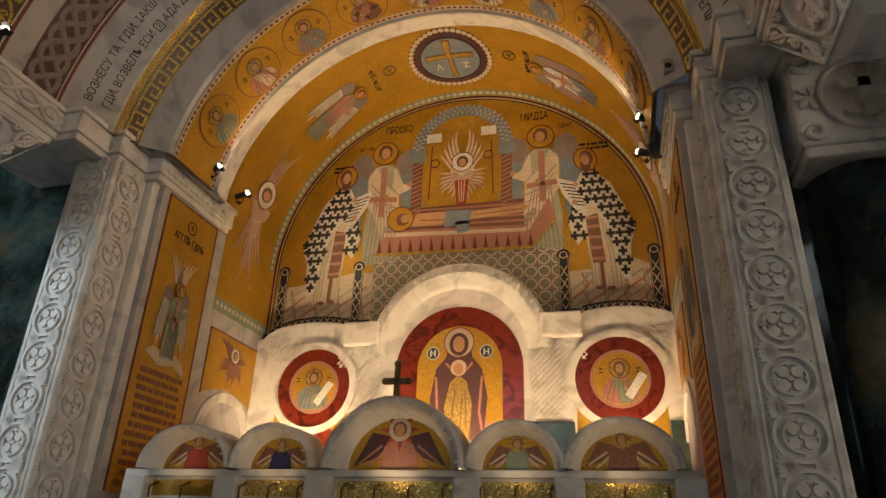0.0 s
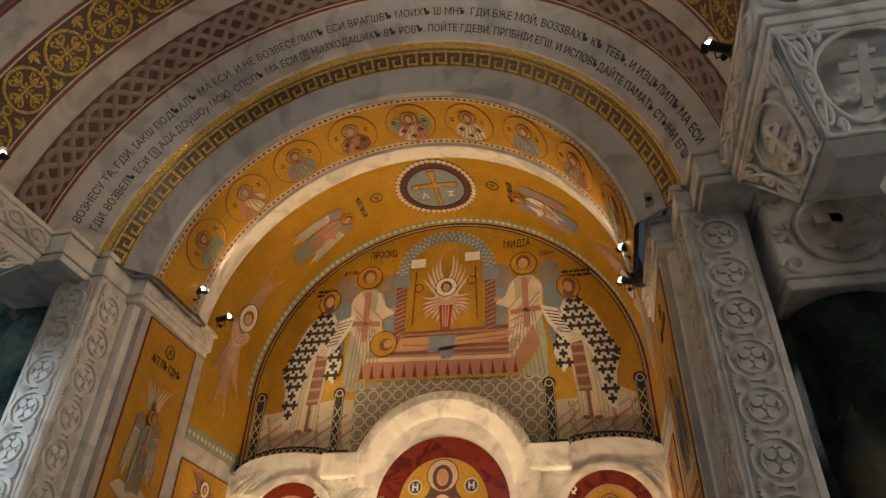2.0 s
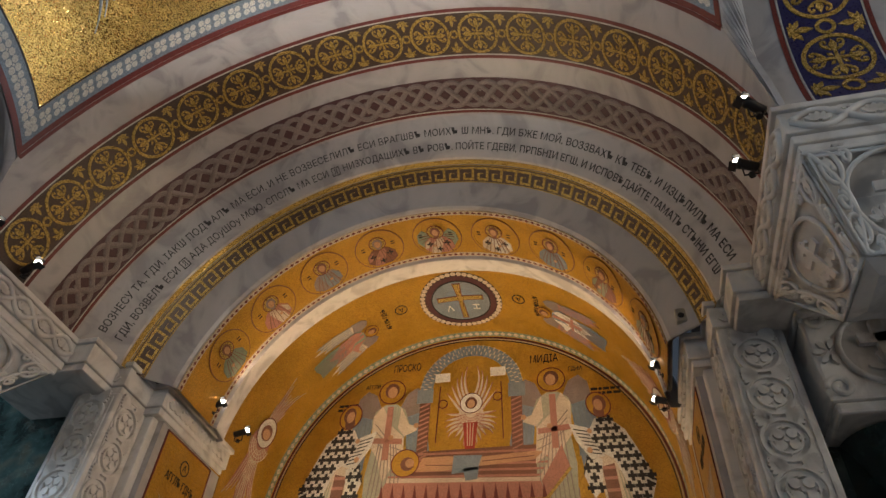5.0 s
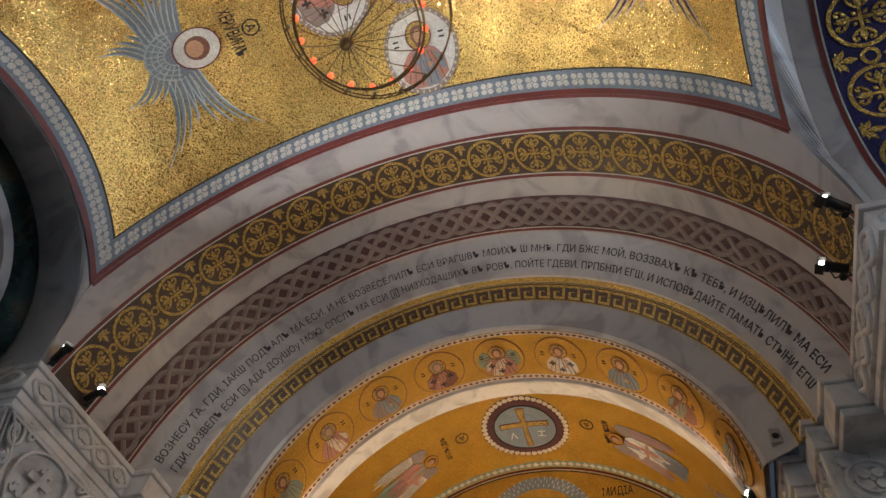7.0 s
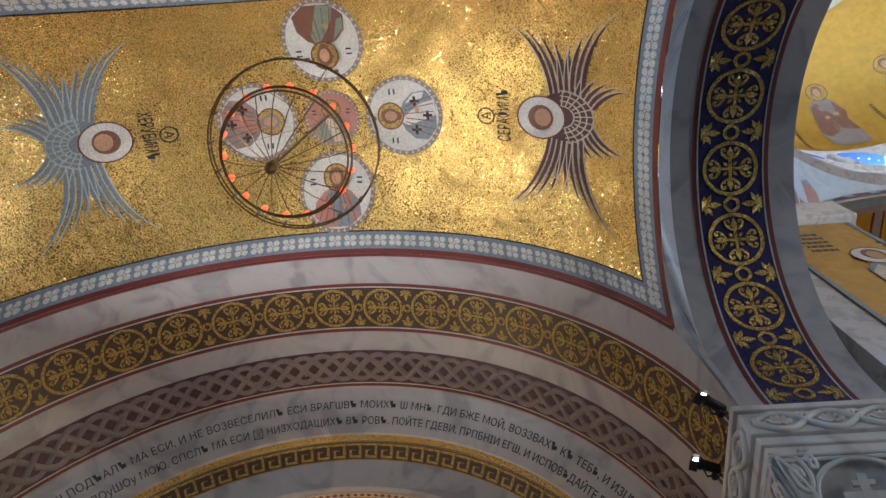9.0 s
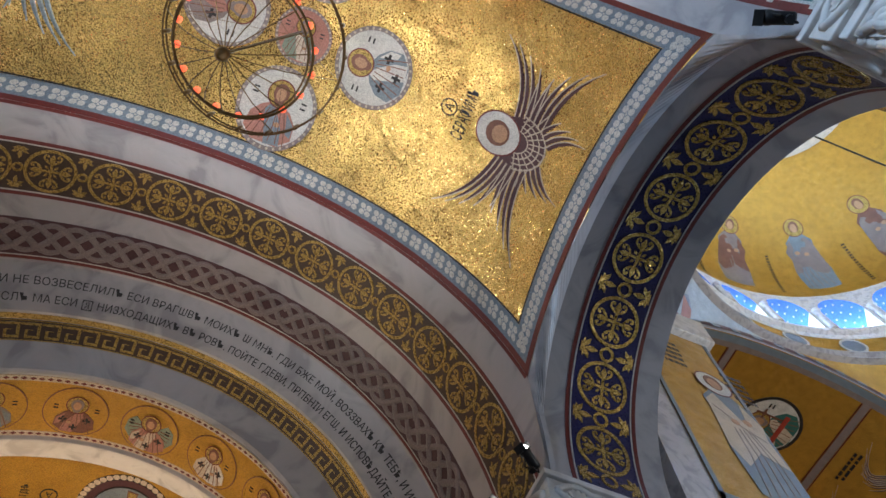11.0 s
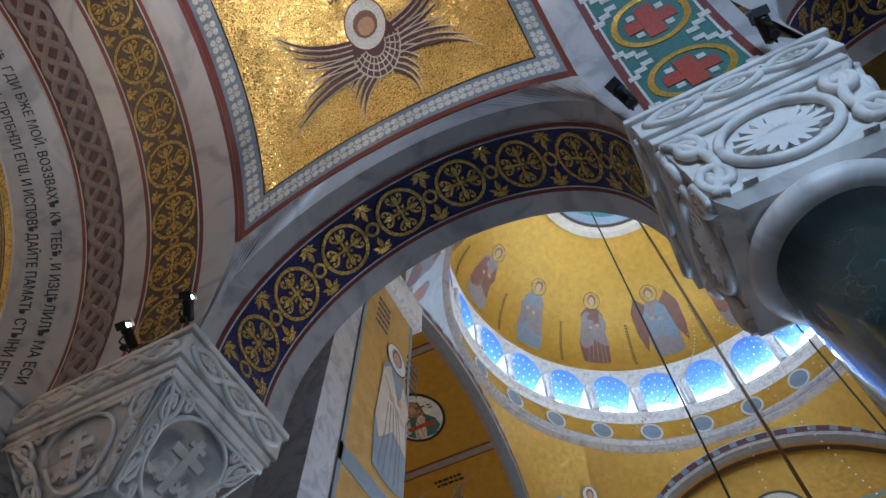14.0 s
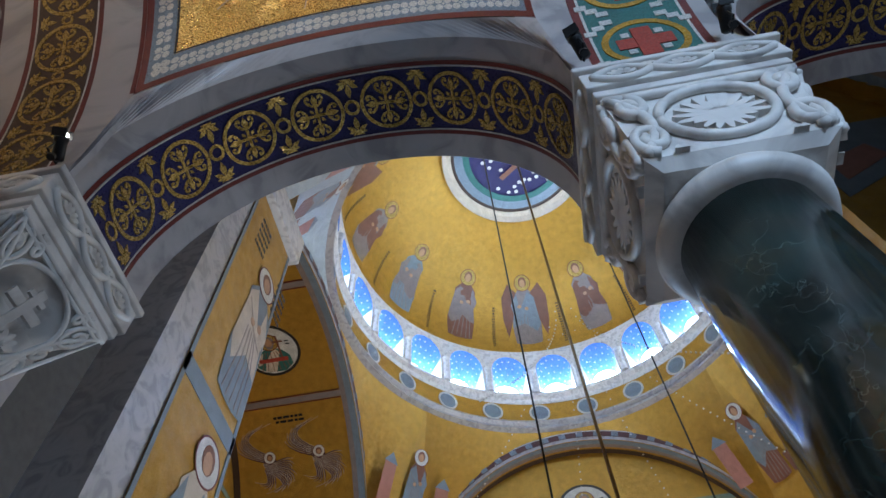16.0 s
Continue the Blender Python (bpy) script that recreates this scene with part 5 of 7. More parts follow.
for xc, top in ((-4.80, 5.72), (-3.46, 5.72), (-0.14, 5.67), (1.18, 5.66)):
    knots = sum([line([(xc - 0.05, z), (xc + 0.05, z + 0.17)], 0.014) + line([(xc + 0.05, z), (xc - 0.05, z + 0.17)], 0.014) for z in np.arange(4.72, 5.5, 0.2)], []) + line([(xc - 0.066, 4.66), (xc - 0.066, top)], 0.010) + line([(xc + 0.066, 4.66), (xc + 0.066, top)], 0.010)
    shapes("mosaic_post", [("ink", "post", [rect(xc - 0.08, xc + 0.08, 4.62, top)]), ("ink", "post_head", [circle(xc, top, 0.10, 14)]), ("cream", "post_knot", knots + ring(xc, top, 0.045, 0.062, 12))], fw, wall_back, "dark post with a pale knot pattern in mosaic", 0, 0.022)
# canopy with a seraph, tomb and cloth
KX_, KZ_ = -1.77, 7.83
can = [(KX_ + 0.88 * math.cos(t), KZ_ + 0.88 * math.sin(t)) for t in np.linspace(0, PI, 25)]
can_in = [(KX_ + 0.66 * math.cos(t), KZ_ + 0.66 * math.sin(t)) for t in np.linspace(PI, 0, 25)]
spiral = []
for x in (KX_ - 0.77, KX_ + 0.77):
    spiral += sum([line([(x - 0.08, z), (x + 0.08, z + 0.07)], 0.022) for z in np.arange(6.5, 7.6, 0.085)], [])
blocks = []
for r in (0.72, 0.79, 0.86):
    for k in range(26):
        t = PI * (k + (0.5 if r == 0.79 else 0)) / 26
        blocks += line([(KX_ + (r - 0.03) * math.cos(t), KZ_ + (r - 0.03) * math.sin(t)), (KX_ + (r + 0.03) * math.cos(t), KZ_ + (r + 0.03) * math.sin(t))], 0.014)
shapes("mosaic_canopy", [("goldn", "canopy_back", [[(KX_ - 0.68, 6.5), (KX_ + 0.68, 6.5), (KX_ + 0.66, KZ_)] + can_in[::-1] + [(KX_ - 0.66, KZ_)]]),
                         ("greyb", "canopy_arch", [[can[k], can[k + 1], can_in[24 - k - 1], can_in[24 - k]] for k in range(24)]), ("cream", "canopy_block", blocks),
                         ("brown", "canopy_column", [rect(KX_ - 0.86, KX_ - 0.68, 6.4, 7.62), rect(KX_ + 0.68, KX_ + 0.86, 6.4, 7.62)]), ("rose", "column_spiral", spiral),
                         ("greyb", "canopy_capital", [rect(KX_ - 0.92, KX_ - 0.64, 7.60, 7.86), rect(KX_ + 0.64, KX_ + 0.92, 7.60, 7.86)]),
                         ("redline", "tendril", ring(KX_ - 0.46, 7.55, 0.07, 0.085, 14) + ring(KX_ + 0.46, 7.62, 0.07, 0.085, 14) + sum([line([(KX_ + q * 0.55, 6.85), (KX_ + q * 0.52, 7.9)], 0.016) for q in (-1, 1)], [])),
                         ("whitem", "book", [rect(KX_ - 0.62, KX_ - 0.36, 7.98, 8.15), rect(KX_ + 0.34, KX_ + 0.60, 8.02, 8.19)])], fw, wall_back, "arched canopy on columns in mosaic", 0, 0.006)
seraph(fw, KX_ + 0.02, 7.53, 0.80, ((0.30, 0.95, -0.22), (-0.30, 0.95, 0.22), (0.62, -0.62, 0.30), (-0.62, -0.62, -0.30), (0.25, -0.98, 0.10), (-0.25, -0.98, -0.10)), "cream", "rose", wall_back, "pale six-winged seraph in mosaic", 0, 0.0, (0.0, -0.32), 0.34)
part("red_panel", flat([[(KX_ - 0.10, 7.16), (KX_ + 0.14, 7.16), (KX_ + 0.10, 6.7), (KX_ - 0.06, 6.7)]], fw, 0, 0.052, 0.003), "scarlet", wall_back)
part("panel_vein", flat(sum([line([(KX_ + 0.02 + q * 0.05, 7.14), (KX_ + 0.02 + q * 0.035, 6.75)], 0.014) for q in (-1, 0, 1)], []), fw, 0, 0.056, 0.003), "cream", wall_back)
hem = [(-3.20, 5.90), (-0.60, 5.84)]
folds = []
for k in range(15):
    t = k / 14
    x, zb, zt_ = -3.16 + 2.5 * t, 5.92 - 0.06 * t, 6.20 - 0.09 * t
    folds.append([(x, zb), (x + 0.075, zb), (x + 0.03, zt_)])
shapes("mosaic_tomb", [("brown", "slab", [[(-3.08, 6.26), (-0.67, 6.15), (-0.33, 6.72), (-2.92, 6.72)]]), ("rose", "slab_board", sum([line([(-3.05 + 0.05 * k, 6.32 + 0.09 * k), (-0.62 + 0.06 * k, 6.22 + 0.10 * k)], 0.035) for k in range(5)], [])),
                       ("cream", "slab_edge", line([(-3.08, 6.26), (-0.67, 6.15)], 0.075) + line([(-0.67, 6.15), (-0.33, 6.72)], 0.06)),
                       ("rose", "cloth", [[(-3.22, 5.89), (-0.58, 5.83), (-0.67, 6.12), (-3.08, 6.22)], [(-0.58, 5.83), (-0.22, 6.30), (-0.33, 6.68), (-0.66, 6.12)]]),
                       ("redline", "cloth_fold", folds), ("goldbright", "cloth_fringe", line(hem, 0.055) + line([(-0.60, 5.84), (-0.22, 6.30)], 0.045)),
                       ("skin", "lying_form", [[(-2.62, 6.38), (-2.2, 6.36), (-1.75, 6.40), (-0.75, 6.46), (-0.62, 6.58), (-0.72, 6.60), (-1.7, 6.55), (-2.1, 6.60), (-2.5, 6.60)]]),
                       ("brown", "limb_line", line([(-1.55, 6.48), (-0.75, 6.52)], 0.014) + line([(-2.45, 6.47), (-2.0, 6.44)], 0.012)),
                       ("skyb", "loin_cloth", [[(-2.02, 6.30), (-1.62, 6.34), (-1.55, 6.58), (-2.0, 6.60)], [(-1.80, 6.18), (-1.62, 6.20), (-1.60, 6.40), (-1.85, 6.38)]]),
                       ("goldn", "halo", [circle(-2.78, 6.52, 0.23, 24)]), ("redline", "halo_edge", ring(-2.78, 6.52, 0.22, 0.235, 24)), ("brown", "hair", [circle(-2.74, 6.50, 0.115, 12)]), ("skin", "head", [circle(-2.70, 6.51, 0.075, 10)])],
       fw, wall_back, "draped tomb with a pale lying form in mosaic", 0, 0.020)
bishop(fw, (-4.02, 5.08), (-3.86, 7.42), 1, wall_back, "robed mosaic figure with a black cross-patterned mantle", 0.024)
bishop(fw, (0.50, 5.05), (0.32, 7.30), -1, wall_back, "robed mosaic figure with a black cross-patterned mantle", 0.024)
angel(fw, -3.14, 5.76, 2.36, "palesage", "cream", "skyb", wall_back, "winged mosaic figure in pale green robes", 0, 0.0, 1, 0.010)
angel(fw, -0.42, 5.80, 2.30, "palesage", "cream", "skyb", wall_back, "winged mosaic figure in pale green robes", 0, 0.0, -1, 0.010)
write("ПРОСКО", 0.21, fw, -2.93, 8.36, wall_back, 0.50, 0, "ink", 0.008)
write("МИДІА", 0.21, fw, -0.52, 8.30, wall_back, 0.48, 0, "ink", 0.008)
write("АГГЛИ", 0.11, fw, -3.52, 8.02, wall_back, 0.26, 0, "ink", 0.008)
write("ГДНИ", 0.11, fw, -0.02, 8.05, wall_back, 0.22, 0, "ink", 0.008)
bars(fw, -3.92, 7.68, 0.40, 2, 0.08, wall_back, "ink", 0.008, 6)
bars(fw, 0.38, 7.62, 0.55, 2, 0.08, wall_back, "ink", 0.008, 7)

# ---- carved white wall with the icons ----
IX, YI = -1.71, 9.28            # the main icon's axis, and the wall's face


def white_top(x):
    d = abs(x - IX)
    if d < 1.30:
        return 4.17 + math.sqrt(1.38 ** 2 - d * d)
    z = 4.66 if d < 1.80 else 4.50
    for c in (-4.08, 0.60):
        e = abs(x - c)
        if e < 0.85 and d > 1.80:
            z = max(z, 4.46 + 0.29 * math.sqrt(1 - (e / 0.85) ** 2))
    return z


bm = bmesh.new()
xs = np.linspace(CX - RB + 0.005, CX + RB - 0.005, 241)
lo = [[bm.verts.new((x, y, 0)) for y in (YI, NB + 0.02)] for x in xs]
hi = [[bm.verts.new((x, y, white_top(x))) for y in (YI, NB + 0.02)] for x in xs]
for k in range(240):
    bm.faces.new((lo[k][0], lo[k + 1][0], hi[k + 1][0], hi[k][0]))
    bm.faces.new((hi[k][0], hi[k + 1][0], hi[k + 1][1], hi[k][1]))
icon_wall = struct("wall_icon", bm, "white", "white carved marble wall holding the icons")
fi = on_wall_y(YI)
# dark band along its upper edge, on the mosaic
edge = []
for k in range(0, 240):
    x, x2 = xs[k], xs[k + 1]
    if abs(x - IX) > 1.5:
        edge.append([(x, white_top(x)), (x2, white_top(x2)), (x2, white_top(x2) + 0.13), (x, white_top(x) + 0.13)])
part("dark_border", flat(edge, fw, 0, 0.06, 0.004), "ink", wall_back, "dark mosaic border with pale knots")
kn = []
for x in list(np.arange(-4.9, -3.5, 0.11)) + list(np.arange(0.1, 1.3, 0.11)):
    z = white_top(x)
    kn += line([(x - 0.04, z + 0.03), (x + 0.04, z + 0.1)], 0.013) + line([(x - 0.04, z + 0.1), (x + 0.04, z + 0.03)], 0.013)
part("border_knot", flat(kn, fw, 0, 0.066, 0.003), "cream", wall_back)


def archway(x, hw, z0, zs, r_rise, n=20):
    """An upright shape with a round head."""
    return [(x - hw, z0), (x + hw, z0)] + [(x + hw * math.cos(t), zs + r_rise * math.sin(t)) for t in np.linspace(0, PI, n)]


# main archivolt, impost, red field and icon
bmx = bmesh.new()
rows = []
for k in range(41):
    t = PI * k / 40
    rows.append([bmx.verts.new((IX + r * math.cos(t), y, 4.17 + r * math.sin(t))) for r, y in ((1.38, YI), (1.38, YI - 0.08), (1.18, YI - 0.10), (1.14, YI - 0.05), (1.06, YI - 0.06), (1.02, YI - 0.02), (0.97, YI + 0.02))])
for p, q in zip(rows, rows[1:]):
    for k in range(6):
        bmx.faces.new((p[k], p[k + 1], q[k + 1], q[k]))
part("archivolt", bmx, "white", icon_wall, "carved white marble archivolt", True)
lv = []
for k in range(26):
    t = PI * (k + 0.5) / 26
    lv += leaf_fan(IX + 1.20 * math.cos(t), 4.17 + 1.20 * math.sin(t), 0.15, 3, t - 0.6, t + 0.9, 0.22)
part("leaf", flat(lv, on_wall_y(YI - 0.09), 0, 0.002, 0.022), "white", icon_wall)
for sg in (-1, 1):
    b2 = bmesh.new()
    add_box(b2, *sorted((IX + sg * 1.22, IX + sg * 1.80)), YI - 0.14, YI + 0.02, 4.32, 4.68, 0.03)
    part("impost", b2, "white", icon_wall)
part("red_field", flat([archway(IX, 0.95, 1.2, 3.92, 0.95, 28)], fi, 0, 0.004, 0.01), "redm", icon_wall, "polished red marble field")
icon = thing("main_icon", "mosaic icon of an enthroned robed figure in a round-headed frame", "icon")
XI = IX + 0.02


def I(*ps):
    return [[(XI + x, z) for x, z in p] for p in ps]


shapes("icon_panel", [("goldn", "panel", [archway(XI, 0.63, 1.2, 3.93, 0.63, 24)]), ("taupe", "throne", I(rect(-0.56, 0.56, 1.6, 2.9))), ("rose", "cushion", [circle(XI, 3.05, 0.62, 20, 0.15)]),
                      ("plum", "mantle", I([(-0.42, 2.55), (-0.40, 3.1), (-0.42, 3.5), (-0.34, 3.92), (-0.20, 4.08), (-0.14, 4.34), (0.14, 4.34), (0.20, 4.08), (0.34, 3.90), (0.42, 3.5), (0.38, 3.1), (0.44, 2.55)])),
                      ("greyb", "skirt", I([(-0.34, 1.2), (-0.40, 2.2), (-0.30, 2.75), (-0.12, 3.0), (0.10, 3.0), (0.32, 2.75), (0.38, 2.2), (0.30, 1.2)])),
                      ("rose", "mantle_fold", I(*(line([(-0.34, 3.8), (-0.30, 3.2), (-0.38, 2.6)], 0.035) + line([(0.34, 3.8), (0.30, 3.3), (0.40, 2.7)], 0.035) + line([(-0.2, 4.0), (-0.1, 3.9), (0.0, 3.86)], 0.03) + line([(0.2, 4.0), (0.12, 3.9), (0.03, 3.86)], 0.03)))),
                      ("goldbright", "child_form", I([(-0.22, 2.92), (-0.20, 3.4), (-0.12, 3.72), (0.0, 3.82), (0.12, 3.72), (0.20, 3.4), (0.16, 2.92), (-0.04, 2.80)])),
                      ("brown", "child_fold", I(*(line([(-0.12, 3.0), (-0.04, 3.6)], 0.018) + line([(0.02, 2.95), (0.06, 3.5)], 0.018) + line([(0.12, 3.05), (0.1, 3.6)], 0.018)))),
                      ("cream", "halo", I(circle(0, 4.30, 0.225, 26))), ("cream", "child_halo", I(circle(0, 3.92, 0.13, 18))), ("redline", "halo_edge", I(*(ring(0, 4.30, 0.215, 0.23, 26) + ring(0, 3.92, 0.12, 0.132, 18)))),
                      ("plum", "veil", I(circle(0, 4.27, 0.145, 16, 0.175))), ("skin", "head", I(circle(0, 4.27, 0.088, 14, 0.12))), ("skin", "child_head", I(circle(0, 3.90, 0.07, 12, 0.085))),
                      ("ink", "fold", I(*sum([line([(a, 1.3), (a * 0.85, 2.2), (a * 0.5, 2.9)], 0.018) for a in (-0.30, -0.20, -0.10, 0.0, 0.10, 0.20, 0.28)], [])))], fi, icon, "gold-ground mosaic icon", 0, 0.018)
for sg in (-1, 1):
    part("monogram_disc", flat([circle(XI + sg * 0.40, 4.16, 0.10, 18)], fi, 0, 0.022, 0.004), "blue", icon, "small blue disc")
    part("monogram_bar", flat(ring(XI + sg * 0.40, 4.16, 0.085, 0.1, 18) + [rect(XI - 0.045 + sg * 0.40, XI - 0.02 + sg * 0.40, 4.11, 4.21), rect(XI + 0.02 + sg * 0.40, XI + 0.045 + sg * 0.40, 4.11, 4.21), rect(XI - 0.04 + sg * 0.40, XI + 0.04 + sg * 0.40, 4.15, 4.17)], fi, 0, 0.027, 0.003), "whitem", icon)
# side roundels
for c, robe in ((-3.96, "greyb"), (0.54, "rose")):
    part("red_field", flat([circle(c, 3.71, 0.59, 36), rect(c - 0.59, c + 0.59, 1.2, 3.16)], fi, 0, 0.004, 0.01), "redm", icon_wall, "polished red marble surround")
    part("gold_spandrel", flat([[(c + sg * 0.585, 3.36), (c + sg * 0.585, 2.95), (c + sg * 0.24, 3.14), (c + sg * 0.42, 3.22)] for sg in (-1, 1)], fi, 0, 0.016, 0.004), "goldn", icon_wall)
    part("arch_moulding", flat(ring(c, 3.71, 0.60, 0.70, 36), fi, 0, 0.002, 0.05), "white", icon_wall, "white marble moulding")
    ic = thing("roundel_icon", "round gold mosaic icon of a robed half-length figure", "icon", "side icons")
    bust(fi, c + 0.01, 3.71, 0.40, "goldn", robe, ic, "round gold mosaic", 0, 0, None, 0.018, "rose", 1)
    part("scroll", flat([turn(rect(-0.055, 0.055, -0.19, 0.19), -0.6, c + 0.21, 3.60)], fi, 0, 0.085, 0.003), "whitem", ic)
# lattice carved into the white wall
lat = []
for x0, x1, z0, z1 in ((-3.28, -2.74, 3.22, 4.30), (-0.68, -0.14, 3.22, 4.30), (-4.95, -4.5, 4.15, 4.48), (-3.6, -3.35, 4.0, 4.3), (-0.06, 0.14, 4.0, 4.3), (1.0, 1.28, 4.1, 4.45)):
    for k in np.arange(x0 - (z1 - z0), x1, 0.085):
        for sg in (1, -1):
            pts2 = []
            for z in np.linspace(z0, z1, 25):
                x = k + (z - z0) if sg > 0 else k + (z1 - z)
                if x0 <= x <= x1:
                    pts2.append((x, z))
            if len(pts2) > 1:
                lat += line([pts2[0], pts2[-1]], 0.014)
part("lattice", flat(lat, fi, 0, 0.0, 0.03), "white", icon_wall, "fine carved diamond lattice")
b2 = box(-0.66, -0.08, YI - 0.06, YI + 0.02, 1.2, 3.14, 0.01)
part("green_panel", b2, "green", icon_wall, "dark green marble panel")
part("green_panel", box(1.14, 1.33, YI - 0.06, YI + 0.02, 1.2, 3.14, 0.005), "green", icon_wall, "dark green marble panel")

# ---- gold panels on the niche's side walls ----
for s in (-1, 1):
    X = CX + s * RB
    f = on_wall_x(X, -s)
    gp = part("gold_panel", flat([rect(6.60, 7.68, 2.0, 5.69)], f, 0, 0.004, 0.006), "goldn", wall_side, "tall gold mosaic panel")
    part("panel_line", flat([rect(6.575, 6.60, 2.0, 5.71), rect(7.68, 7.705, 2.0, 5.71), rect(6.575, 7.70, 5.69, 5.71)], f, 0, 0.006, 0.008), "redline", wall_side)
    angel(f, 7.12, 3.62, 1.02, "palesage", "sage", "cream", gp, "pale robed mosaic figure with raised wings", 0, 0.0, 1, 0.014)
    part("raised_wing", flat(sum([plume((7.12 + q * 0.02, 4.62), (7.12 + q * 0.24, 5.05), q * 0.15, 0.16, 4)[0] for q in (-1, 1)], []), f, 0, 0.012, 0.003), "cream", gp)
    part("rock_ground", flat([[(6.72, 3.62), (6.86, 3.72), (7.1, 3.66), (7.3, 3.70), (7.5, 3.60), (7.56, 3.46), (7.3, 3.55), (7.0, 3.50)]], f, 0, 0.013, 0.003), "cream", gp)
    bars(f, 7.13, 3.40, 0.86, 13, 0.108, gp, "brown", 0.014, 9)
    write("АГГЛЪ ГДНЬ", 0.15, f, 7.14, 5.24, gp, 0.66, 0, "ink", 0.014, 1 if s < 0 else 1)
    part("lettering_ring", flat(ring(7.14, 5.45, 0.085, 0.10, 18), f, 0, 0.012, 0.003), "ink", gp)
    write("А", 0.12, f, 7.14, 5.45, gp, None, 0, "ink", 0.012)
    part("gold_wall", flat([rect(7.94, NB - 0.01, 4.75, CZ)], f, 0, 0.004, 0.004), "goldn", wall_side, "ochre gold mosaic wall")
    bd = part("border_ground", flat([rect(7.94, NB - 0.01, 4.58, 4.77)], f, 0, 0.008, 0.004), "sage", wall_side, "mosaic border with pale flowers")
    part("border_flower", flat([circle(8.0 + 0.11 * k, 4.675, 0.042, 4) for k in range(13)], f, 0, 0.014, 0.003), "cream", bd)
    lp = part("gold_panel", flat([[(7.98, 3.38), (7.98, 4.31), (9.35, 4.31), (9.35, 3.32), (9.2, 3.42), (8.95, 3.50), (8.60, 3.54), (8.3, 3.50)]], f, 0, 0.004, 0.006), "goldn", wall_side, "small gold mosaic panel over an arch")
    part("panel_line", flat(line([(7.98, 3.38), (7.98, 4.31), (9.35, 4.31), (9.35, 3.32)], 0.02), f, 0, 0.008, 0.006), "redline", wall_side)
    seraph(f, 8.66, 4.06, 0.48, ((0.85, 0.05, 0.2), (-0.85, 0.55, -0.2), (0.75, -0.75, 0.15), (-0.85, -0.55, -0.15), (0.25, -0.95, 0.1), (-0.30, -0.95, -0.1)), "plum", "rose", lp, "small plum six-winged seraph in mosaic", 0, 0.0, (0.0, -0.25), 0.28)
    part("arch_moulding", flat([[(8.66 + q * 1.1 * math.cos(t), 2.86 + q * math.sin(t)) for q, t in ((0.5, a), (0.64, a), (0.64, a + 0.16), (0.5, a + 0.16))] for a in np.arange(0, PI, 0.157)], f, 0, 0.002, 0.03), "white", wall_side, "white marble moulding")
    part("arch_recess", flat([archway(8.66, 0.52, 1.5, 2.86, 0.49)], f, 0, 0.001, 0.004), "marble", wall_side)

# ---- low icon screen ----
SY, SZ0 = 6.60, 2.22
screen = thing("icon_screen", "low white marble icon screen with five small arches", "icon screen")
bm = bmesh.new()
add_box(bm, CX - 2.86, CX + 3.0, SY - 0.12, SY + 0.25, 2.15, SZ0, 0.01)
add_box(bm, CX - 2.86, CX + 3.0, SY - 0.16, SY + 0.25, 1.84, 1.91, 0.01)
add_box(bm, CX - 2.86, CX + 3.0, SY - 0.05, SY + 0.2, 1.0, 2.15)
part("beam", bm, "white", screen, "white marble beam")
ARCS = ((-3.92, 0.54, 0.44, "scarlet"), (-2.93, 0.46, 0.44, "blue"), (-1.645, 0.72, 0.68, "rose"), (-0.465, 0.46, 0.44, "sage"), (0.50, 0.52, 0.45, "brown"))
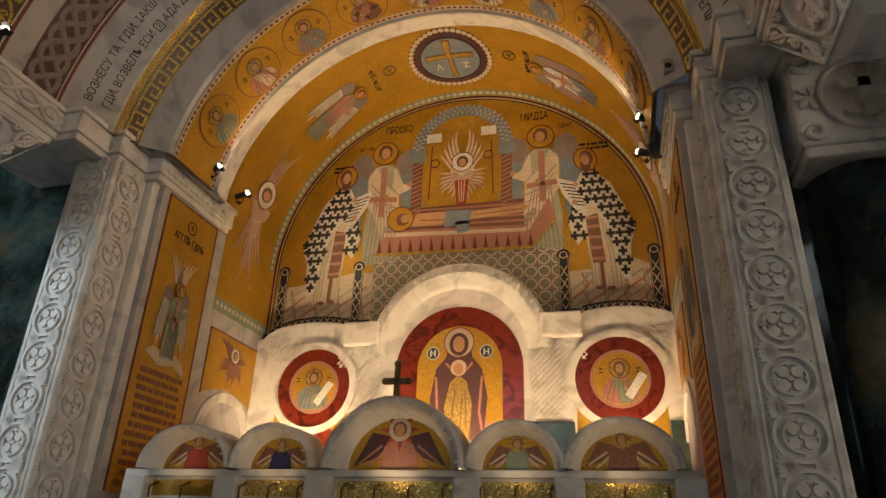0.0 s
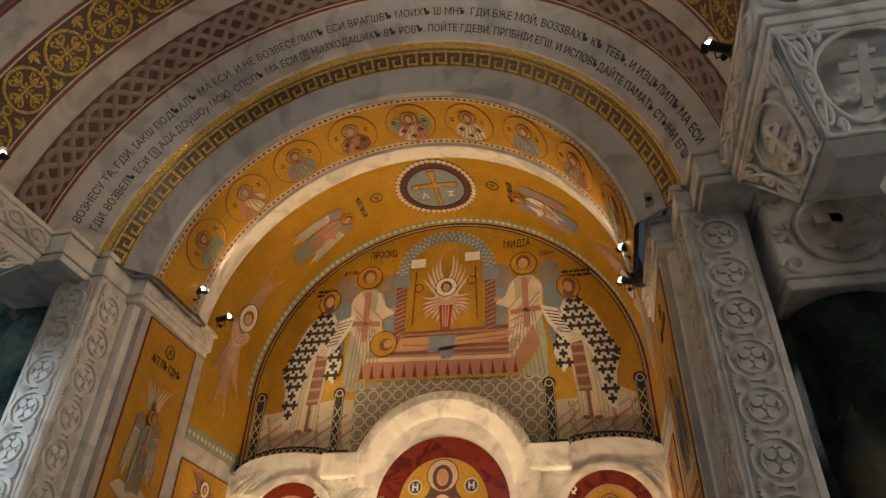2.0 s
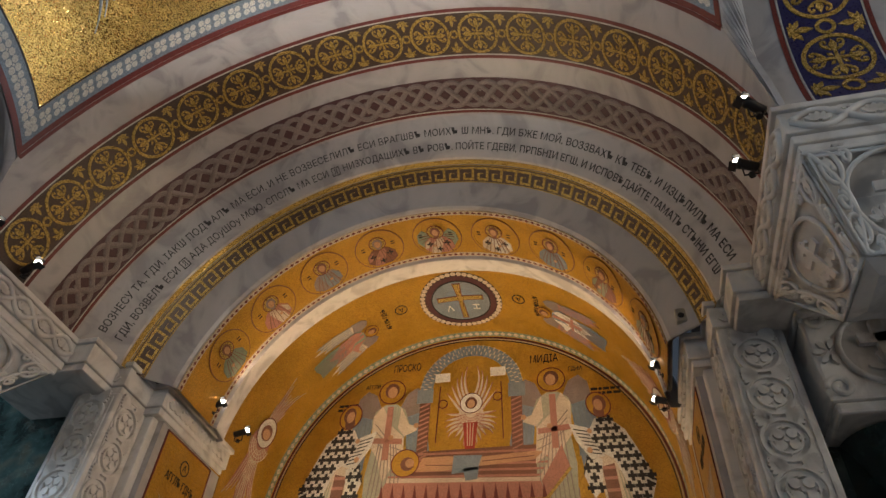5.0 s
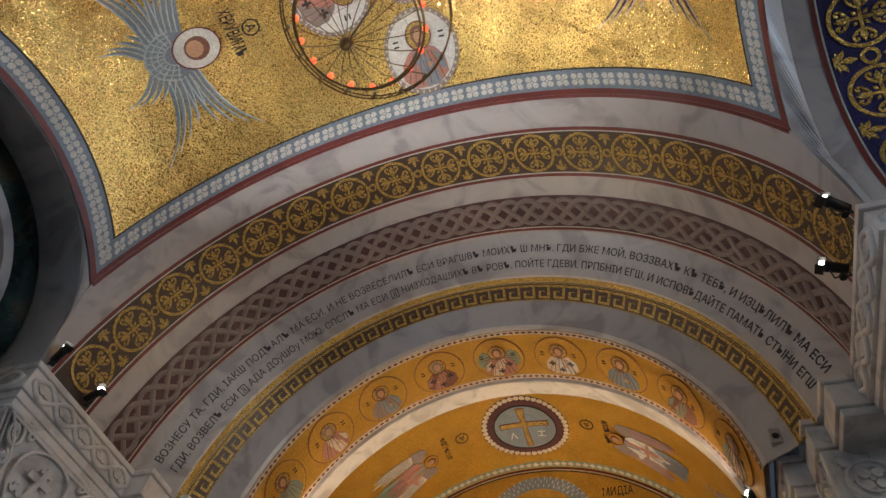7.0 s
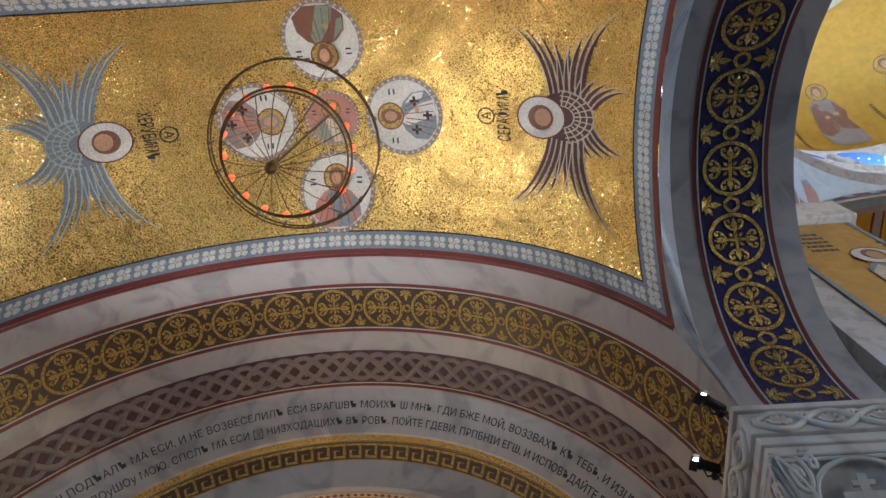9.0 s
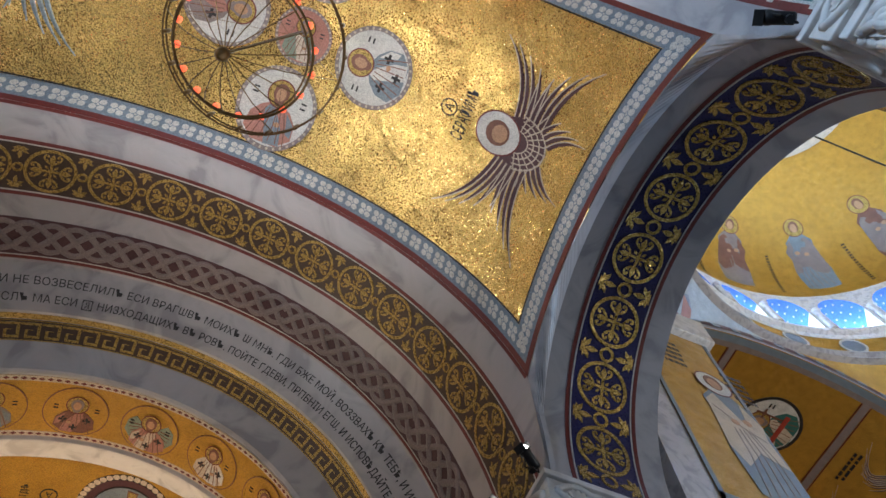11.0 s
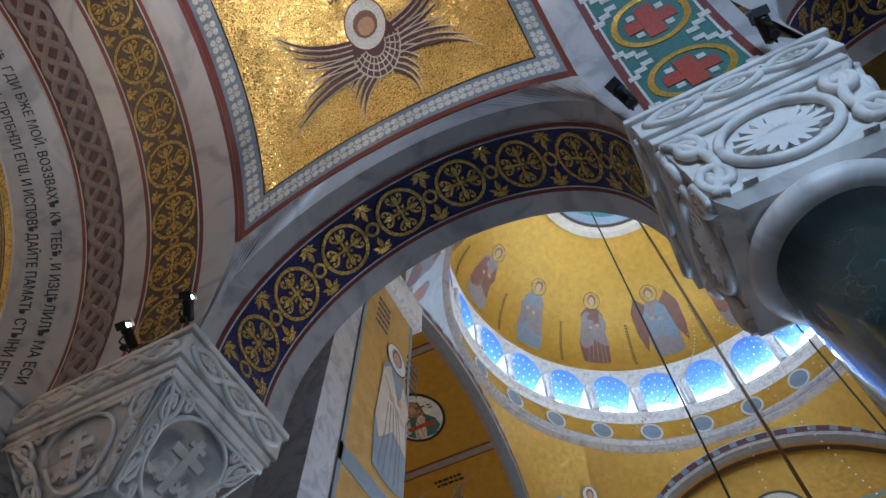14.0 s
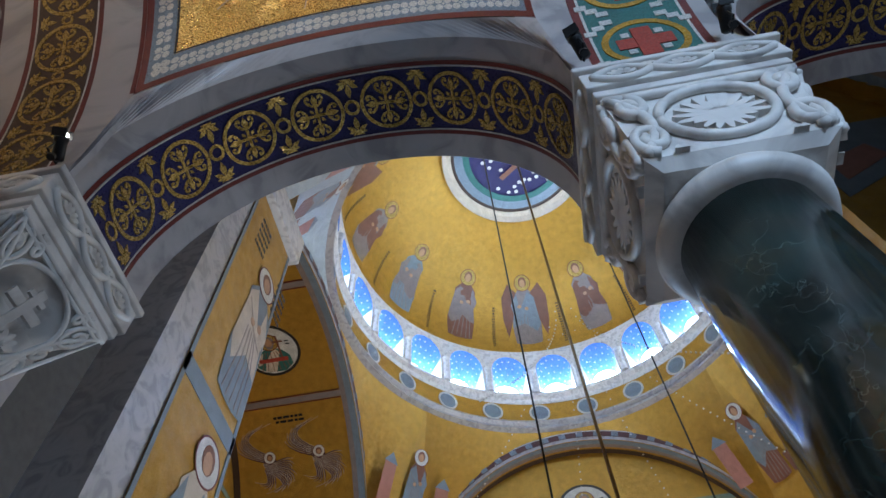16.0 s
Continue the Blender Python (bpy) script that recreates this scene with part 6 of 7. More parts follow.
for k, (x, r, rise, robe) in enumerate(ARCS):
    bm = bmesh.new()
    rows = []
    kk = rise / r
    for j in range(29):
        t = PI * j / 28
        rows.append([bm.verts.new((x + q * math.cos(t), y, SZ0 + q * kk * math.sin(t))) for q, y in ((r, SY + 0.25), (r, SY - 0.28), (r * 0.93, SY - 0.30), (r * 0.86, SY - 0.22), (r * 0.80, SY - 0.05), (r * 0.74, SY - 0.02), (r * 0.74, SY + 0.1))])
    for p, q in zip(rows, rows[1:]):
        for j in range(6):
            bm.faces.new((p[j], p[j + 1], q[j + 1], q[j]))
    hood = part("hood", bm, "white", screen, "white marble arch hood with a carved edge", True)
    f = on_wall_y(SY)
    R_ = r * 0.74
    lun = [(x + R_ * math.cos(t), SZ0 + R_ * kk * math.sin(t)) for t in np.linspace(0, PI, 24)]
    z = SZ0
    g = [("goldn", "field", [lun]), ("brown" if k != 2 else "plum", "wing", [[(x - 0.06, z + R_ * 0.6), (x - R_ * 0.55, z + R_ * 0.7), (x - R_ * 0.9, z + 0.04), (x - R_ * 0.4, z + R_ * 0.25)], [(x + 0.06, z + R_ * 0.6), (x + R_ * 0.55, z + R_ * 0.7), (x + R_ * 0.9, z + 0.04), (x + R_ * 0.4, z + R_ * 0.25)]]),
         ("rose" if k == 2 else "cream", "feather", line([(x - R_ * 0.35, z + R_ * 0.45), (x - R_ * 0.8, z + 0.06)], 0.02) + line([(x + R_ * 0.35, z + R_ * 0.45), (x + R_ * 0.8, z + 0.06)], 0.02) + line([(x - R_ * 0.3, z + R_ * 0.35), (x - R_ * 0.62, z + 0.03)], 0.02) + line([(x + R_ * 0.3, z + R_ * 0.35), (x + R_ * 0.62, z + 0.03)], 0.02)),
         (robe, "robe", [[(x - R_ * 0.38, z), (x - R_ * 0.3, z + R_ * 0.42), (x - 0.05, z + R_ * 0.6), (x + 0.05, z + R_ * 0.6), (x + R_ * 0.3, z + R_ * 0.42), (x + R_ * 0.38, z)]]),
         ("cream" if k == 2 else "goldbright", "halo", [circle(x, z + R_ * 0.74, R_ * 0.22, 16)]), ("brown", "hair", [circle(x, z + R_ * 0.75, R_ * 0.14, 12)]), ("skin", "head", [circle(x, z + R_ * 0.73, R_ * 0.095, 10, R_ * 0.12)])]
    if k == 2:
        g.insert(4, ("scarlet", "star", [turn([(0, -0.06), (0.21, 0), (0, 0.06)], a * PI / 4, x, z + R_ * 0.74) for a in range(8)]))
    shapes("lunette", g, f, hood, "small gold mosaic lunette with a winged half-length figure", 0, 0.004)
    tip = []
    for j in range(int(r * 26)):
        t = PI * (j + 0.5) / int(r * 26)
        tip.append([(x + (r * 0.9 + a) * math.cos(t + b), SZ0 + (r * 0.9 + a) * kk * math.sin(t + b)) for a, b in ((-0.02, -0.02), (0.02, -0.02), (0.02, 0.02), (-0.02, 0.02))])
    tagged(part("carved_edge", flat(tip, on_wall_y(SY - 0.27), 0, 0.0, 0.02), "white", hood), kind="stuff")
    part("gold_strip", flat([rect(x - r * 0.85, x + r * 0.85, 1.96, 2.12)], on_wall_y(SY - 0.05), 0, 0.004, 0.006), "gold" if k else "goldn", screen, "gold mosaic strip")
    n = max(2, round(r * 6))
    for j in range(n):
        xx = x - r * 0.7 + 1.4 * r * j / (n - 1)
        part("lamp_hook", tube(bmesh.new(), [(xx, SY - 0.07, 2.09), (xx, SY - 0.2, 2.04), (xx, SY - 0.2, 1.93)], 0.012, 6), "bronze", screen, "small brass hook")
for x in (-4.50, -3.42, -2.42, -0.92, 0.02, 1.05):
    part("small_column", revolve([(0.07, 0.9), (0.065, 1.66), (0.08, 1.68), (0.075, 1.72), (0.13, 1.82), (0.14, 1.9)], (x, SY - 0.1), 20), "white", screen, "small marble column with a leaf capital", True)
    part("capital_block", box(x - 0.13, x + 0.13, SY - 0.22, SY - 0.02, 1.90, 2.15, 0.02), "white", screen)
cr = thing("standing_cross", "small bronze cross on top of the icon screen", "cross")
bm = bmesh.new()
xx, zz = -1.72, 2.88
for a in (box(xx - 0.03, xx + 0.03, SY - 0.02, SY + 0.03, zz, zz + 0.42, 0.01), box(xx - 0.13, xx + 0.13, SY - 0.02, SY + 0.03, zz + 0.2, zz + 0.27, 0.01)):
    me = bpy.data.meshes.new("tmp")
    a.to_mesh(me)
    a.free()
    bm.from_mesh(me)
    bpy.data.meshes.remove(me)
for dx, dz in ((-0.13, 0.235), (0.13, 0.235), (0, 0.42)):
    bmesh.ops.create_uvsphere(bm, u_segments=10, v_segments=6, radius=0.04, matrix=Matrix.Translation((xx + dx, SY, zz + dz)))
part("cross_body", bm, "bronze", cr)
# ---- nave with the great dome ----
DZ1, DZT = 47.2, 11.0


def dome_pt(a, t, h=0.0):
    r = (DR - h) * math.cos(t)
    return Vector((DX + r * math.cos(a), DY + r * math.sin(a), DZ1 + (DZT - h) * math.sin(t)))


bm = bmesh.new()
na, ntt, tmax = 96, 20, 1.14
g = [[bm.verts.new(dome_pt(2 * PI * i / na, tmax * j / ntt)) for i in range(na)] for j in range(ntt + 1)]
for j in range(ntt):
    for i in range(na):
        bm.faces.new((g[j][i], g[j][(i + 1) % na], g[j + 1][(i + 1) % na], g[j + 1][i]))
dome = struct("dome", bm, "goldn", "gold mosaic dome over the nave", True)
bm = revolve([(DR * math.cos(tmax) + 0.1, DZ1 + DZT * math.sin(tmax)), (DR * math.cos(tmax) + 0.05, DZ1 + DZT * math.sin(tmax) + 0.25), (0.3, DZ1 + DZT * math.sin(tmax) + 0.5)], (DX, DY), 64, None, False)
part("dome_medallion", bm, "blue", dome, "deep blue starry medallion at the top of the dome")
part("medallion_ring", revolve([(DR * math.cos(tmax) + 0.5, DZ1 + DZT * math.sin(tmax) - 0.55), (DR * math.cos(tmax) + 0.1, DZ1 + DZT * math.sin(tmax) - 0.12), (DR * math.cos(tmax) - 0.25, DZ1 + DZT * math.sin(tmax) + 0.02), (DR * math.cos(tmax) - 0.3, DZ1 + DZT * math.sin(tmax) + 0.1)], (DX, DY), 64, None, False), "cream", dome, "pale ring")
rnd = random.Random(3)
stars = bmesh.new()
for k in range(60):
    a, r = rnd.uniform(0, 2 * PI), math.sqrt(rnd.uniform(0, 1)) * 4.1
    bmesh.ops.create_circle(stars, cap_ends=True, segments=6, radius=0.2, matrix=Matrix.Translation((DX + r * math.cos(a), DY + r * math.sin(a), DZ1 + DZT * math.sin(tmax) + 0.18)))
zt = DZ1 + DZT * math.sin(tmax) + 0.16
for r0, r1, mt in ((6.1, 5.6, "golddark"), (5.6, 4.8, "skyb"), (4.8, 4.2, "teal")):
    part("medallion_band", revolve([(r0, zt), (r1, zt + 0.01)], (DX, DY), 48, None, False), mt, dome)
part("medallion_robe", flat([rect(-0.35, 0.35, -3.8, 1.2), [(-0.35, 1.2), (0.35, 1.2), (1.6, 2.2), (1.2, 2.6)]], lambda u, v, h: Vector((DX + v * 0.9, DY + u + 0.03 * v * v, zt + 0.05 - h)), 0.5, 0.0, 0.02), "brown", dome)
tagged(part("star", stars, "whitem", dome), kind="stuff")


def on_dome(a0):
    return lambda u, v, h: dome_pt(a0 - u / DR, v / DR, h)


cols = [("taupe", "greyb"), ("brown", "taupe"), ("greyb", "taupe"), ("taupe", "brown"), ("greyb", "brown")]
NFIG = 14
for k in range(NFIG):
    a = 2 * PI * k / NFIG + 0.1
    robe, man = cols[k % 5]
    standing(on_dome(a), 0, 1.3, 9.2, robe, man, dome, "robed mosaic figure standing on the gold dome", "goldbright", "brown" if k % 4 == 0 else None, 1.0, 0.0, 1 if k % 2 else -1, 0.03)
    bars(on_dome(a + PI / NFIG), 0, 6.4, 0.30, 16, 0.36, dome, "ink", 0.03, k)

# drum with arched windows
NWIN = 24
DH = 2.0
drum = tagged(new("drum"), "white stone drum with arched windows under the dome", "structure", "", "structure")


def drum_pt(u, z, d):
    a = u / DR
    r = DR + d
    return Vector((r * math.cos(a), r * math.sin(a), z))


w2 = PI * DR / NWIN
SILL = 41.9
hw, z_s, z_h = 1.49, SILL + 2.7, 1.9
path_in = [(-hw, SILL)] + [(-hw * math.cos(t), z_s + z_h * math.sin(t)) for t in np.linspace(0, PI, 15)] + [(hw, SILL)]
path_out = [(-w2, SILL)] + [(-w2 if i < 5 else (w2 if i > 9 else -w2 + 2 * w2 * (i - 4.5) / 5), (z_s + (DZ1 - z_s) * min(1, i / 4)) if i < 5 else (DZ1 if i < 11 else z_s + (DZ1 - z_s) * (14 - i) / 4)) for i in range(15)] + [(w2, SILL)]
bm = bmesh.new()
vi = [bm.verts.new(drum_pt(u, z, 0)) for u, z in path_in]
vo = [bm.verts.new(drum_pt(u, z, 0)) for u, z in path_out]
for k in range(len(vi) - 1):
    bm.faces.new((vi[k], vi[k + 1], vo[k + 1], vo[k]))
seg = part("drum_bay", bm, "white", drum, "white stone round a window")
bm = bmesh.new()
vi = [bm.verts.new(drum_pt(u, z, 0)) for u, z in path_in]
vb = [bm.verts.new(drum_pt(u * 0.76, z - (1.6 if z > z_s - 0.1 else 0), DH)) for u, z in path_in]
for k in range(1, len(vi) - 2):
    bm.faces.new((vi[k], vi[k + 1], vb[k + 1], vb[k]))
sof = part("window_soffit", bm, "starblue", drum, "blue starry soffit of a window", True)
bm = bmesh.new()
vi = [bm.verts.new(drum_pt(u, z, 0)) for u, z in (path_in[0], path_in[1])]
for s in (-1, 1):
    q = [bm.verts.new(drum_pt(*p)) for p in ((s * hw, SILL, 0), (s * hw, z_s, 0), (s * hw * 0.76, z_s - 1.6, DH), (s * hw * 0.76, SILL, DH))]
    bm.faces.new(q)
jam = part("window_jamb", bm, "white", drum)
st = bmesh.new()
for i in range(7):
    for j in range(4):
        t = PI * (i + 0.7 + 0.3 * (j % 2)) / 8
        k = 0.15 + 0.22 * j
        c = drum_pt(-hw * (1 - 0.24 * k) * 0.98 * math.cos(t), z_s - 1.6 * k + z_h * 0.975 * math.sin(t), DH * k)
        bmesh.ops.create_icosphere(st, subdivisions=1, radius=0.085, matrix=Matrix.Translation(c))
sta = part("window_star", st, "whitem", drum, "white stars")
bm = bmesh.new()
bm.faces.new([bm.verts.new(drum_pt(u * 0.78, z - (1.6 if z > z_s - 0.1 else 0), DH - 0.02)) for u, z in path_in])
pan = part("window_pane", bm, "daypane", drum, "bright daylit window pane")
col = part("window_column", revolve([(0.3, SILL), (0.26, SILL + 0.3), (0.22, z_s - 0.4), (0.34, z_s)], (0, 0), 14), "white", drum, "small white column")
for v in col.data.vertices:
    v.co += drum_pt(w2, 0, -0.12)
for k in range(NWIN):
    for o0 in (seg, sof, jam, sta, pan, col):
        o = o0 if k == 0 else o0.copy()
        if k:
            scene.collection.objects.link(o)
        o.matrix_basis = Matrix.Translation((DX, DY, 0)) @ Matrix.Rotation(2 * PI * k / NWIN, 4, "Z")
# ring cornices below the windows
part("drum_ring", revolve([(DR + 2.2, SILL + 0.05), (DR - 0.1, SILL + 0.05), (DR - 0.3, SILL - 0.2), (DR - 0.3, SILL - 0.5), (DR - 0.05, SILL - 0.7), (DR - 0.02, SILL - 1.2)], (DX, DY), 96, None, False), "white", drum, "white marble ring moulding")
strip([(0, 0), (0, 1)], lambda d, r, a: Vector((DX + DR * math.cos(a), DY + DR * math.sin(a), SILL - 3.2 + 2.0 * r)), 0, 2 * PI, 96, "goldn", "gold_ring", drum, "gold mosaic ring with roundels")
rnd_ob = part("ring_roundel", flat([circle(0, 0, 0.8, 18)], lambda u, v, h: drum_pt(u, v + SILL - 2.2, -h - 0.03), 0, 0.0, 0.05), "skyb", drum, "pale blue roundel")
rg2 = part("roundel_rim", flat(ring(0, 0, 0.7, 0.86, 18), lambda u, v, h: drum_pt(u, v + SILL - 2.2, -h - 0.05), 0, 0.0, 0.06), "whitem", drum)
for k in range(24):
    for o0 in (rnd_ob, rg2):
        o = o0 if k == 0 else o0.copy()
        if k:
            scene.collection.objects.link(o)
        o.matrix_basis = Matrix.Translation((DX, DY, 0)) @ Matrix.Rotation(2 * PI * (k + 0.5) / 24, 4, "Z")
part("drum_ring", revolve([(DR + 0.3, SILL - 3.1), (DR - 0.25, SILL - 3.15), (DR - 0.35, SILL - 3.4), (DR - 0.1, SILL - 3.6), (DR - 0.3, SILL - 4.0), (DR + 0.5, SILL - 4.4)], (DX, DY), 96, None, False), "marble", drum, "grey marble ring moulding")

# crossing: pendentive walls with four great arches
HALF = DR + 0.1
AR, AZ = 12.2, SILL - 4.4 - 13.3
crossing = tagged(new("crossing"), "gold mosaic pendentives and great arches under the dome", "structure", "", "structure")


WIDE = 1.23   # the north arch is wider to the west


def crossing_side(side, arm=True, depth=1.3):
    ang = side * PI / 2
    m = Matrix.Translation((DX, DY, 0)) @ Matrix.Rotation(ang, 4, "Z")

    def P(u, z, d):
        return m @ Vector((HALF + d, u * WIDE if side == 1 and u > 0 else u, z))
    n = 40
    top = SILL - 4.0
    a_in = [(AR * math.cos(t), AZ + AR * math.sin(t)) for t in np.linspace(0, PI, n + 1)]
    for hf in (0, 1):
        bm = bmesh.new()
        k0, k1 = (0, n // 2) if hf == 0 else (n // 2, n)
        vin = [bm.verts.new(P(u, z, 0)) for u, z in a_in[k0:k1 + 1]]
        vout = []
        for t in np.linspace(0, PI, n + 1)[k0:k1 + 1]:
            th = (PI / 2 - t) * 0.5
            vout.append(bm.verts.new(m @ Vector((DR * math.cos(th), DR * math.sin(th), top))))
        for k in range(k1 - k0):
            bm.faces.new((vin[k], vin[k + 1], vout[k + 1], vout[k]))
        pale_one = (side == 1 and hf == 0) or (side == 2 and hf == 1)
        part("pendentive", bm, "palemosaic" if pale_one else "goldn", crossing, "pale blue and white mosaic pendentive" if pale_one else "gold mosaic pendentive", True)
    # corner between this arch and the next, and the pier under it
    bm = bmesh.new()
    A0, A1 = P(AR, AZ, 0), m @ Vector((AR, HALF, AZ))
    tp = m @ Vector((DR * math.cos(PI / 4), DR * math.sin(PI / 4), top))
    B0, B1 = Vector((A0.x, A0.y, 0)), Vector((A1.x, A1.y, 0))
    bm.faces.new([bm.verts.new(v) for v in (A0, A1, tp)])
    if side != 1:
        bm.faces.new([bm.verts.new(v) for v in (B0, B1, A1, A0)])
    part("corner_pier", bm, "goldn" if side != 1 else "palemosaic", crossing, "mosaic corner of the crossing")
    for r0, r1, d0, d1, mt, nm in ((AR + 0.9, AR, -0.25, -0.25, "marble", "arch_face"), (AR + 0.75, AR + 0.25, -0.3, -0.3, "plum", "arch_band"), (AR, AR, -0.25, depth, "goldn", "arch_soffit"), (AR - 0.03, AR - 0.03, -0.2, 0.25, "skyb", "arch_trim"), (AR - 0.03, AR - 0.03, 0.25, 0.6, "taupe", "arch_trim"), (AR - 0.03, AR - 0.03, depth - 0.5, depth - 0.02, "golddark", "arch_trim")):
        bm = bmesh.new()
        rows = [[bm.verts.new(P(r * math.cos(t), AZ + r * math.sin(t), d)) for r, d in ((r0, d0), (r1, d1))] for t in np.linspace(0, PI, 4 * n + 1)]
        for p, q in zip(rows, rows[1:]):
            bm.faces.new((p[0], p[1], q[1], q[0]))
        part(nm, bm, mt, crossing, "", True)
    tl = []
    for k in range(30):
        t = PI * (k + 0.5) / 30
        tl.append([((AR + 0.5 + a) * math.cos(t + b), AZ + (AR + 0.5 + a) * math.sin(t + b)) for a, b in ((-0.2, -0.02), (0.2, -0.02), (0.2, 0.02), (-0.2, 0.02))])
    part("arch_tile", flat(tl, lambda u, v, h: P(u, v, -0.3 - h), 0, 0.0, 0.03), "skyb", crossing, "pale tile")
    if not arm:
        return
    # back wall of the arm, with mosaics
    bm = bmesh.new()
    f = lambda u, v, h: P(u, v, depth - h)
    wallp = part("arm_wall", flat([[(-AR, 0), (AR, 0)] + a_in], f, 0, 0.0, 0.0), "goldn", crossing, "gold mosaic wall of the arm")
    for u in (-8.2, -6.4, 6.4, 8.2):
        for v in (AZ - 2, AZ + 0.6, AZ + 3.2):
            bust(f, u, v, 0.7, "taupe", "brown", wallp, "small mosaic roundel with a half-length figure", 0, 0, None, 0.03, "ink")
    lines_ = [rect(-AR, AR, AZ + 6.6, AZ + 7.0), rect(-AR, AR, AZ + 1.6, AZ + 2.0)]
    part("border_band", flat(lines_, f, 0, 0.02, 0.02), "sage", wallp)
    bust(f, 0, AZ + 7.4, 2.0, "whitem", "teal", wallp, "white mosaic roundel with a throne", 0, PI / 2 * 0, None, 0.03, "ink")
    for u in (-4.5, 4.5):
        seraph(f, u, AZ + 0.2, 1.7, ((0.2, 1.2, 1.1), (-0.2, 1.2, 1.1), (0.8, -0.3, 0.9), (-0.8, -0.3, 0.9), (0.35, -1.2, 1.2), (-0.35, -1.2, 1.2)), "plum", "rose", wallp, "plum six-winged seraph in mosaic", 0, 0, (0, -0.2))


for k in range(4):
    crossing_side(k, k != 2, 9.0 if k == 1 else 1.3)


# mosaics on the deep north arch, and the wall beside it
def f_soffit(u, v, h):
    t, r = v / AR, AR - h
    c = r * math.cos(t)
    return Vector((DX + (c if c > 0 else c * WIDE), DY + HALF + 4.5 - u, AZ + r * math.sin(t)))


soffit_art = part("soffit_border", flat([rect(-3.9, 3.9, AR * a, AR * a + 0.42) for a in (1.13, 1.82, 0.42)], f_soffit, 0.3, 0.03, 0.02), "taupe", crossing, "taupe mosaic border bands")
part("border_line", flat([rect(-3.9, 3.9, AR * a + b, AR * a + b + 0.06) for a in (1.13, 1.82, 0.42) for b in (-0.1, 0.46)], f_soffit, 0.3, 0.03, 0.02), "redline", soffit_art)
bust(f_soffit, 0, AR * 1.47, 2.0, "whitem", "teal", soffit_art, "white mosaic roundel with a throne", 0.3, 0, None, 0.04, "ink")
shapes("mosaic_throne", [("scarlet", "seat_cloth", [rect(-1.0, 1.0, AR * 1.47 - 0.9, AR * 1.47 - 0.6)]), ("brown", "cross_staff", [rect(0.55, 0.67, AR * 1.47 - 0.6, AR * 1.47 + 1.2), rect(0.25, 0.95, AR * 1.47 + 0.6, AR * 1.47 + 0.75)])], f_soffit, soffit_art, "small throne and cross", 0.3, 0.09)
for u in (-1.75, 1.75):
    seraph(f_soffit, u, AR * 0.84, 1.75, ((0.15, 1.5, 1.3), (-0.15, 1.5, 1.3), (0.75, -1.0, 1.15), (-0.75, -1.0, 1.15), (0.2, -1.5, 1.3), (-0.2, -1.5, 1.3)), "plum", "cream", soffit_art, "plum six-winged seraph in mosaic", 0.3, 0, (0, -0.25), 0.30)
seraph(f_soffit, 0, AR * 2.1, 1.2, ((0.15, 1.5, 1.2), (-0.15, 1.5, 1.2), (0.75, -1.0, 1.0), (-0.75, -1.0, 1.0)), "plum", "cream", soffit_art, "plum winged seraph in mosaic", 0.3, PI, (0, -0.25))
bars(f_soffit, 0, AR * 1.08 - 0.3, 2.2, 2, 0.3, soffit_art, "ink", 0.04, 31)
# wall round the head of the north arch
hw_ = []
for k in range(24):
    t0, t1 = PI / 2 + PI / 2 * k / 24, PI / 2 + PI / 2 * (k + 1) / 24
    q = [(DX + (AR + 0.6) * WIDE * math.cos(t), AZ + (AR + 0.6) * math.sin(t)) for t in (t0, t1)]
    hw_.append([q[0], (q[0][0], 46), (q[1][0], 46), q[1]])
hw_.append(rect(14.6, DX - (AR + 0.6) * WIDE, 22, 46))
head = part("head_wall", flat(hw_, on_wall_y(DY + HALF + 0.12), 0, 0.0, 0.02), "palemosaic", crossing, "pale blue and white mosaic wall beside the arch")
# figures on the pendentives, seated
for k in range(4):
    a = PI / 4 + k * PI / 2

    def fp(u, v, h, a=a):
        t = v / 11.0
        r = DR * 1.30 - (DR * 0.30) * min(1.0, t) - h - 0.4
        b = a - u / r
        return Vector((DX + r * math.cos(b), DY + r * math.sin(b), AZ + 1.6 + v))
    if k != 2:
        standing(fp, 0, 3.2, 5.4, "brown", "greyb", crossing, "seated robed mosaic figure at a desk", "whitem", None, 0.8, 0, 1, 0.05)
        shapes("mosaic_buildings", [("rose", "house", [rect(1.6, 2.6, 4, 6.5), rect(-2.8, -1.8, 4, 6.8)]), ("skyb", "house_roof", [[(1.5, 6.5), (2.7, 6.5), (2.1, 7.2)], [(-2.9, 6.8), (-1.7, 6.8), (-2.3, 7.5)]]), ("brown", "desk", [rect(0.9, 1.9, 3.2, 4.4)])], fp, crossing, "small mosaic buildings and a desk", 0.8, 0.05)

# near nave pier with gold mosaic saints, seen through the side arch
pier = tagged(new("nave_pier"), "marble nave pier with tall gold mosaic panels", "structure", "", "structure")
part("pier_body", box(9.8, 13.35, 8.3, 12, 0, 23.6), "marble", pier, "grey marble pier")
part("pier_cornice", box(9.6, 13.6, 8.0, 12, 23.6, 25.2, 0.05), "white", pier, "carved pier cornice")
fpn = on_wall_y(8.3)
ppn = part("gold_panel", flat([rect(10.0, 13.25, 5.0, 23.5)], fpn, 0, 0.01, 0.02), "goldn", pier, "tall gold mosaic panel")
part("border_band", flat([rect(10.0, 13.25, 13.9, 14.5), rect(10.0, 10.15, 5.0, 23.5), rect(13.1, 13.25, 5, 23.5)], fpn, 0, 0.03, 0.02), "greyb", ppn)
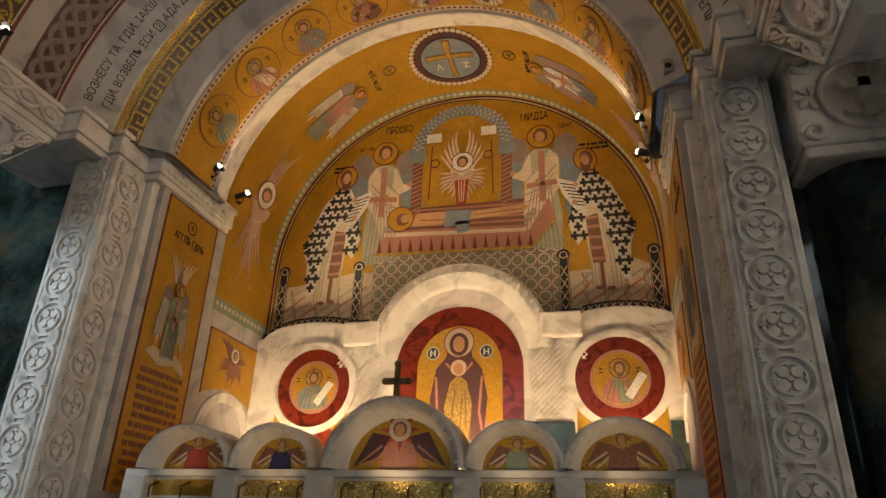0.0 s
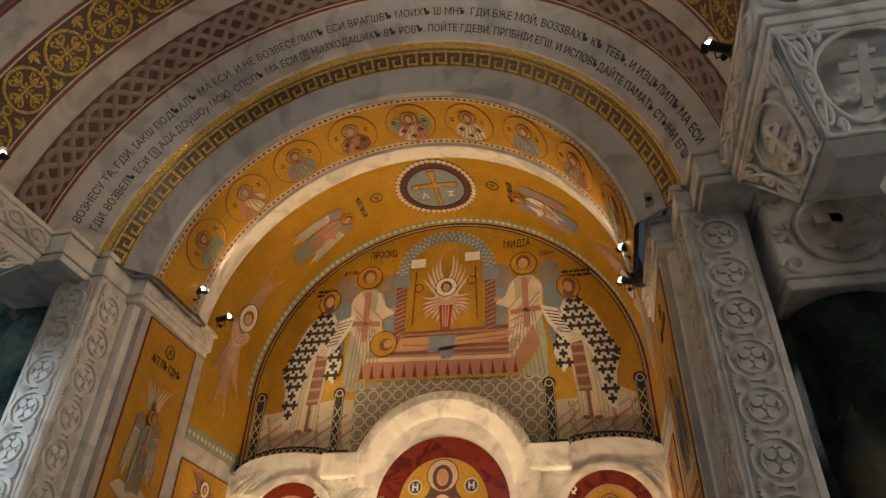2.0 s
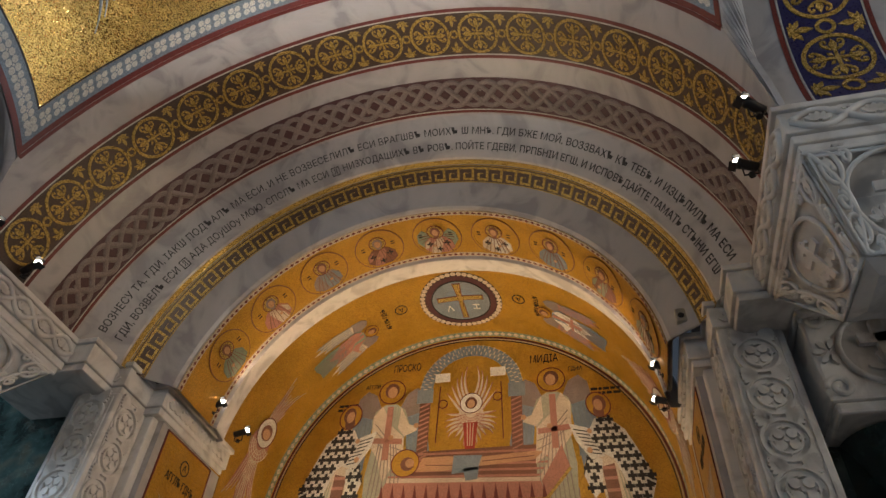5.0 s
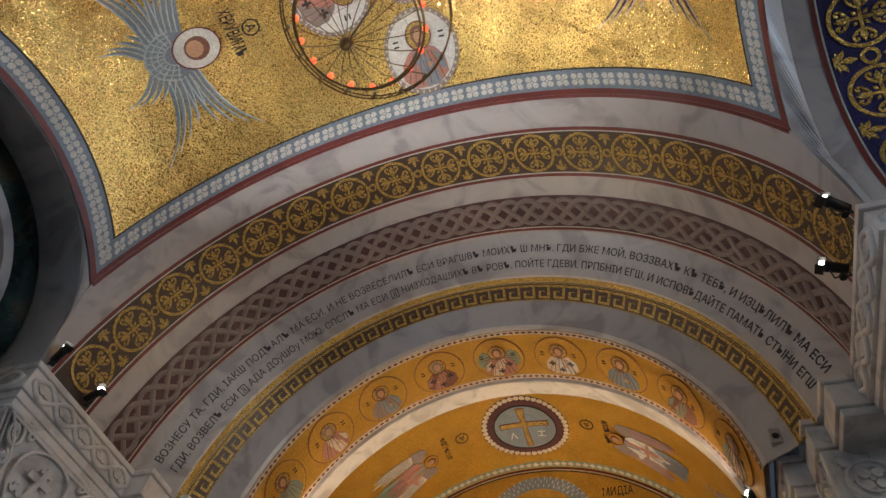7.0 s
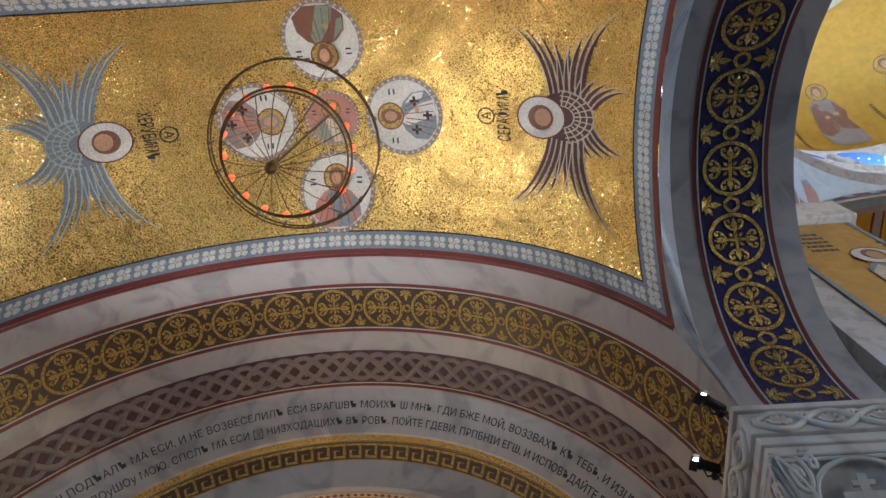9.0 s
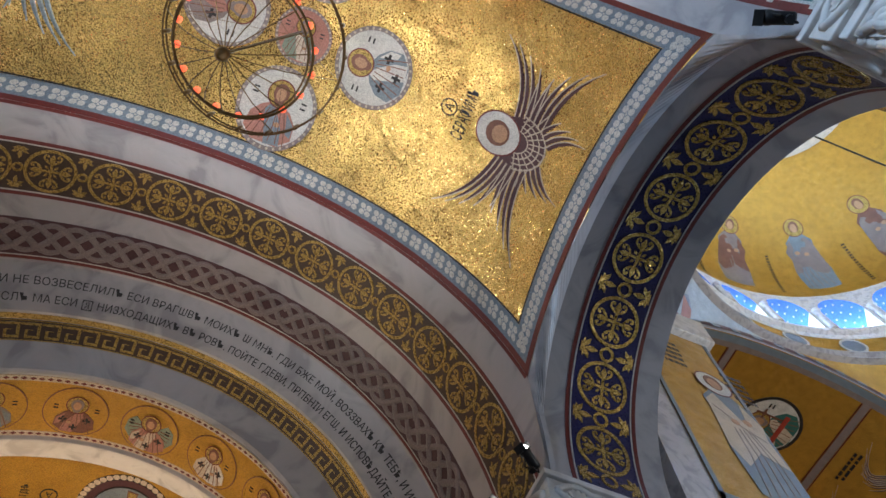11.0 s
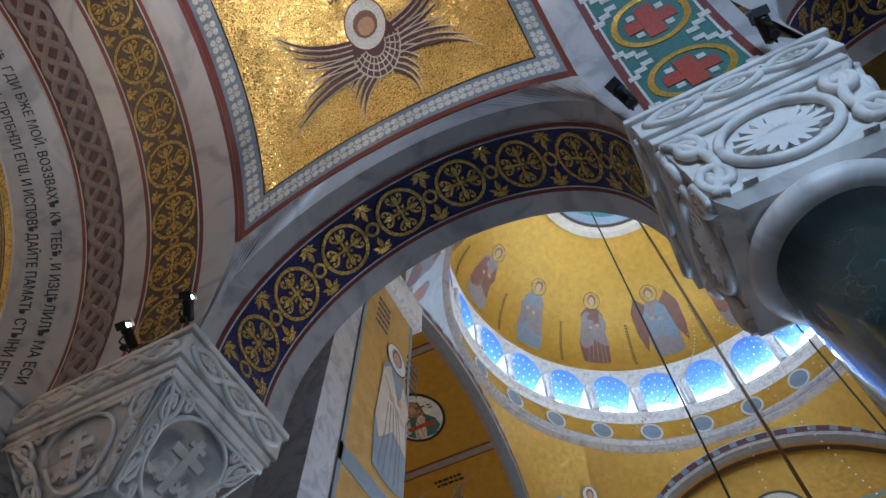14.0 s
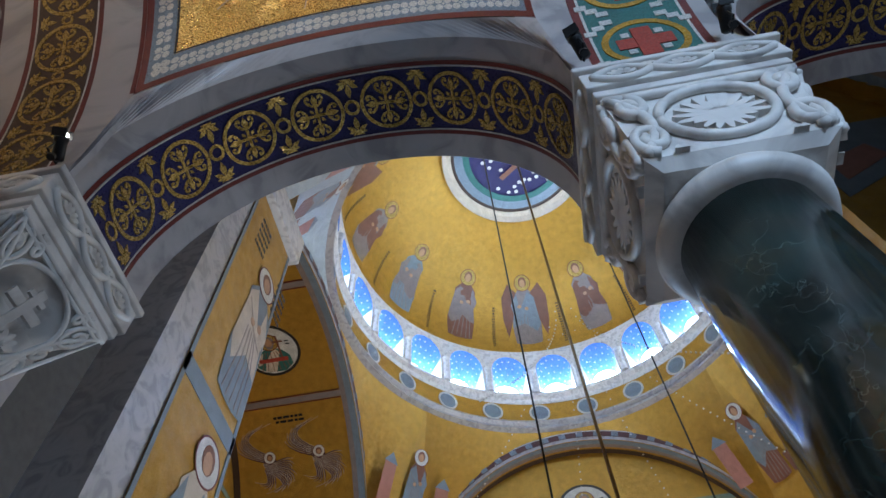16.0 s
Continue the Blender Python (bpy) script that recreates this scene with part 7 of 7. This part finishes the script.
standing(fpn, 12.3, 14.9, 6.2, "greyb", "cream", ppn, "robed mosaic figure on gold", "whitem", None, 0, 0, 1, 0.05)
bars(fpn, 13.4, 21.5, 0.9, 5, 0.35, ppn, "ink", 0.03, 5)
bars(fpn, 11.2, 22.5, 0.9, 5, 0.35, ppn, "ink", 0.03, 6)
standing(fpn, 12.3, 7.4, 6.2, "cream", "greyb", ppn, "robed mosaic figure on gold", "whitem", None, 0, 0, -1, 0.05)

# upper wall beside the pier, with a pale mosaic and a marble arch
up = tagged(new("wall_upper"), "upper nave wall with pale and gold mosaic", "structure", "", "structure")
part("wall_body", box(9.8, 14.6, 9.6, 10.2, 0, 44), "goldn", up, "gold mosaic wall")
part("marble_pier", box(8.9, 9.8, 8.3, 12, 0, 44), "marble", up, "grey marble pier edge")
# gold wall with a pale arch beyond the next bay
south = tagged(new("wall_south_nave"), "gold mosaic nave wall with a large pale arch", "structure", "", "structure")
part("wall_body", box(12.4, 13.0, -34, -10.6, 0, 40), "goldn", south, "gold mosaic wall")
fs = on_wall_x(12.4, -1)
for r0, r1, mt, hh in ((5.9, 6.9, "marble", 0.25), (6.2, 6.6, "plum", 0.30), (5.2, 5.9, "goldn", 0.12), (4.9, 5.2, "marble", 0.2)):
    polys = [[(-17.2 + q * math.cos(t), 14.8 + q * math.sin(t)) for q, t in ((r0, PI * k / 36), (r1, PI * k / 36), (r1, PI * (k + 1) / 36), (r0, PI * (k + 1) / 36))] for k in range(36)]
    part("arch_ring", flat(polys, fs, 0, 0.0, hh), mt, south)
part("arch_tile", flat([turn(rect(-0.18, 0.18, -0.14, 0.14), PI * (k + 0.5) / 24, -17.2 + 6.4 * math.cos(PI * (k + 0.5) / 24), 14.8 + 6.4 * math.sin(PI * (k + 0.5) / 24)) for k in range(24)], fs, 0, 0.3, 0.04), "skyb", south)
part("pale_scene", flat([[(-11.0, 20), (-15.5, 22.5), (-16, 25), (-11, 25)]], fs, 0, 0.0, 0.03), "skyb", south, "pale blue mosaic scene")
part("scene_shape", flat([[(-11.5, 21), (-13.5, 22.2), (-13.2, 23.2), (-11.5, 22.4)]], fs, 0, 0.03, 0.03), "rose", south)
bars(fs, -17.2, 17.6, 6.0, 2, 0.5, south, "ink", 0.02, 12)

# gallery wall between the aisle and the nave, with an arched opening
gal = bmesh.new()
add_box(gal, 3.4, 3.9, 5.0, 12.0, 0, 24)
wall_gallery = struct("wall_gallery", gal, "marble", "grey marble wall of the aisle")

# closing shell of the nave, added round the dome to block the sky
sh = bmesh.new()
add_box(sh, 60, 60.4, -40, 40, 0, 60)
add_box(sh, 3.4, 60, -40.4, -40, 0, 60)
add_box(sh, 3.4, 60, 40, 40.4, 0, 60)
add_box(sh, 3.0, 3.4, -40, -16, 0, 60)
add_box(sh, 3.0, 3.4, -16, 40, 13.2, 60)
nave_shell = struct("nave_shell", sh, "plaster", "added dark shell closing off the nave")
# unseen lid on that shell, not a part of the building
nave_lid = struct("nave_lid", box(2.8, 60.4, -40.4, 40.4, 60, 60.4), "plaster", "added dark lid closing the shell above the dome")

# ---- chandeliers ----


def torus(bm, c, r, t, n=48):
    pts3 = [(c[0] + r * math.cos(2 * PI * k / n), c[1] + r * math.sin(2 * PI * k / n), c[2]) for k in range(n + 1)]
    return tube(bm, pts3, t, 6)


ch = thing("chandelier", "bronze double-ring chandelier with small red glass lamps", "chandelier")
hx_, hy_ = -1.73, 1.55
bm = bmesh.new()
torus(bm, (hx_, hy_, 8.25), 0.84, 0.009)
torus(bm, (hx_, hy_, 8.17), 0.84, 0.009)
part("outer_ring", bm, "bronze", ch, "thin bronze ring")
bm = bmesh.new()
torus(bm, (hx_, hy_, 7.85), 0.62, 0.013)
torus(bm, (hx_, hy_, 7.79), 0.59, 0.010)
part("inner_ring", bm, "bronze", ch, "thin bronze ring")
bm = bmesh.new()
for k in range(20):
    a = 2 * PI * k / 20
    tube(bm, [(hx_, hy_, 7.34), (hx_ + 0.22 * math.cos(a), hy_ + 0.22 * math.sin(a), 7.42), (hx_ + 0.45 * math.cos(a), hy_ + 0.45 * math.sin(a), 7.60), (hx_ + 0.60 * math.cos(a), hy_ + 0.60 * math.sin(a), 7.80)], 0.005, 5)
part("spokes", bm, "bronze", ch)
part("hub", revolve([(0.01, 7.18), (0.05, 7.24), (0.06, 7.3), (0.03, 7.36), (0.012, 7.45), (0.012, 10.2)], (hx_, hy_), 12), "bronze", ch, "bronze hub on a long rod", True)
for k in range(18):
    a = 2 * PI * k / 18
    p = (hx_ + 0.62 * math.cos(a), hy_ + 0.62 * math.sin(a))
    part("red_lamp", revolve([(0.012, 7.86), (0.026, 7.89), (0.032, 7.93), (0.024, 7.97)], p, 8), "candle", ch, "small red glass lamp", True)
    p2 = (hx_ + 0.84 * math.cos(a + 0.1), hy_ + 0.84 * math.sin(a + 0.1))
    part("candle_cup", revolve([(0.008, 8.16), (0.022, 8.22), (0.022, 8.3), (0.012, 8.38)], p2, 8), "bronze", ch, "", True)
bm = bmesh.new()
for k in range(6):
    a = 2 * PI * k / 6
    tube(bm, [(hx_ + 0.84 * math.cos(a), hy_ + 0.84 * math.sin(a), 8.2), (hx_ + 0.62 * math.cos(a), hy_ + 0.62 * math.sin(a), 7.85)], 0.005, 5)
    tube(bm, [(hx_ + 0.84 * math.cos(a), hy_ + 0.84 * math.sin(a), 8.2), (hx_, hy_, 9.6)], 0.003, 4)
part("chain", bm, "bronze", ch)
gc = thing("great_chandelier_cable", "thick dark cable of the great chandelier hanging from the dome", "cable")
bm = bmesh.new()
tube(bm, [(DX, DY, 55), (DX, DY, 14)], 0.09, 8)
part("cable_rod", bm, "bronze", gc)
bm = bmesh.new()
for dx, dy, r in ((-4.0, 3.0, 0.05), (5.0, -5.5, 0.06)):
    tube(bm, [(DX + dx, DY + dy, 50), (DX + dx, DY + dy, 14)], r, 6)
part("side_cable", bm, "iron", gc)
bm = bmesh.new()
for k in range(40):
    for a in (0.2, 1.3, 2.6, 3.6, 4.7, 5.7):
        t = k / 40
        bmesh.ops.create_icosphere(bm, subdivisions=1, radius=0.05, matrix=Matrix.Translation((DX + (1.0 + 9 * t) * math.cos(a), DY + (1.0 + 9 * t) * math.sin(a), 33 - 14 * t ** 0.7)))
tagged(part("crystal_string", bm, "whitem", gc, "strings of pale glass beads"), kind="stuff")

# ---- small spotlights on the cornices ----


def spotlight(x, y, z, tx, ty, tz, lit=True):
    d = (Vector((tx, ty, tz)) - Vector((x, y, z))).normalized()
    ob = thing("spotlight", "small black spotlight on the cornice", "spotlight", "cornice spotlights")
    q = d.to_track_quat("Z", "Y").to_matrix().to_4x4()
    base = Matrix.Translation((x, y, z + 0.14)) @ q
    bm = revolve([(0.03, -0.09), (0.042, -0.08), (0.045, 0.05), (0.05, 0.06), (0.05, 0.09), (0.036, 0.088)], (0, 0), 16)
    bm.transform(base)
    hd = part("head", bm, "iron", ob, "", True)
    bm = revolve([(0.044, 0.088), (0.046, 0.10), (0.034, 0.125), (0.01, 0.135)], (0, 0), 16)
    bm.transform(base)
    part("lens", bm, "bulb" if lit else "iron", hd, "glowing lens")
    bm = bmesh.new()
    tube(bm, [Vector((x - 0.055, y, z + 0.14)), Vector((x - 0.06, y, z + 0.02)), Vector((x + 0.06, y, z + 0.02)), Vector((x + 0.055, y, z + 0.14))], 0.008, 6)
    tube(bm, [(x, y, z), (x, y, z + 0.03)], 0.03, 8)
    part("bracket", bm, "iron", ob)
    for sg in (-1, 1):
        bm = box(-0.05, 0.05, sg * 0.05, sg * 0.056, 0.085, 0.15)
        bm.transform(base)
        part("barn_door", bm, "iron", hd)


for s in (-1, 1):
    x = CX + s * 3.66
    spotlight(x, 3.50, CORN1, CX - s * 1.0, 1.8, 10.2)
    spotlight(x, 4.10, CORN1, CX - s * 2.0, 3.8, 9.2)
    spotlight(CX + s * 2.93, 7.0, CORN1, CX - s * 1.5, 8.2, 8.7)
    spotlight(CX + s * 2.93, 7.76, CORN1, CX - s * 0.5, 9.0, 7.8)
    spotlight(CX + s * 3.63, -0.26, CORN1, CX - s * 0.6, 1.5, 10.2, False)
    spotlight(CX + s * 3.63, -1.24, CORN1, CX - s * 1.0, -1.6, 10.2, False)
# round wall fitting beside the niche
cm = thing("wall_box", "small white wall box with a dark round lens", "wall box")
part("housing", box(CX + 3.06, CX + 3.17, 5.98, 6.08, CORN1, CORN1 + 0.17, 0.015), "pale", cm)
lens = part("lens", revolve([(0.03, -0.02), (0.035, 0.0), (0.02, 0.01)], (0, 0), 14), "iron", cm, "dark round lens")
lens.matrix_basis = Matrix.Translation((CX + 3.115, 5.975, CORN1 + 0.07)) @ Matrix.Rotation(PI / 2, 4, "X")
# lunette wall in the left side arch
lun_w = tagged(new("lunette_wall"), "cream lunette wall inside a dark green arch", "structure", "", "structure")
fl_ = on_wall_x(CX - 4.7, 1)
part("lunette_field", flat([archway(SYC, SR - 0.02, 0.0, SZ, SR - 0.02, 32)], fl_, 0, 0.0, 0.02), "pale", lun_w, "cream plaster")
for r0, r1, mt, hh in ((1.42, 1.82, "green", 0.25), (1.30, 1.42, "marble", 0.32), (1.08, 1.16, "bronze", 0.05)):
    polys = []
    for k in range(36):
        a, b = PI * k / 36, PI * (k + 1) / 36
        polys.append([(SYC + q * math.cos(t), SZ + q * math.sin(t)) for q, t in ((r0, a), (r1, a), (r1, b), (r0, b))])
    part("lunette_ring", flat(polys, fl_, 0, 0.02, hh), mt, lun_w)
